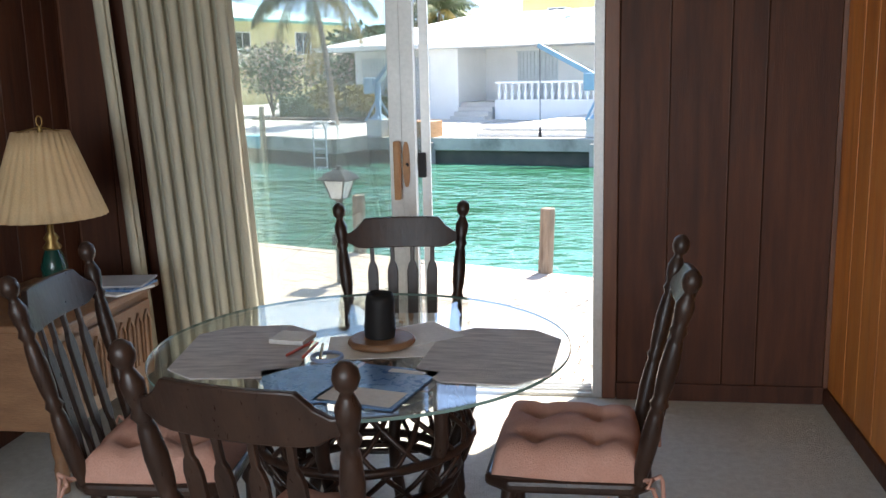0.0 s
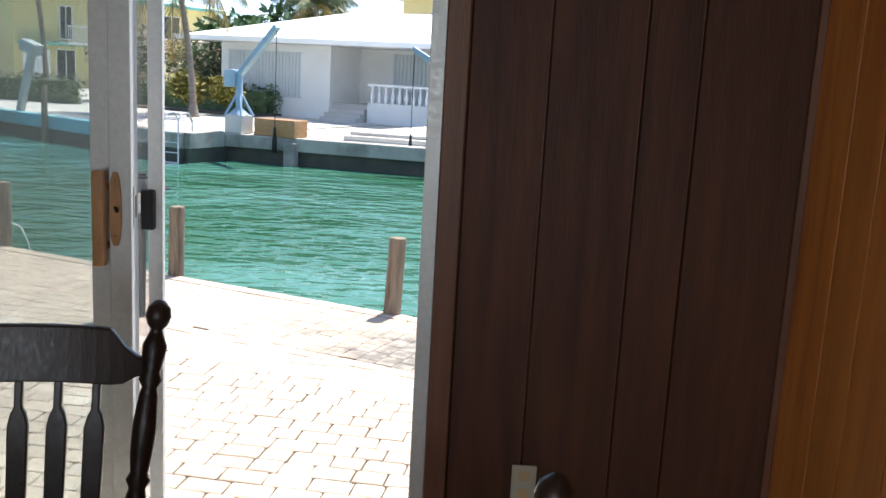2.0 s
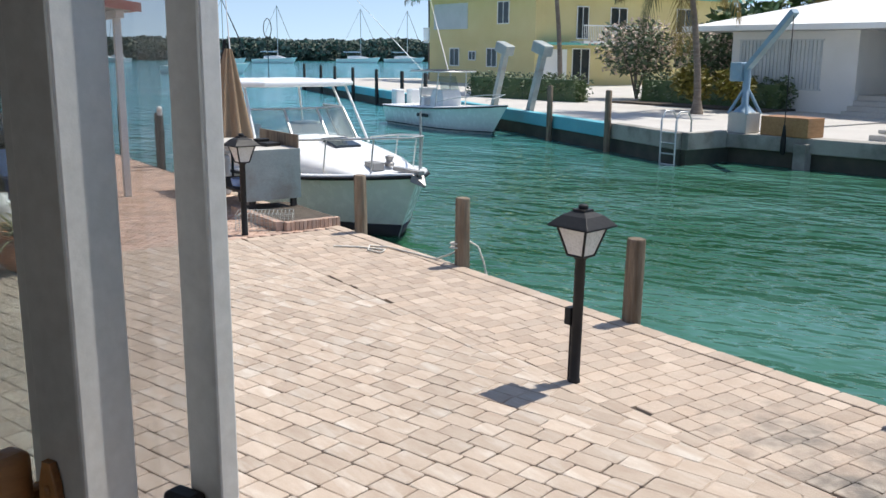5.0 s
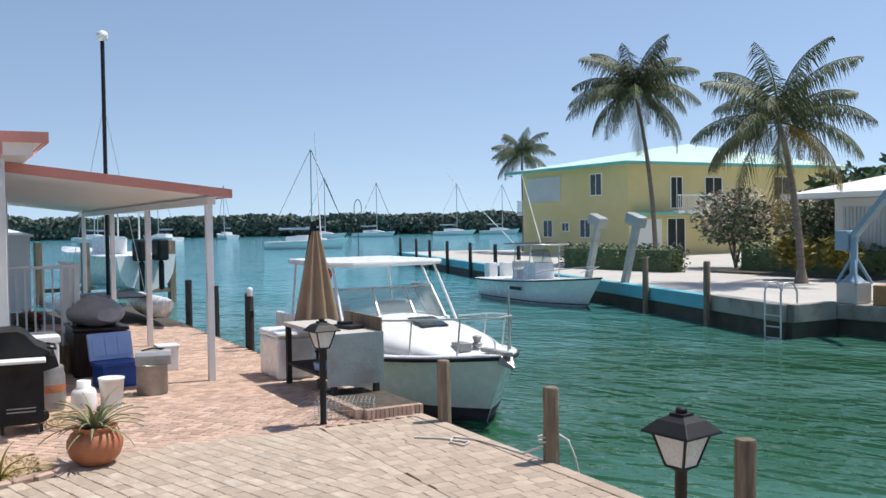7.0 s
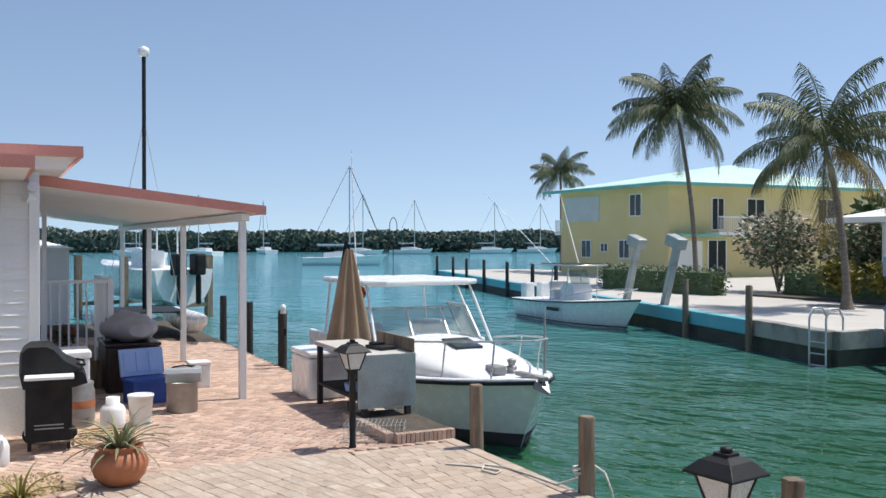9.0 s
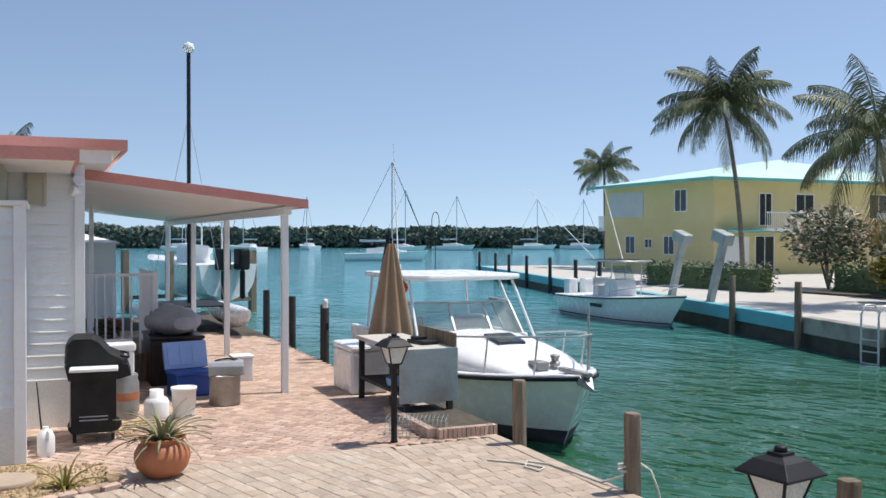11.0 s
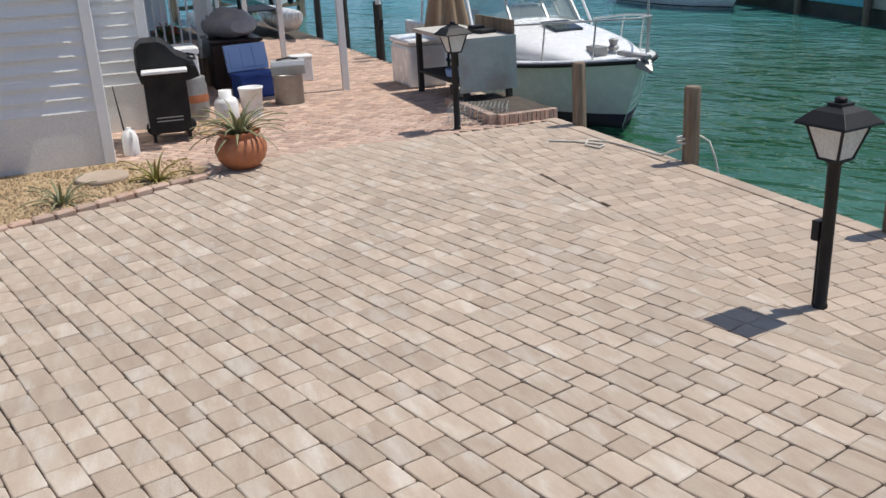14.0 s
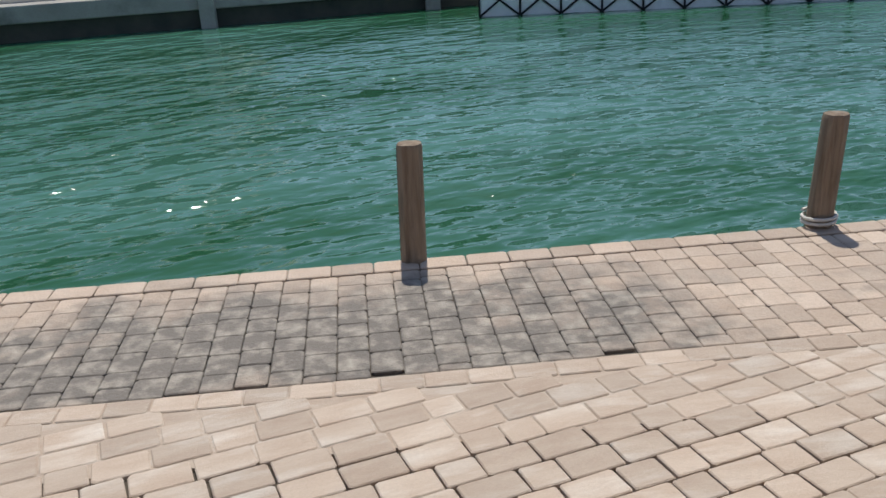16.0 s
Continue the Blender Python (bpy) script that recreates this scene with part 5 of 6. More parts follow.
def cabin_boat():
    b = thing("cabin_cruiser", Q(-15.88, 2.0, SEA), "white cabin cruiser with a hardtop moored at the quay", "boat")
    L, rings = 7.0, hull(7.0, 2.6, 0.75, 0.32, full=3.6)
    part(b, "hull", Mesh().loft(rings, None, True), M_GEL)
    part(b, "bottom", Mesh().loft([[(x + (0.01 if z > -9 else 0), y * 1.012, z) for x, y, z in ring[:3]] + [(x + 0.01, y * 1.012, z) for x, y, z in ring[-2:]] for ring in rings], None, True, False), M_BOTTOM, label="black antifouling below the waterline")
    rub = Mesh()
    for sgn in (-1, 1):
        rub.tube([(r[5][0], sgn * -r[5][1] * 1.01, r[5][2] - 0.03) for r in rings], 0.03, 6)
    part(b, "rub_rail", rub, M_BLACK, label="black rubbing strake")
    n = 12
    rr = []
    for x, w, h in ((2.9, 1.12, 0.62), (3.6, 1.12, 0.6), (4.4, 1.06, 0.5), (5.2, 0.92, 0.34), (5.8, 0.7, 0.17), (6.1, 0.5, 0.06)):
        z0 = 0.7 + 0.3 * (x / L) ** 2
        rr.append([(x, w * math.cos(math.pi * i / n), z0 + h * math.sin(math.pi * i / n) ** 0.55) for i in range(n + 1)])
    part(b, "foredeck", Mesh().loft(rr, None, True), M_GEL)
    part(b, "deck", Mesh().loft([[(r[6][0], r[6][1], r[6][2] - 0.04), (r[6][0], -r[6][1], r[6][2] - 0.04), (r[6][0], -r[6][1], r[6][2] - 0.08), (r[6][0], r[6][1], r[6][2] - 0.08)] for r in rings[:-1]], None, False), M_GEL)
    part(b, "hatch", Mesh().box(-0.28, -0.25, 0, 0.28, 0.25, 0.05, pose(4.5, 0, 1.3, 0, 10, 0)), M_SMOKE, 0.02, label="smoked deck hatch")
    part(b, "cockpit_side", Mesh().box(0.1, -1.22, 0.6, 3.1, -1.1, 1.25).box(0.1, 1.1, 0.6, 3.1, 1.22, 1.25).box(0.1, -1.1, 0.6, 0.25, 1.1, 0.95), M_GEL, 0.04)
    for y0, y1, x0, x1 in ((-0.35, 0.35, 3.4, 3.4), (-1.02, -0.36, 3.25, 3.4), (0.36, 1.02, 3.4, 3.25), (-1.12, -1.03, 2.3, 3.24), (1.03, 1.12, 3.24, 2.3)):
        p = [(x0, y0, 1.25), (x1, y1, 1.25), (x1 - 0.45, y1 * 0.93, 1.82), (x0 - 0.45, y0 * 0.93, 1.82)]
        q = [(x - 0.02, y, z) for x, y, z in p]
        part(b, "windscreen", Mesh().add(p + q, [(0, 1, 2, 3), (7, 6, 5, 4), (0, 4, 5, 1), (2, 6, 7, 3)]), M_BOATPANE)
        part(b, "windscreen_frame", Mesh().tube(p + [p[0]], 0.026, 6), M_STEEL)
    part(b, "dash_cover", Mesh().loft([[(3.28, -1.0, 1.1), (3.28, 1.0, 1.1), (3.28, 1.0, 1.26), (3.28, -1.0, 1.26)], [(3.52, -0.9, 1.08), (3.52, 0.9, 1.08), (3.4, 0.9, 1.26), (3.4, -0.9, 1.26)]], None, False), M_DAVIT, 0.01, label="grey-blue dashboard cover")
    part(b, "seat", Mesh().box(1.6, -0.9, 0.65, 2.1, -0.4, 1.5).box(1.6, 0.4, 0.65, 2.1, 0.9, 1.5), M_GEL, 0.05)
    part(b, "hardtop", Mesh().prism([(0.6, -1.1), (2.9, -1.15), (3.2, -0.8), (3.2, 0.8), (2.9, 1.15), (0.6, 1.1)], 2.22, 2.32), M_GEL, 0.04)
    for x, y in ((0.8, -1.0), (0.8, 1.0), (2.2, -1.05), (2.2, 1.05), (2.8, -1.02), (2.8, 1.02)):
        part(b, "hardtop_post", Mesh().tube([(x + (0.7 if x > 2 else 0), y * 1.1, 1.2), (x, y, 2.23)], 0.025, 8), M_WHITE)
    part(b, "life_rings", Mesh().tube([(2.35 + 0.24 * math.cos(a), -1.0, 2.08 + 0.09 * math.sin(a)) for a in [2 * math.pi * i / 20 for i in range(21)]], 0.05, 8), M_RED, label="orange life ring under the hardtop")
    rail = Mesh()
    for sgn in (-1, 1):
        rail.tube([(3.6, sgn * 1.1, 1.3), (4.6, sgn * 1.1, 1.42), (5.6, sgn * 0.85, 1.5), (6.4, sgn * 0.45, 1.56), (6.75, 0, 1.58)], 0.016, 6)
        for x, y, z in ((4.6, 1.1, 1.42), (5.6, 0.85, 1.5), (6.4, 0.45, 1.56)):
            rail.tube([(x, sgn * y, z), (x - 0.12, sgn * y, 0.95)], 0.014, 6)
    part(b, "bow_rail", rail, M_STEEL)
    part(b, "windlass", Mesh().lathe([(0.07, 0), (0.09, 0.05), (0.05, 0.08), (0.08, 0.16), (0.02, 0.18)], 10, pose(5.95, 0.1, 1.06)).box(5.75, -0.25, 1.02, 6.05, -0.05, 1.14), M_DULL, 0.01)
    part(b, "bow_post", Mesh().tube([(6.4, 0.4, 1.05), (6.4, 0.4, 1.95)], 0.03, 6, r1=0.015), M_ZINC)
    part(b, "anchor", Mesh().box(6.3, -0.05, 1.04, 7.05, 0.05, 1.1).loft([[(6.75, -0.03, 1.0), (6.75, 0.03, 1.0), (6.75, 0.03, 1.06), (6.75, -0.03, 1.06)], [(6.95, -0.14, 0.94), (6.95, 0.14, 0.94), (6.95, 0.1, 1.05), (6.95, -0.1, 1.05)], [(7.15, -0.01, 0.86), (7.15, 0.01, 0.86), (7.15, 0.01, 0.9), (7.15, -0.01, 0.9)]], None, False), M_DULL)
    part(b, "aerial", Mesh().tube([(1.2, -0.6, 2.32), (0.9, -0.6, 4.8)], 0.018, 6, r1=0.006).lathe([(0.05, 2.32), (0.05, 2.45)], 8, pose(1.2, -0.6, 0)), M_WHITE)
    part(b, "net_hoop", Mesh().tube([(0.9 + 0.19 * math.cos(a), 0.3, 3.3 + 0.19 * math.sin(a)) for a in [2 * math.pi * i / 20 for i in range(21)]], 0.008, 6).tube([(0.9, 0.3, 3.11), (0.9, 0.3, 2.3)], 0.008, 6), M_BLACK)
    part(b, "outboard", Mesh().box(-0.55, -0.25, 0.5, -0.05, 0.25, 1.15).box(-0.4, -0.08, -0.5, -0.2, 0.08, 0.5), M_GEL, 0.06)


cabin_boat()


def console_boat():
    b = thing("fishing_boat", Q(-29.6, bl(-29.6) - 2.3, SEA, -5), "white centre-console fishing boat with a T-top", "boat")
    rings = hull(7.4, 2.3, 0.78, 0.32, stem=1.5)
    part(b, "hull", Mesh().loft(rings, None, True), M_GEL)
    st = Mesh()
    for sgn in (-1, 1):
        st.tube([(r[2][0], sgn * -r[2][1] * 1.01, 0.1) for r in rings], 0.02, 5)
    for sgn in (-1, 1):
        st.tube([(r[5][0], sgn * -r[5][1] * 1.01, r[5][2] - 0.02) for r in rings], 0.025, 5)
    part(b, "boot_stripe", st, M_BOTTOM)
    part(b, "name_bar", Mesh().box(3.0, -1.2, 0.48, 3.9, -1.19, 0.6), M_BOTTOM, label="dark lettering on the hull")
    part(b, "deck", Mesh().loft([[(r[6][0], r[6][1] * .98, r[6][2] - 0.02), (r[6][0], -r[6][1] * .98, r[6][2] - 0.02), (r[6][0], -r[6][1] * .98, r[6][2] - 0.06), (r[6][0], r[6][1] * .98, r[6][2] - 0.06)] for r in rings[:-1]], None, False), M_GEL)
    part(b, "console", Mesh().loft([[(2.6 + u, -0.42, z), (3.6 - u * 0.5, -0.4, z), (3.6 - u * 0.5, 0.4, z), (2.6 + u, 0.42, z)] for u, z in ((0, 0.7), (0, 1.2), (0.25, 1.45))], None, False), M_GEL, 0.04)
    part(b, "windscreen", Mesh().add([(3.45, -0.4, 1.45), (3.45, 0.4, 1.45), (3.2, 0.38, 1.95), (3.2, -0.38, 1.95), (3.42, -0.4, 1.45), (3.42, 0.4, 1.45), (3.17, 0.38, 1.95), (3.17, -0.38, 1.95)], [(0, 1, 2, 3), (7, 6, 5, 4), (0, 4, 5, 1), (2, 6, 7, 3)]), M_BOATPANE)
    part(b, "seat", Mesh().box(1.7, -0.4, 0.7, 2.1, 0.4, 1.15).box(1.66, -0.4, 1.15, 1.76, 0.4, 1.5), M_GEL, 0.05)
    part(b, "t_top", Mesh().prism([(1.9, -0.85), (4.0, -0.75), (4.15, 0), (4.0, 0.75), (1.9, 0.85)], 2.12, 2.18), M_BLACK, 0.02, label="dark canvas T-top")
    part(b, "t_top_rim", Mesh().tube([(1.88, -0.87, 2.13), (4.02, -0.77, 2.13), (4.18, 0, 2.13), (4.02, 0.77, 2.13), (1.88, 0.87, 2.13), (1.88, -0.87, 2.13)], 0.03, 6), M_STEEL)
    for x in (2.4, 3.6):
        for y in (-0.6, 0.6):
            part(b, "t_top_post", Mesh().tube([(x - 0.15, y * 1.1, 0.75), (x, y, 2.13)], 0.025, 6), M_STEEL)
    for y in (-0.35, 0.35):
        part(b, "outboard", Mesh().box(-0.5, y - 0.2, 0.6, 0.0, y + 0.2, 1.35).box(-0.4, y - 0.06, -0.4, -0.2, y + 0.06, 0.6), M_GEL, 0.06)
    for dx, dy in ((-2.2, -1.4), (-2.0, 0.8)):
        part(b, "outrigger", Mesh().tube([(2.6, dy * 0.5, 2.1), (2.6 + dx * 1.5, dy * 1.5, 5.0)], 0.02, 5, r1=0.008), M_WHITE)
    rail = Mesh()
    for sgn in (-1, 1):
        rail.tube([(4.2, sgn * 1.1, 1.05), (5.4, sgn * 0.9, 1.25), (6.6, sgn * 0.4, 1.4), (7.1, 0, 1.42)], 0.016, 6)
    part(b, "bow_rail", rail, M_STEEL)


console_boat()
for x, y in ((-26.4, 3.6), (-23.2, 3.5)):
    d = thing("boat_lift_arm", Q(x, bl(x) + 0.5, -0.58), "slanting aluminium boat lift arm on the quay", "boat lift", "boat lift arms")
    part(d, "arm", Mesh().box(-0.1, -0.12, 0, 0.1, 0.12, 2.3, pose(0, 0, 0, 0, 18, 0)), M_ZINC, 0.02)
    part(d, "head", Mesh().box(-0.45, -0.22, 2.1, 0.25, 0.22, 2.5, pose(0, 0, 0, 0, 18, 0)), M_ZINC, 0.05)


def sailboat(m, L, mast):
    b = thing("sailboat", m, "white sailing yacht at anchor in the bay", "boat", "yachts at anchor")
    part(b, "hull", Mesh().loft(hull(L, L * 0.3, L * 0.09, L * 0.04, 12, 0.4, L * 0.12), None, True), M_GEL)
    part(b, "cabin", Mesh().loft([[(x, -w, L * 0.09), (x, w, L * 0.09), (x, w * 0.8, h), (x, -w * 0.8, h)] for x, w, h in ((L * 0.25, L * 0.09, L * 0.15), (L * 0.5, L * 0.09, L * 0.16), (L * 0.72, L * 0.05, L * 0.12))], None, False), M_GEL)
    part(b, "mast", Mesh().tube([(L * 0.55, 0, L * 0.12), (L * 0.55, 0, mast)], 0.09, 6), M_STEEL)
    part(b, "boom", Mesh().tube([(L * 0.55, 0, L * 0.24), (L * 0.15, 0, L * 0.24)], 0.14, 6), M_DAVIT)
    part(b, "rigging", Mesh().tube([(L * 0.55, 0, mast), (L, 0, L * 0.14)], 0.05, 4).tube([(L * 0.55, 0, mast), (0, 0, L * 0.1)], 0.03, 4), M_BLACK)
    return b


def bay(px, d):
    """A place in the bay, by bearing (degrees left of north) and distance."""
    a = radians(px + 2.0)
    return (-0.65 - d * math.sin(a), 4.34 + d * math.cos(a))


yacht = sailboat(pose(*bay(46.6, 118), SEA, 0, 0, 35), 10.5, 12.5)
for brg, d, rz in ((44.6, 190, 20), (55, 175, 200), (41.2, 215, 15), (36.3, 225, 30), (51.8, 190, 185), (33.3, 235, 10), (48.6, 215, 160), (57.5, 215, 20)):
    copy_thing(yacht, pose(*bay(brg, d), SEA, 0, 0, rz))

# ---- mangrove shore across the bay ----
g, r = Mesh(), random.Random(4)
for k in range(34000):
    a = r.uniform(18, 82)
    d = 256 + 16 * r.random()
    x, y = bay(a, d)
    crest = 5.5 + 1.1 * noise.noise((a * 0.35, 0, 0)) + 0.7 * noise.noise((a * 1.3, 5, 0)) + 0.5 * noise.noise((a * 4.0, 9, 0))
    o = Vector((x, y, SEA + 0.2 + crest * r.random() ** 0.6))
    u = Vector((r.gauss(0, 1), r.gauss(0, 1), r.gauss(0, 0.7))).normalized()
    w = u.cross(Vector((r.gauss(0, 1), r.gauss(0, 1), r.gauss(0, 1)))).normalized() * r.uniform(0.3, 0.6)
    u *= r.uniform(0.4, 0.9)
    g.add([o - u, o - w, o + u, o + w], [(0, 1, 2, 3)], None, False, r.random())
single("mangrove_shore", g, M_HAZYMANGROVE, "low green mangrove shore across the bay, distance haze in its colour", "mangrove", kind="stuff")
sh = Mesh()
ring = [bay(18 + 64 * i / 40, 268) for i in range(41)] + [bay(82 - 64 * i / 40, 330) for i in range(41)]
structure("backdrop", sh.prism(ring, SEA - 0.5, SEA + 4.0), M_HAZYMANGROVE, "undergrowth of the mangrove shore, distance haze in its colour", "shore")

# ---- neighbour's house and carport ----
nb = thing("neighbour_house", QUAY, "white clapboard house with pink roof edges", "house")
part(nb, "wall", Mesh().box(-10.1, -16, -0.7, -8.32, -5.12, 1.95).box(-14, -16, -0.7, -10.12, -4.49, 2.5), M_WHITE)
part(nb, "plinth", Mesh().box(-8.319, -16, -0.7, -8.27, -5.1, -0.1).box(-10.119, -5.1, -0.7, -10.07, -4.47, -0.1), M_WHITEWALL)
part(nb, "ledge", Mesh().box(-10.0, -16, 1.951, -8.22, -5.06, 2.0), M_WHITE, 0.008)
part(nb, "porch_shade", Mesh().box(-10.1, -16, 2.001, -8.8, -5.3, 2.399), M_DRAPE, label="beige porch shade above the ledge")
part(nb, "window_shade", Mesh().box(-10.07, -5.09, 2.02, -10.03, -4.92, 2.44).box(-10.07, -4.919, 2.0, -10.02, -4.88, 2.46), M_DRAPE, 0.004, label="beige shade with pale trim")
for xx, yy0, yy1, rows in ((-8.319, -12, -5.2, 14), (-10.119, -5.11, -4.57, 17)):
    for k in range(rows):
        z = -0.1 + 0.145 * k
        part(nb, "clapboard", Mesh().add([(xx, yy0, z), (xx + 0.06, yy0, z), (xx + 0.012, yy0, z + 0.145), (xx, yy0, z + 0.145), (xx, yy1, z), (xx + 0.06, yy1, z), (xx + 0.012, yy1, z + 0.145), (xx, yy1, z + 0.145)],
             [(0, 1, 2, 3), (7, 6, 5, 4), (0, 4, 5, 1), (1, 5, 6, 2), (2, 6, 7, 3)]), M_WHITE)
part(nb, "corner_board", Mesh().box(-8.36, -5.2, -0.68, -8.25, -5.08, 1.95), M_WHITE, 0.008)
part(nb, "corner_board", Mesh().box(-10.16, -4.57, -0.68, -10.05, -4.45, 2.5), M_WHITE, 0.008)
part(nb, "roof", Mesh().box(-14.3, -16, 2.4, -8.0, -4.62, 2.52).box(-14.6, -16, 2.7, -9.85, -4.02, 2.8), M_ROOFWHITE)
part(nb, "soffit", Mesh().box(-14.5, -16, 2.53, -9.95, -4.14, 2.699), M_WHITE, 0.01)
part(nb, "fascia", Mesh().box(-7.999, -16, 2.4, -7.96, -4.58, 2.53).box(-14.3, -4.619, 2.4, -8.0, -4.58, 2.53).box(-9.849, -16, 2.68, -9.8, -3.97, 2.81).box(-14.6, -4.019, 2.68, -9.85, -3.97, 2.81), M_PINK, label="pink-painted roof edge")
lv = Mesh().box(-13.6, -4.489, -0.45, -13.5, -4.44, 2.1).box(-10.75, -4.489, -0.45, -10.65, -4.44, 2.1).box(-13.5, -4.489, 2.0, -10.75, -4.44, 2.1)
for k in range(30):
    lv.add([(x, y, -0.42 + 0.08 * k + z) for x in (-13.5, -10.75) for y, z in ((-4.488, 0.05), (-4.45, 0.0), (-4.44, 0.012), (-4.488, 0.066))], [(0, 1, 2, 3), (7, 6, 5, 4), (0, 4, 5, 1), (1, 5, 6, 2), (2, 6, 7, 3)])
part(nb, "louvre_shutter", lv, M_WHITE, label="white louvred shutter")
part(nb, "vent_grille", Mesh().box(-11.0, -4.489, 2.0 + 0.12, -10.6, -4.42, 2.38), M_BLIND, 0.01)
part(nb, "flood_light", Mesh().lathe([(0.02, 0), (0.06, 0.06), (0.07, 0.12)], 10, pose(-10.045, -4.52, 2.26, 0, 60, 0)).lathe([(0.02, 0), (0.06, 0.06), (0.07, 0.12)], 10, pose(-10.045, -4.5, 2.17, 60, 60, 0)), M_WHITE)
cp = thing("carport", QUAY, "open white carport with pink-edged flat roof on slim posts", "carport")
rf = Mesh().add([(x, y, z + dz) for x in (-11.2, -26) for (y, z) in ((-4.43, 2.41), (-1.4, 2.07)) for dz in (0, 0.1)], [(0, 2, 6, 4), (1, 5, 7, 3), (0, 1, 3, 2), (4, 6, 7, 5), (0, 4, 5, 1), (2, 3, 7, 6)])
part(cp, "roof", rf, M_WHITE)
part(cp, "fascia", Mesh().add([(-11.15, -4.43, 2.4), (-11.198, -4.43, 2.4), (-11.15, -1.35, 2.05), (-11.198, -1.35, 2.05), (-11.15, -4.43, 2.54), (-11.198, -4.43, 2.54), (-11.15, -1.35, 2.18), (-11.198, -1.35, 2.18)],
     [(0, 2, 6, 4), (1, 5, 7, 3), (4, 6, 7, 5), (0, 1, 3, 2), (2, 3, 7, 6), (0, 4, 5, 1)]).box(-26, -1.398, 2.06, -11.2, -1.35, 2.18), M_PINK, label="pink roof edge")
part(cp, "beam", Mesh().box(-26, -1.68, 1.96, -11.3, -1.56, 2.068), M_WHITE, 0.01)
for x, y, z in ((-11.5, -1.62, 1.961), (-16.2, -1.62, 1.961), (-20.5, -1.62, 1.961), (-25.5, -1.62, 1.961), (-20.5, -3.9, 2.36), (-25.5, -3.9, 2.36)):
    part(cp, "post", Mesh().box(x - 0.05, y - 0.05, PAT - 0.01, x + 0.05, y + 0.05, z), M_WHITE, 0.006)
dk = thing("entry_deck", Q(-14.6, -3.7, PAT), "raised entry landing with white metal railing", "deck")
part(dk, "landing", Mesh().box(-1.2, -0.9, 0, 1.2, 0.5, 0.45), M_PILE, 0.01)
for k in range(11):
    part(dk, "baluster", Mesh().box(1.13, -0.85 + 0.13 * k, 0.45, 1.16, -0.82 + 0.13 * k, 1.68), M_WHITE)
for k in range(18):
    part(dk, "baluster", Mesh().box(-1.15 + 0.13 * k, 0.42, 0.45, -1.12 + 0.13 * k, 0.45, 1.68), M_WHITE)
part(dk, "handrail", Mesh().box(1.11, -0.88, 1.68, 1.18, 0.48, 1.73).box(-1.18, 0.4, 1.68, 1.11, 0.47, 1.73), M_WHITE)
for y in (-0.87, 0.43):
    part(dk, "newel", Mesh().box(1.1, y - 0.04, 0.45, 1.19, y + 0.04, 1.76), M_WHITE)

# ---- things on the neighbour's terrace ----
dl = thing("dock_light", Q(-14.5, -0.12, PAT), "slim dark dock post with a white lamp cap", "dock light")
part(dl, "post", Mesh().lathe([(0.05, 0), (0.05, 0.98), (0.04, 1.0)], 12), M_PILEDARK)
part(dl, "junction_box", Mesh().box(0.04, -0.04, 0.6, 0.11, 0.04, 0.74), M_BLACK, 0.006)
part(dl, "cap", Mesh().lathe([(0.05, 1.0), (0.055, 1.03), (0.04, 1.06), (0.055, 1.09), (0.05, 1.14), (0.02, 1.17), (0.001, 1.175)], 14), M_WHITE, label="white lamp cap")
fp = thing("flower_pot", Q(-13.9, -3.95, PAT + 0.45), "clay pot of red flowers on the landing", "flower pot")
part(fp, "pot", Mesh().lathe([(0.1, 0), (0.14, 0.2), (0.15, 0.22), (0.13, 0.22), (0.001, 0.2)], 18), M_TERRA)
part(fp, "foliage", leaves(Mesh(), (0, 0, 0.36), (0.22, 0.22, 0.16), 260, 0.05, rl), M_LEAF)
part(fp, "petals", leaves(Mesh(), (0, 0, 0.42), (0.22, 0.22, 0.16), 140, 0.035, rl), M_RED, label="red petals")

gr = thing("gas_grill", Q(-9.22, -4.39, PAT, 176), "black gas grill with closed lid and side shelf", "grill")
part(gr, "cabinet", Mesh().box(-0.27, -0.24, 0.12, 0.27, 0.24, 0.72), M_BLACK, 0.01)
part(gr, "back_panel", Mesh().box(-0.25, 0.242, 0.2, 0.25, 0.252, 0.72), M_STEEL, label="steel back panel")
part(gr, "firebox", Mesh().loft([[(x, -0.26, 0.72), (x, 0.26, 0.72), (x, 0.3, 0.9), (x, -0.3, 0.9)] for x in (-0.34, 0.34)], None, False), M_BLACK, 0.015)
part(gr, "lid", Mesh().loft([[(x * k, y * k2, z) for y, z in ((-0.33, 0.902), (-0.33, 0.94), (-0.17, 1.02), (-0.06, 1.14), (0.02, 1.18), (0.22, 1.18), (0.29, 1.12), (0.3, 0.902))] for x, k, k2 in ((-0.36, 1, 0.92), (-0.32, 1, 1), (0.32, 1, 1), (0.36, 1, 0.92))], None, False), M_BLACK, 0.015)
part(gr, "lid_handle", Mesh().tube([(-0.22, -0.28, 0.97), (-0.22, -0.37, 0.95), (0.22, -0.37, 0.95), (0.22, -0.28, 0.97)], 0.014, 8), M_BLACK)
part(gr, "control_panel", Mesh().loft([[(x, -0.4, 0.76), (x, -0.26, 0.72), (x, -0.26, 0.9), (x, -0.36, 0.88)] for x in (-0.34, 0.34)], None, False), M_BLACK, 0.01)
part(gr, "side_shelf", Mesh().box(-0.62, -0.26, 0.85, -0.365, 0.24, 0.885), M_WHITE, 0.01, label="white side shelf")
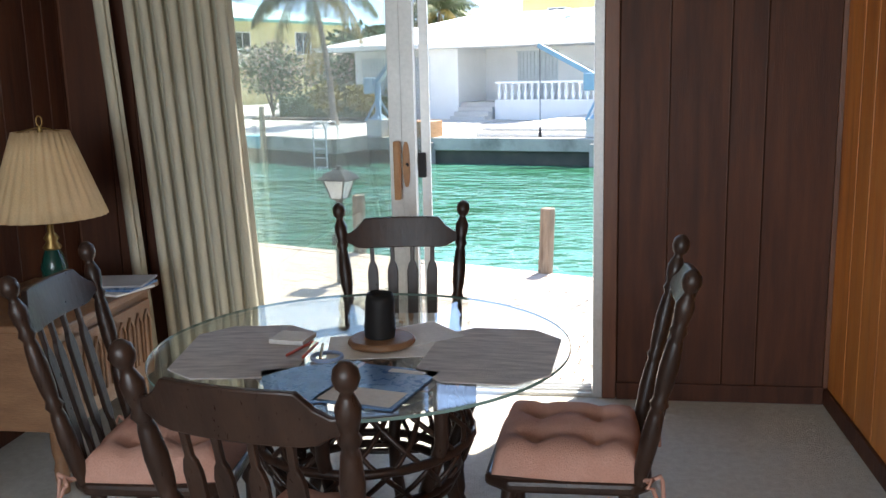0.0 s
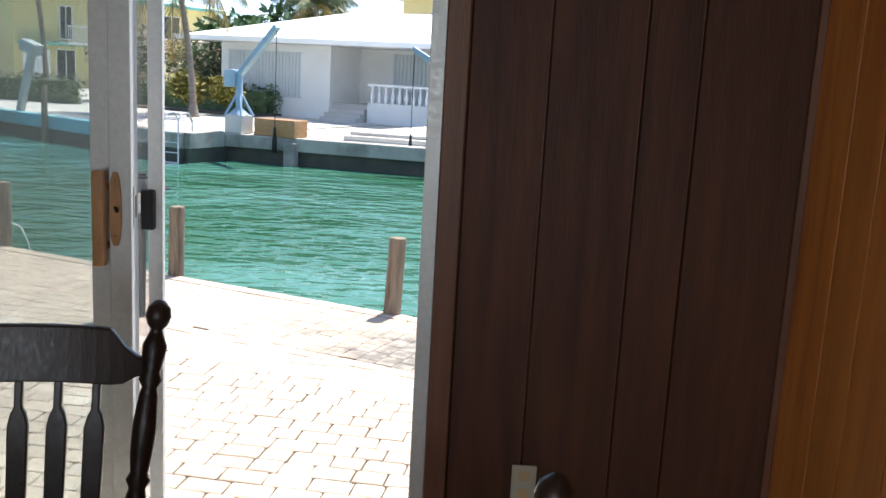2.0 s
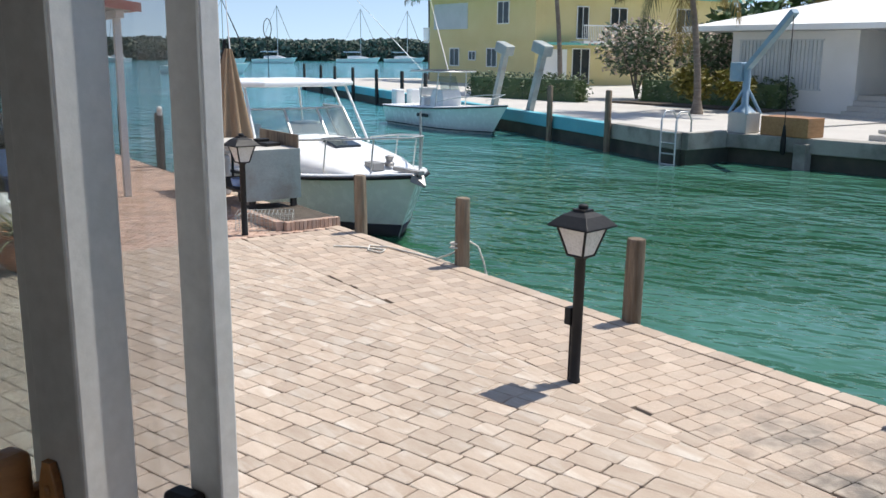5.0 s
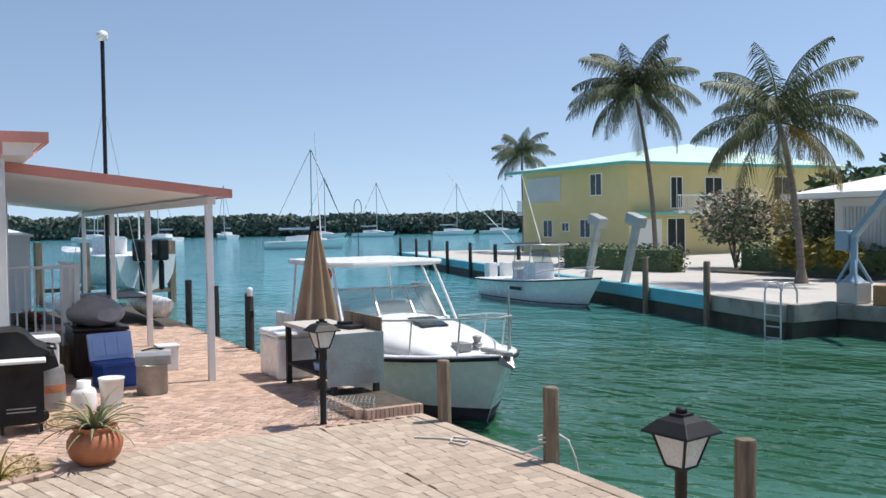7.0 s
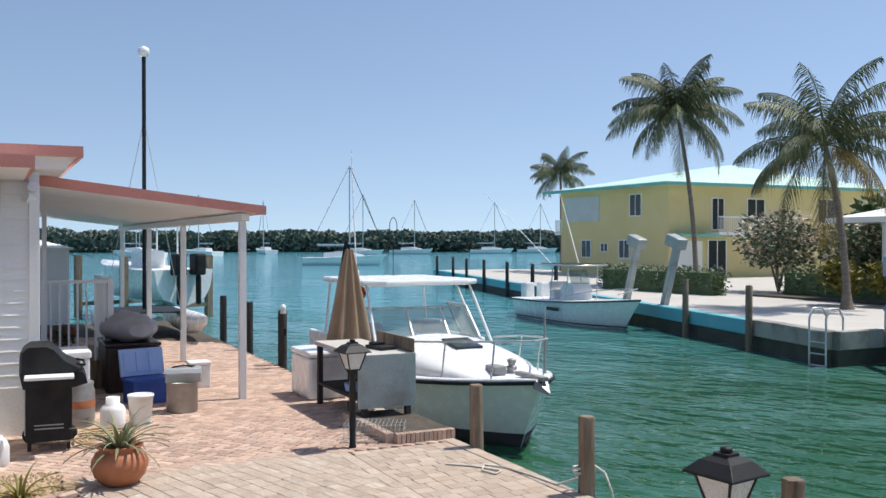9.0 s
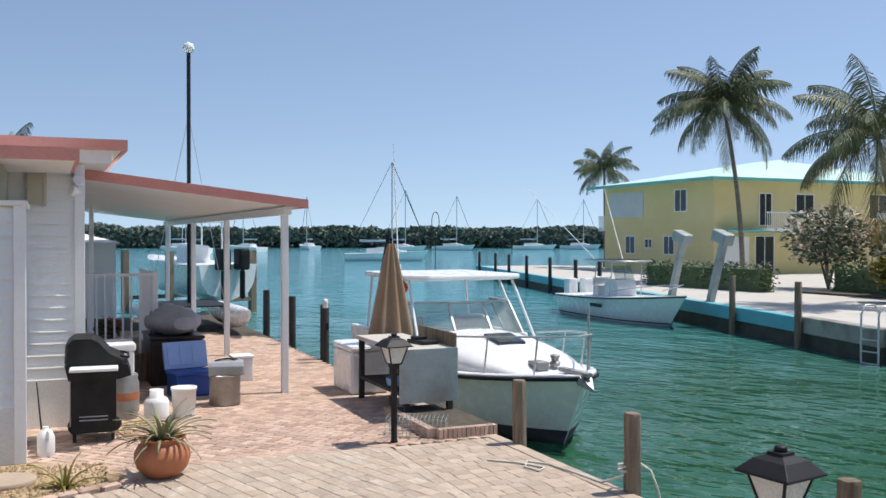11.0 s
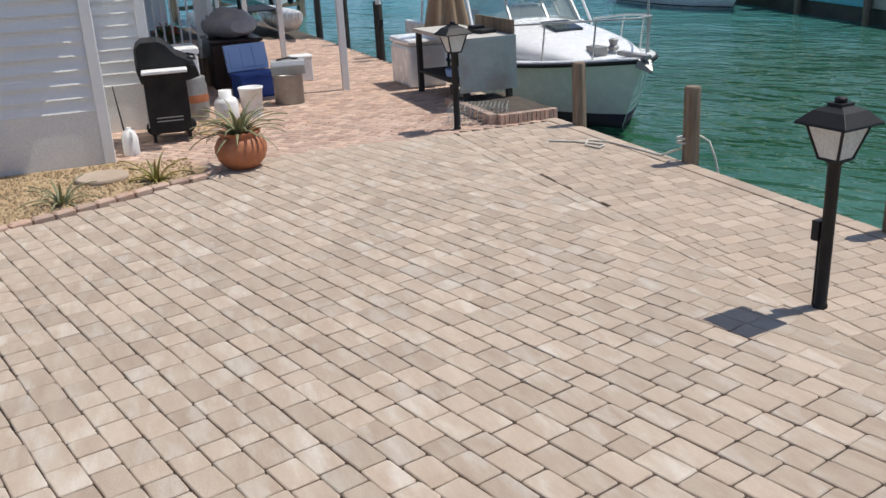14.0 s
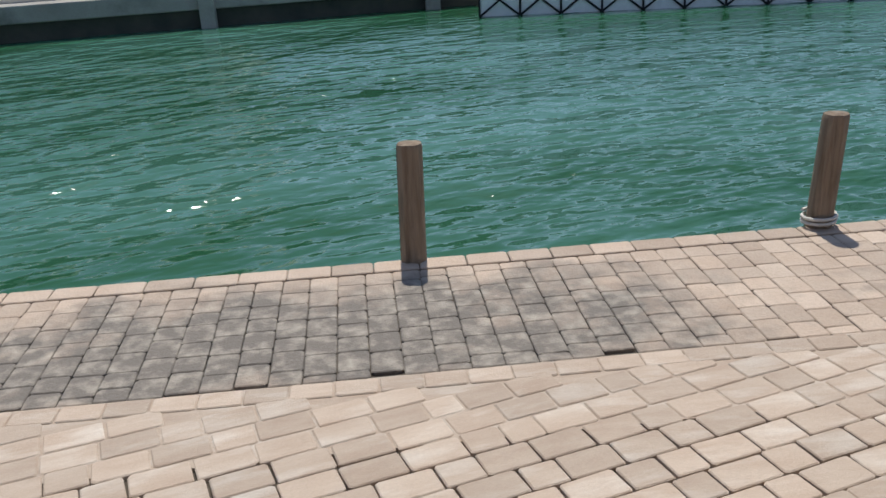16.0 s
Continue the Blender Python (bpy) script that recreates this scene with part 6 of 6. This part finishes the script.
part(gr, "side_shelf", Mesh().box(0.365, -0.24, 0.83, 0.6, 0.22, 0.87), M_BLACK, 0.01)
part(gr, "vent_slot", Mesh().box(-0.276, -0.15, 0.26, -0.271, 0.15, 0.272).box(-0.276, -0.15, 0.3, -0.271, 0.15, 0.312), M_ZINC)
for x in (-0.24, 0.24):
    for y in (-0.2, 0.2):
        part(gr, "leg", Mesh().box(x - 0.02, y - 0.02, 0.02, x + 0.02, y + 0.02, 0.13), M_BLACK)
for y in (-0.2, 0.2):
    part(gr, "wheel", Mesh().lathe([(0.03, -0.025), (0.09, -0.025), (0.1, 0), (0.09, 0.025), (0.03, 0.025)], 16, pose(0.3, y, 0.1, 0, 90, 0)), M_BLACK)

pot = thing("planter_pot", Q(-7.22, -3.87, PAT), "round terracotta pot with a spiky succulent", "planter")
part(pot, "pot", Mesh().lathe([(0.13, 0), (0.17, 0.02), (0.235, 0.09), (0.265, 0.18), (0.262, 0.24), (0.225, 0.31), (0.195, 0.33), (0.19, 0.345), (0.215, 0.365), (0.222, 0.38), (0.195, 0.38), (0.18, 0.35), (0.001, 0.34)], 36), M_TERRA)


def spiky(parent, z, L, count, mat_, seed):
    r = random.Random(seed)
    for k in range(count):
        a, e = k * 2.4 + r.uniform(-0.2, 0.2), 1.35 - 1.15 * k / count + r.uniform(-0.1, 0.1)
        out, side = Vector((math.cos(a), math.sin(a), 0)), Vector((-math.sin(a), math.cos(a), 0))
        p, rr, ln = Vector((0, 0, z)) + out * 0.04, [], L * r.uniform(0.75, 1.1)
        for i in range(7):
            w = 0.021 * L / 0.5 * (1 - (i / 6) ** 1.6) + 0.002
            rr.append([tuple(p - side * w), tuple(p + Vector((0, 0, -0.008))), tuple(p + side * w), tuple(p + Vector((0, 0, 0.004)))])
            p = p + (out * math.cos(e) + Vector((0, 0, math.sin(e)))) * ln / 6
            e -= 0.2
        part(parent, "leaf", Mesh().loft(rr, None, False), mat_)


spiky(pot, 0.34, 0.5, 40, M_SUCCULENT, 2)
for x, y, s in ((-7.12, -4.75, 5), (-6.7, -5.62, 6), (-6.3, -6.9, 7)):
    pl = thing("bromeliad", Q(x, y, PAT + 0.0), "small yellow-green spiky plant in gravel", "plant", "plants in the gravel bed")
    spiky(pl, 0.0, 0.36, 18, M_GOLD if s == 5 else M_SUCCULENT, s)
single("gas_cylinder", Mesh().lathe([(0.12, 0), (0.15, 0.03), (0.155, 0.08), (0.155, 0.24), (0.13, 0.29), (0.085, 0.315), (0.085, 0.4), (0.078, 0.4), (0.078, 0.32), (0.001, 0.32)], 24), M_WHITE, "white gas cylinder with collar", "gas cylinder", Q(-10.0, -3.62, PAT))
bk = single("bucket", Mesh().lathe([(0.13, 0), (0.155, 0.36), (0.165, 0.36), (0.165, 0.39), (0.15, 0.39), (0.125, 0.02), (0.001, 0.02)], 28), M_WHITE, "empty white plastic bucket standing outdoors", "bucket", Q(-10.12, -3.27, PAT))
kg = thing("steel_keg", Q(-10.4, -4.0, PAT), "steel keg with a rust-coloured band", "keg")
part(kg, "body", Mesh().lathe([(0.19, 0), (0.2, 0.03), (0.19, 0.05), (0.21, 0.1), (0.21, 0.14), (0.21, 0.44), (0.19, 0.5), (0.2, 0.54), (0.19, 0.56)], 28), M_DULL)
part(kg, "band", Mesh().lathe([(0.212, 0.24), (0.215, 0.27), (0.212, 0.34)], 28, None, True, False), M_TERRA)
single("freezer_chest", Mesh().box(-0.35, -0.35, 0, 0.35, 0.35, 0.78).box(-0.37, -0.37, 0.785, 0.37, 0.37, 0.88), M_WHITE, "white chest freezer beside the steps", "freezer", Q(-11.3, -4.15, PAT), bevel=0.02)
cl = thing("cooler", Q(-11.8, -2.92, PAT, 104), "blue picnic cooler with its pale lid open", "cooler")
part(cl, "body", Mesh().box(-0.31, -0.2, 0, 0.31, 0.2, 0.34).box(-0.33, -0.22, 0.3, 0.33, 0.22, 0.36), M_BLUE, 0.02)
tilt = pose(0, 0.22, 0.365, -14, 0, 0)
lid = Mesh().box(-0.33, -0.02, 0, 0.33, 0.03, 0.4, tilt)
for x in (-0.28, -0.09, 0.1):
    lid.box(x, -0.032, 0.05, x + 0.17, -0.021, 0.35, tilt)
part(cl, "lid", lid, M_LTBLUE, 0.012, label="pale blue open lid")
single("steel_pot", Mesh().lathe([(0.2, 0), (0.21, 0.01), (0.21, 0.4), (0.22, 0.41), (0.2, 0.41), (0.2, 0.02), (0.001, 0.02)], 28), M_DULL, "large dull steel cooking pot", "pot", Q(-10.85, -2.62, PAT))
rt = thing("table_grill", Q(-10.85, -2.6, PAT + 0.413, 80), "small steel tabletop grill resting on the cooking pot", "grill")
part(rt, "box", Mesh().loft([[(x, -w, 0), (x, w, 0), (x, w * 1.1, 0.12), (x, -w * 1.1, 0.12)] for x, w in ((-0.24, 0.13), (-0.22, 0.15), (0.22, 0.15), (0.24, 0.13))], None, False), M_ZINC, 0.006)
part(rt, "lid", Mesh().loft([[(x, -0.165, 0.122), (x, 0.165, 0.122), (x, 0.13, 0.19), (x, -0.13, 0.19)] for x in (-0.23, 0.23)], None, False), M_STEEL, 0.01)
part(rt, "grate", Mesh().tube([(-0.15, -0.05, 0.2), (0.0, 0.04, 0.215), (0.12, -0.03, 0.2)], 0.012, 6).tube([(-0.1, 0.05, 0.2), (0.05, -0.04, 0.22), (0.15, 0.05, 0.2)], 0.01, 6), M_BLACK)
single("storage_bin", Mesh().box(-0.16, -0.16, 0, 0.16, 0.16, 0.36).box(-0.18, -0.18, 0.365, 0.18, 0.18, 0.41), M_WHITE, "white lidded bait bin", "bin", Q(-12.95, -1.98, PAT), bevel=0.015)
single("storage_box", Mesh().box(-0.6, -0.4, 0, 0.6, 0.4, 0.7).box(-0.62, -0.42, 0.705, 0.62, 0.42, 0.76), M_DARKWOOD, "dark storage box under a grey cover", "storage box", Q(-13.4, -3.0, PAT), bevel=0.02)
bg = []
for k in range(17):
    u = k / 16
    w = math.sin(math.pi * (0.08 + 0.84 * u)) ** 0.6
    bg.append([(-0.65 + 1.3 * u, 0.42 * w * math.cos(a) * (1 + 0.12 * noise.noise((u * 4, a, 1))), max(0.0, 0.2 + 0.24 * w * math.sin(a) * (1 + 0.4 * noise.noise((u * 6, math.cos(a) * 2, 7)) + 0.15 * noise.noise((u * 17, math.cos(a) * 6, 3))))) for a in [2 * math.pi * i / 28 for i in range(28)]])
single("folded_cover", Mesh().loft(bg, None, True), M_GREYCLOTH, "bundled grey canvas cover on the storage box", "cover", Q(-13.4, -3.0, PAT + 0.76, 10))
for x, y in ((-7.85, -7.05), (-7.95, -6.55)):
    single("clay_jar", Mesh().lathe([(0.09, 0), (0.125, 0.08), (0.13, 0.2), (0.1, 0.29), (0.06, 0.33), (0.06, 0.37), (0.075, 0.39), (0.06, 0.39), (0.05, 0.34)], 20), M_SHADE, "tan clay jar standing in the gravel", "jar", Q(x, y, PAT), "clay jars by the wall")
jg = thing("jug", Q(-8.55, -4.9, PAT, 20), "white plastic gallon jug", "jug")
part(jg, "body", Mesh().loft([[(w * cx, w * cy, z) for cx, cy in ((-1, -.7), (-.7, -1), (.7, -1), (1, -.7), (1, .7), (.7, 1), (-.7, 1), (-1, .7))] for w, z in ((0.07, 0), (0.075, 0.02), (0.075, 0.2), (0.05, 0.27), (0.025, 0.29), (0.025, 0.31))], None, True), M_WHITE)
part(jg, "handle", Mesh().tube([(0.05, 0, 0.27), (0.09, 0, 0.26), (0.085, 0, 0.18)], 0.012, 8), M_WHITE)
rod = thing("fishing_rod", Q(-8.75, -4.97, PAT), "short black fishing rod leaning on the wall", "fishing rod")
part(rod, "rod", Mesh().tube([(0.1, 0.05, 0.0), (-0.02, -0.02, 0.75)], 0.012, 6, r1=0.006), M_BLACK)
part(rod, "reel", Mesh().lathe([(0.03, -0.03), (0.04, -0.02), (0.03, 0), (0.04, 0.02), (0.03, 0.03)], 12, pose(0.08, 0.08, 0.25, 90, 0, 0)), M_BRASS)
ho = Mesh().tube([(0.5 * math.cos(a) * (0.4 + 0.03 * a), 0.35 * math.sin(a) * (0.4 + 0.03 * a), 0.015 + 0.002 * a) for a in [i * 0.4 for i in range(60)]], 0.012, 6)
single("garden_hose", ho, M_SHADE, "tan garden hose coiled on the paving", "hose", Q(-9.3, -3.8, PAT))

# fish-cleaning table, brick platform, umbrella
ft = thing("cleaning_table", Q(-9.7, -0.42, PAT), "fish-cleaning table with grey metal end sheet", "table")
part(ft, "top", Mesh().box(-0.95, -0.36, 0.84, 0.95, 0.36, 0.9), M_PALECONC, 0.01)
part(ft, "splash_back", Mesh().box(-0.3, 0.34, 0.9, 0.95, 0.37, 1.08), M_PILE, 0.005)
part(ft, "end_sheet", Mesh().box(0.952, -0.42, 0.22, 0.965, 0.38, 0.9), M_ZINC, 0.003, label="dull grey metal sheet")
part(ft, "shelf", Mesh().box(-0.9, -0.33, 0.28, 0.9, 0.33, 0.32), M_PILEDARK)
for x in (-0.88, 0.88):
    for y in (-0.3, 0.3):
        part(ft, "leg", Mesh().box(x - 0.035, y - 0.035, 0, x + 0.035, y + 0.035, 0.84), M_PILEDARK)
part(ft, "back_board", Mesh().box(-0.94, 0.3, 0.32, 0.94, 0.33, 0.84), M_PILEDARK)
single("tackle_tray", Mesh().box(-0.2, -0.12, 0, 0.2, 0.12, 0.05).box(-0.16, -0.09, 0.05, -0.02, 0.09, 0.09), M_BLACK, "dark tackle tray on the cleaning table", "tray", Q(-9.3, -0.3, PAT + 0.902, 12), bevel=0.01)
single("basin", Mesh().lathe([(0.1, 0), (0.14, 0.1), (0.15, 0.1), (0.13, 0.0)], 16), M_LTBLUE, "blue plastic basin on the shelf", "basin", Q(-9.6, -0.55, PAT + 0.322))
wb = single("dock_box", Mesh().box(-0.45, -0.3, 0, 0.45, 0.3, 0.62).box(-0.47, -0.32, 0.625, 0.47, 0.32, 0.72), M_GEL, "white fibreglass dock box on the quay", "dock box", Q(-11.3, -0.5, PAT), bevel=0.05)
um = thing("umbrella", Q(-11.05, -0.1, PAT), "closed tan patio umbrella", "umbrella")
part(um, "prop", Mesh().tube([(-0.05, -0.32, 0.75), (-0.02, -0.03, 2.36)], 0.03, 8), M_BLACK, label="dark leaning arm")
part(um, "pole", Mesh().tube([(0, 0, 0), (0, 0, 2.3)], 0.022, 8), M_BLACK)
n, v = 64, []
prof = [(0.05, 2.22), (0.1, 2.0), (0.17, 1.6), (0.24, 1.2), (0.3, 0.85)]
for r0, z in prof:
    v += [((r0 * (1 + 0.22 * math.cos(8 * 2 * math.pi * i / n))) * math.cos(2 * math.pi * i / n), (r0 * (1 + 0.22 * math.cos(8 * 2 * math.pi * i / n))) * math.sin(2 * math.pi * i / n), z) for i in range(n)]
part(um, "canopy", Mesh().add(v, [(k * n + i, k * n + (i + 1) % n, (k + 1) * n + (i + 1) % n, (k + 1) * n + i) for k in range(4) for i in range(n)], None, True), M_TAN)
cg = Mesh()
for k in range(15):
    x = -0.35 + 0.05 * k
    cg.tube([(x, -0.2, 0.004), (x, -0.2, 0.2), (x, 0.2, 0.2), (x, 0.2, 0.004)], 0.0035, 4)
for z in (0.004, 0.05, 0.1, 0.15, 0.2):
    cg.tube([(-0.35, -0.2, z), (0.35, -0.2, z), (0.35, 0.2, z), (-0.35, 0.2, z), (-0.35, -0.2, z)], 0.0035, 4)
single("wire_trap", cg, M_ZINC, "rectangular wire crab trap on the paving", "trap", Q(-8.0, -0.9, PAT, 62))

# catamaran ashore, its mast, the lifted boat beyond
ct = thing("beach_catamaran", Q(-21.5, -1.5, PAT), "small beach catamaran with a tall black mast", "catamaran")
for y in (-1.0, 0.9):
    part(ct, "hull", Mesh().loft([[(x, y + w * math.cos(a), 0.35 + lift + 0.3 * h * math.sin(a)) for a in [2 * math.pi * i / 10 for i in range(10)]] for x, w, h, lift in ((-3, 0.08, 0.4, 0.02), (-1.5, 0.2, 0.9, 0), (0.5, 0.22, 1.0, 0), (1.8, 0.15, 0.8, 0.08), (2.5, 0.04, 0.35, 0.2))], None, True), M_GEL)
part(ct, "trampoline", Mesh().box(-1.6, -0.9, 0.6, 0.6, 0.8, 0.63), M_BLACK)
part(ct, "mast", Mesh().tube([(-0.6, 0, 0.62), (-0.6, 0, 7.0)], 0.05, 8), M_BLACK)
part(ct, "mast_float", Mesh().lathe([(0.001, 6.98), (0.12, 7.02), (0.15, 7.12), (0.12, 7.22), (0.001, 7.27)], 12, pose(-0.6, 0, 0)), M_WHITE, label="white ball float on the mast head")
part(ct, "shrouds", Mesh().tube([(-0.6, 0, 5.4), (-0.6, -1.0, 0.6)], 0.01, 4).tube([(-0.6, 0, 5.4), (-0.6, 0.9, 0.6)], 0.01, 4), M_STEEL)
lb = thing("lifted_boat", Q(-33, 1.5, -0.3, 200), "white motorboat with outboards on a lift", "boat")
part(lb, "hull", Mesh().loft(hull(6.5, 2.4, 0.9, 0.3), None, True), M_GEL)
part(lb, "console", Mesh().prism([(2.2, -0.5), (3.3, -0.45), (3.3, 0.45), (2.2, 0.5)], 0.85, 1.6), M_GEL, 0.1)
part(lb, "t_top", Mesh().prism([(1.4, -0.9), (3.6, -0.8), (3.6, 0.8), (1.4, 0.9)], 2.5, 2.6), M_GEL, 0.03)
for x in (1.7, 3.3):
    for y in (-0.7, 0.7):
        part(lb, "t_top_post", Mesh().tube([(x, y, 0.85), (x, y, 2.51)], 0.035, 6), M_GEL)
for y in (-0.4, 0.4):
    part(lb, "outboard", Mesh().box(-0.55, y - 0.22, 0.7, 0, y + 0.22, 1.5).box(-0.45, y - 0.08, -0.4, -0.2, y + 0.08, 0.7), M_BLACK, 0.08)
for x in (1.2, 5.0):
    part(lb, "lift_beam", Mesh().box(x - 0.1, -1.8, -0.6, x + 0.1, 1.8, -0.45).box(x - 0.12, -1.9, -2.2, x + 0.12, -1.66, 1.4).box(x - 0.12, 1.66, -2.2, x + 0.12, 1.9, 1.4), M_PILE)
single("shed", ridge_roof(Mesh().box(-1.6, -1.2, 0, 1.6, 1.2, 2.1), -1.7, -1.3, 1.7, 1.3, 2.1, 2.5, 1.2, 0.06), M_WHITE, "small white shed beyond the carport", "shed", Q(-27.5, -4.2, PAT))

# ---- gravel bed ----
BED_EDGE = ((-9.0, -5.15), (-8.2, -5.35), (-7.0, -5.7), (-6.05, -6.1), (-5.44, -6.42), (-4.8, -6.81), (-4.3, -7.02), (-4.0, -7.3))


def bed_edge(y):
    for (ya, xa), (yb, xb) in zip(BED_EDGE, BED_EDGE[1:]):
        if y <= yb:
            return xa + (xb - xa) * (max(y, ya) - ya) / (yb - ya)
    return BED_EDGE[-1][1]


bed = [(-8.26, -9), (-8.26, -5.08), (-8.1, -4.5), (-7.4, -4.2)] + [(x, y) for y, x in reversed(BED_EDGE[:-1])]
gb = structure("gravel_bed", Mesh().prism(bed, PAT - 0.021, PAT - 0.002), M_GRAVEL, "tan pebble bed along the neighbour's wall", "gravel bed", QUAY)
gp, r = Mesh(), random.Random(9)
for k in range(5200):
    x, y = r.uniform(-8.2, -5.4), r.uniform(-8.4, -4.35)
    if x > bed_edge(y) - 0.08 or (y > -5.0 and x < -8.0):
        continue
    s = r.uniform(0.012, 0.028)
    gp.add([(x - s, y, PAT), (x, y - s, PAT), (x + s, y, PAT), (x, y + s, PAT), (x + r.uniform(-.3, .3) * s, y + r.uniform(-.3, .3) * s, PAT + s * 0.9)], [(0, 1, 4), (1, 2, 4), (2, 3, 4), (3, 0, 4)], tone=r.random())
tagged(part(gb, "pebbles", gp, M_GRAVEL), kind="stuff")
for x, y in ((-7.5, -5.25), (-7.3, -6.6)):
    single("stepping_stone", Mesh().lathe([(0.26, 0), (0.27, 0.03), (0.25, 0.045)], 18), M_DOCKPAVER, "round pale stepping stone in the gravel", "stepping stone", Q(x, y, PAT - 0.001), "stepping stones")
y = -8.6
while y < -4.1:
    slope = (bed_edge(y + 0.1) - bed_edge(y)) / 0.1
    part(gb, "edging_block", Mesh().paver(-0.05, -0.095, 0.05, 0.095, PAT + 0.035, pose(bed_edge(y), y, 0, 0, 0, -math.degrees(math.atan(slope))), 0.0, 0.02, 0.065, 0.03), M_REDPAVER)
    y += 0.2 * math.cos(math.atan(slope))

# ---- paving, piece by piece ----
r = random.Random(31)
top_of = lambda: PAT + r.uniform(-0.0015, 0.0015)
ROW = pose(0, 0, 0, 0, 0, 16.2)
shared = {}
rest = Mesh()


def lay(parent, name, m, mat_, w, h, tone, single_piece, store):
    if single_piece:
        key = (round(w, 3), round(h, 3), mat_.name, r.randrange(4))
        if key not in shared:
            shared[key] = Mesh().paver(-w / 2, -h / 2, w / 2, h / 2, 0).data("paver", mat_)
        ob = new(name, shared[key])
        ob.matrix_basis, ob.parent = m, parent
    else:
        store.paver(-w / 2, -h / 2, w / 2, h / 2, 0, m, tone)


count = 0
rh, gap = 0.154, 0.004
row0 = -14.0
while row0 < 6:
    u = -14 + r.uniform(0, 0.2)
    while u < 12:
        w = round(r.choice((0.17, 0.24, 0.24)) + r.choice((-0.01, 0, 0, 0.01)), 2)
        c = ROW @ Vector((u + w / 2, row0 + rh / 2, 0))
        u += w
        x, y = c.x, c.y
        wy = (QUAY @ c).y
        if not (-7.55 < x < 8 and -10 < y < -1.56) or wy < 4.7:
            continue
        if x < bed_edge(y) + 0.06 and y < -4.1:
            continue
        wx = (QUAY @ c).x
        near = -1.9 < wx < 1.5 and 6.2 < wy < 8.0 and count < 300
        count += near
        lay(terrace, "paver", ROW @ pose(u - w / 2, row0 + rh / 2 + r.uniform(-0.003, 0.003), top_of(), r.uniform(-.3, .3), r.uniform(-.3, .3), r.uniform(-1.2, 1.2)), M_PAVER, w - gap - r.choice((0.0, 0.003, 0.005)), rh - gap, r.random(), near, rest)
    row0 += rh
tagged(part(terrace, "sand_pavers", rest, M_PAVER), kind="stuff")
# quay strip: coping, staggered columns, soldier course
strip, edge_row = Mesh(), Mesh()
x = -13.5
while x < 8:
    w = r.uniform(0.24, 0.28)
    strip.paver(x, -0.2, x + w - gap, -0.045, PAT + 0.004, None, r.random(), deep=0.07)
    x += w
x = -7.5
while x < 8:
    edge_row.paver(x, -1.56, x + 0.2 - gap, -1.43, PAT + 0.002, None, r.random())
    x += 0.2
x = -7.5
k = 0
while x < 8:
    y = -0.21
    k += 1
    first = r.uniform(0.08, 0.2)
    while y > -1.41:
        h = first if y > -0.22 else r.choice((0.15, 0.2, 0.2))
        h = min(h, y + 1.425)
        if h < 0.05:
            break
        strip.paver(x, y - h + 0.002, x + 0.155 - 0.002, y, top_of(), None, r.random())
        y -= h
    x += 0.155
tagged(part(terrace, "edge_pavers", edge_row, M_PAVER), kind="stuff")
part(terrace, "cut_pavers", Mesh().box(-7.7, -2.0, PAT - 0.02, 8, -1.42, PAT - 0.006).box(-7.85, -4.3, PAT - 0.02, -7.3, -2.0, PAT - 0.006), M_PAVER)
tagged(part(terrace, "quay_pavers", strip, M_DOCKPAVER), kind="stuff")
# red herringbone beyond, brick platform
red = Mesh()
for i in range(-70, 110):
    for j in range(-95, 60):
        kind = (i - j) % 4
        if kind not in (0, 3):
            continue
        s = 0.105
        if kind == 0:
            a = (i * s, j * s, (i + 2) * s, (j + 1) * s)
        else:
            a = (i * s, j * s, (i + 1) * s, (j + 2) * s)
        c = Vector(((a[0] + a[2]) / 2, (a[1] + a[3]) / 2, 0))
        c = pose(-13, -3, 0, 0, 0, 45) @ c
        if not (-22 < c.x < -7.6 and -6 < c.y < -0.17) or (c.x > -8.25 and c.y < -4.9):
            continue
        wide = 0.013 if c.x > -9.6 else 0.007
        red.paver(a[0], a[1], a[2] - wide, a[3] - wide, top_of(), pose(-13, -3, 0, 0, 0, 45), r.random(), 0.008)
tagged(part(terrace, "red_pavers", red, M_REDPAVER), kind="stuff")
bp = thing("brick_platform", QUAY, "low red brick platform under the cleaning table", "platform")
part(bp, "fill", Mesh().box(-9.2, -0.78, PAT - 0.01, -7.72, -0.03, PAT + 0.1), M_JOINT)
for k in range(13):
    part(bp, "brick", Mesh().box(-7.72, -0.78 + 0.058 * k, PAT, -7.62, -0.78 + 0.058 * k + 0.05, PAT + 0.115), M_REDPAVER, 0.004)
for k in range(14):
    part(bp, "brick", Mesh().box(-9.2 + 0.106 * k, -0.88, PAT, -9.2 + 0.106 * k + 0.1, -0.78, PAT + 0.115), M_REDPAVER, 0.004)
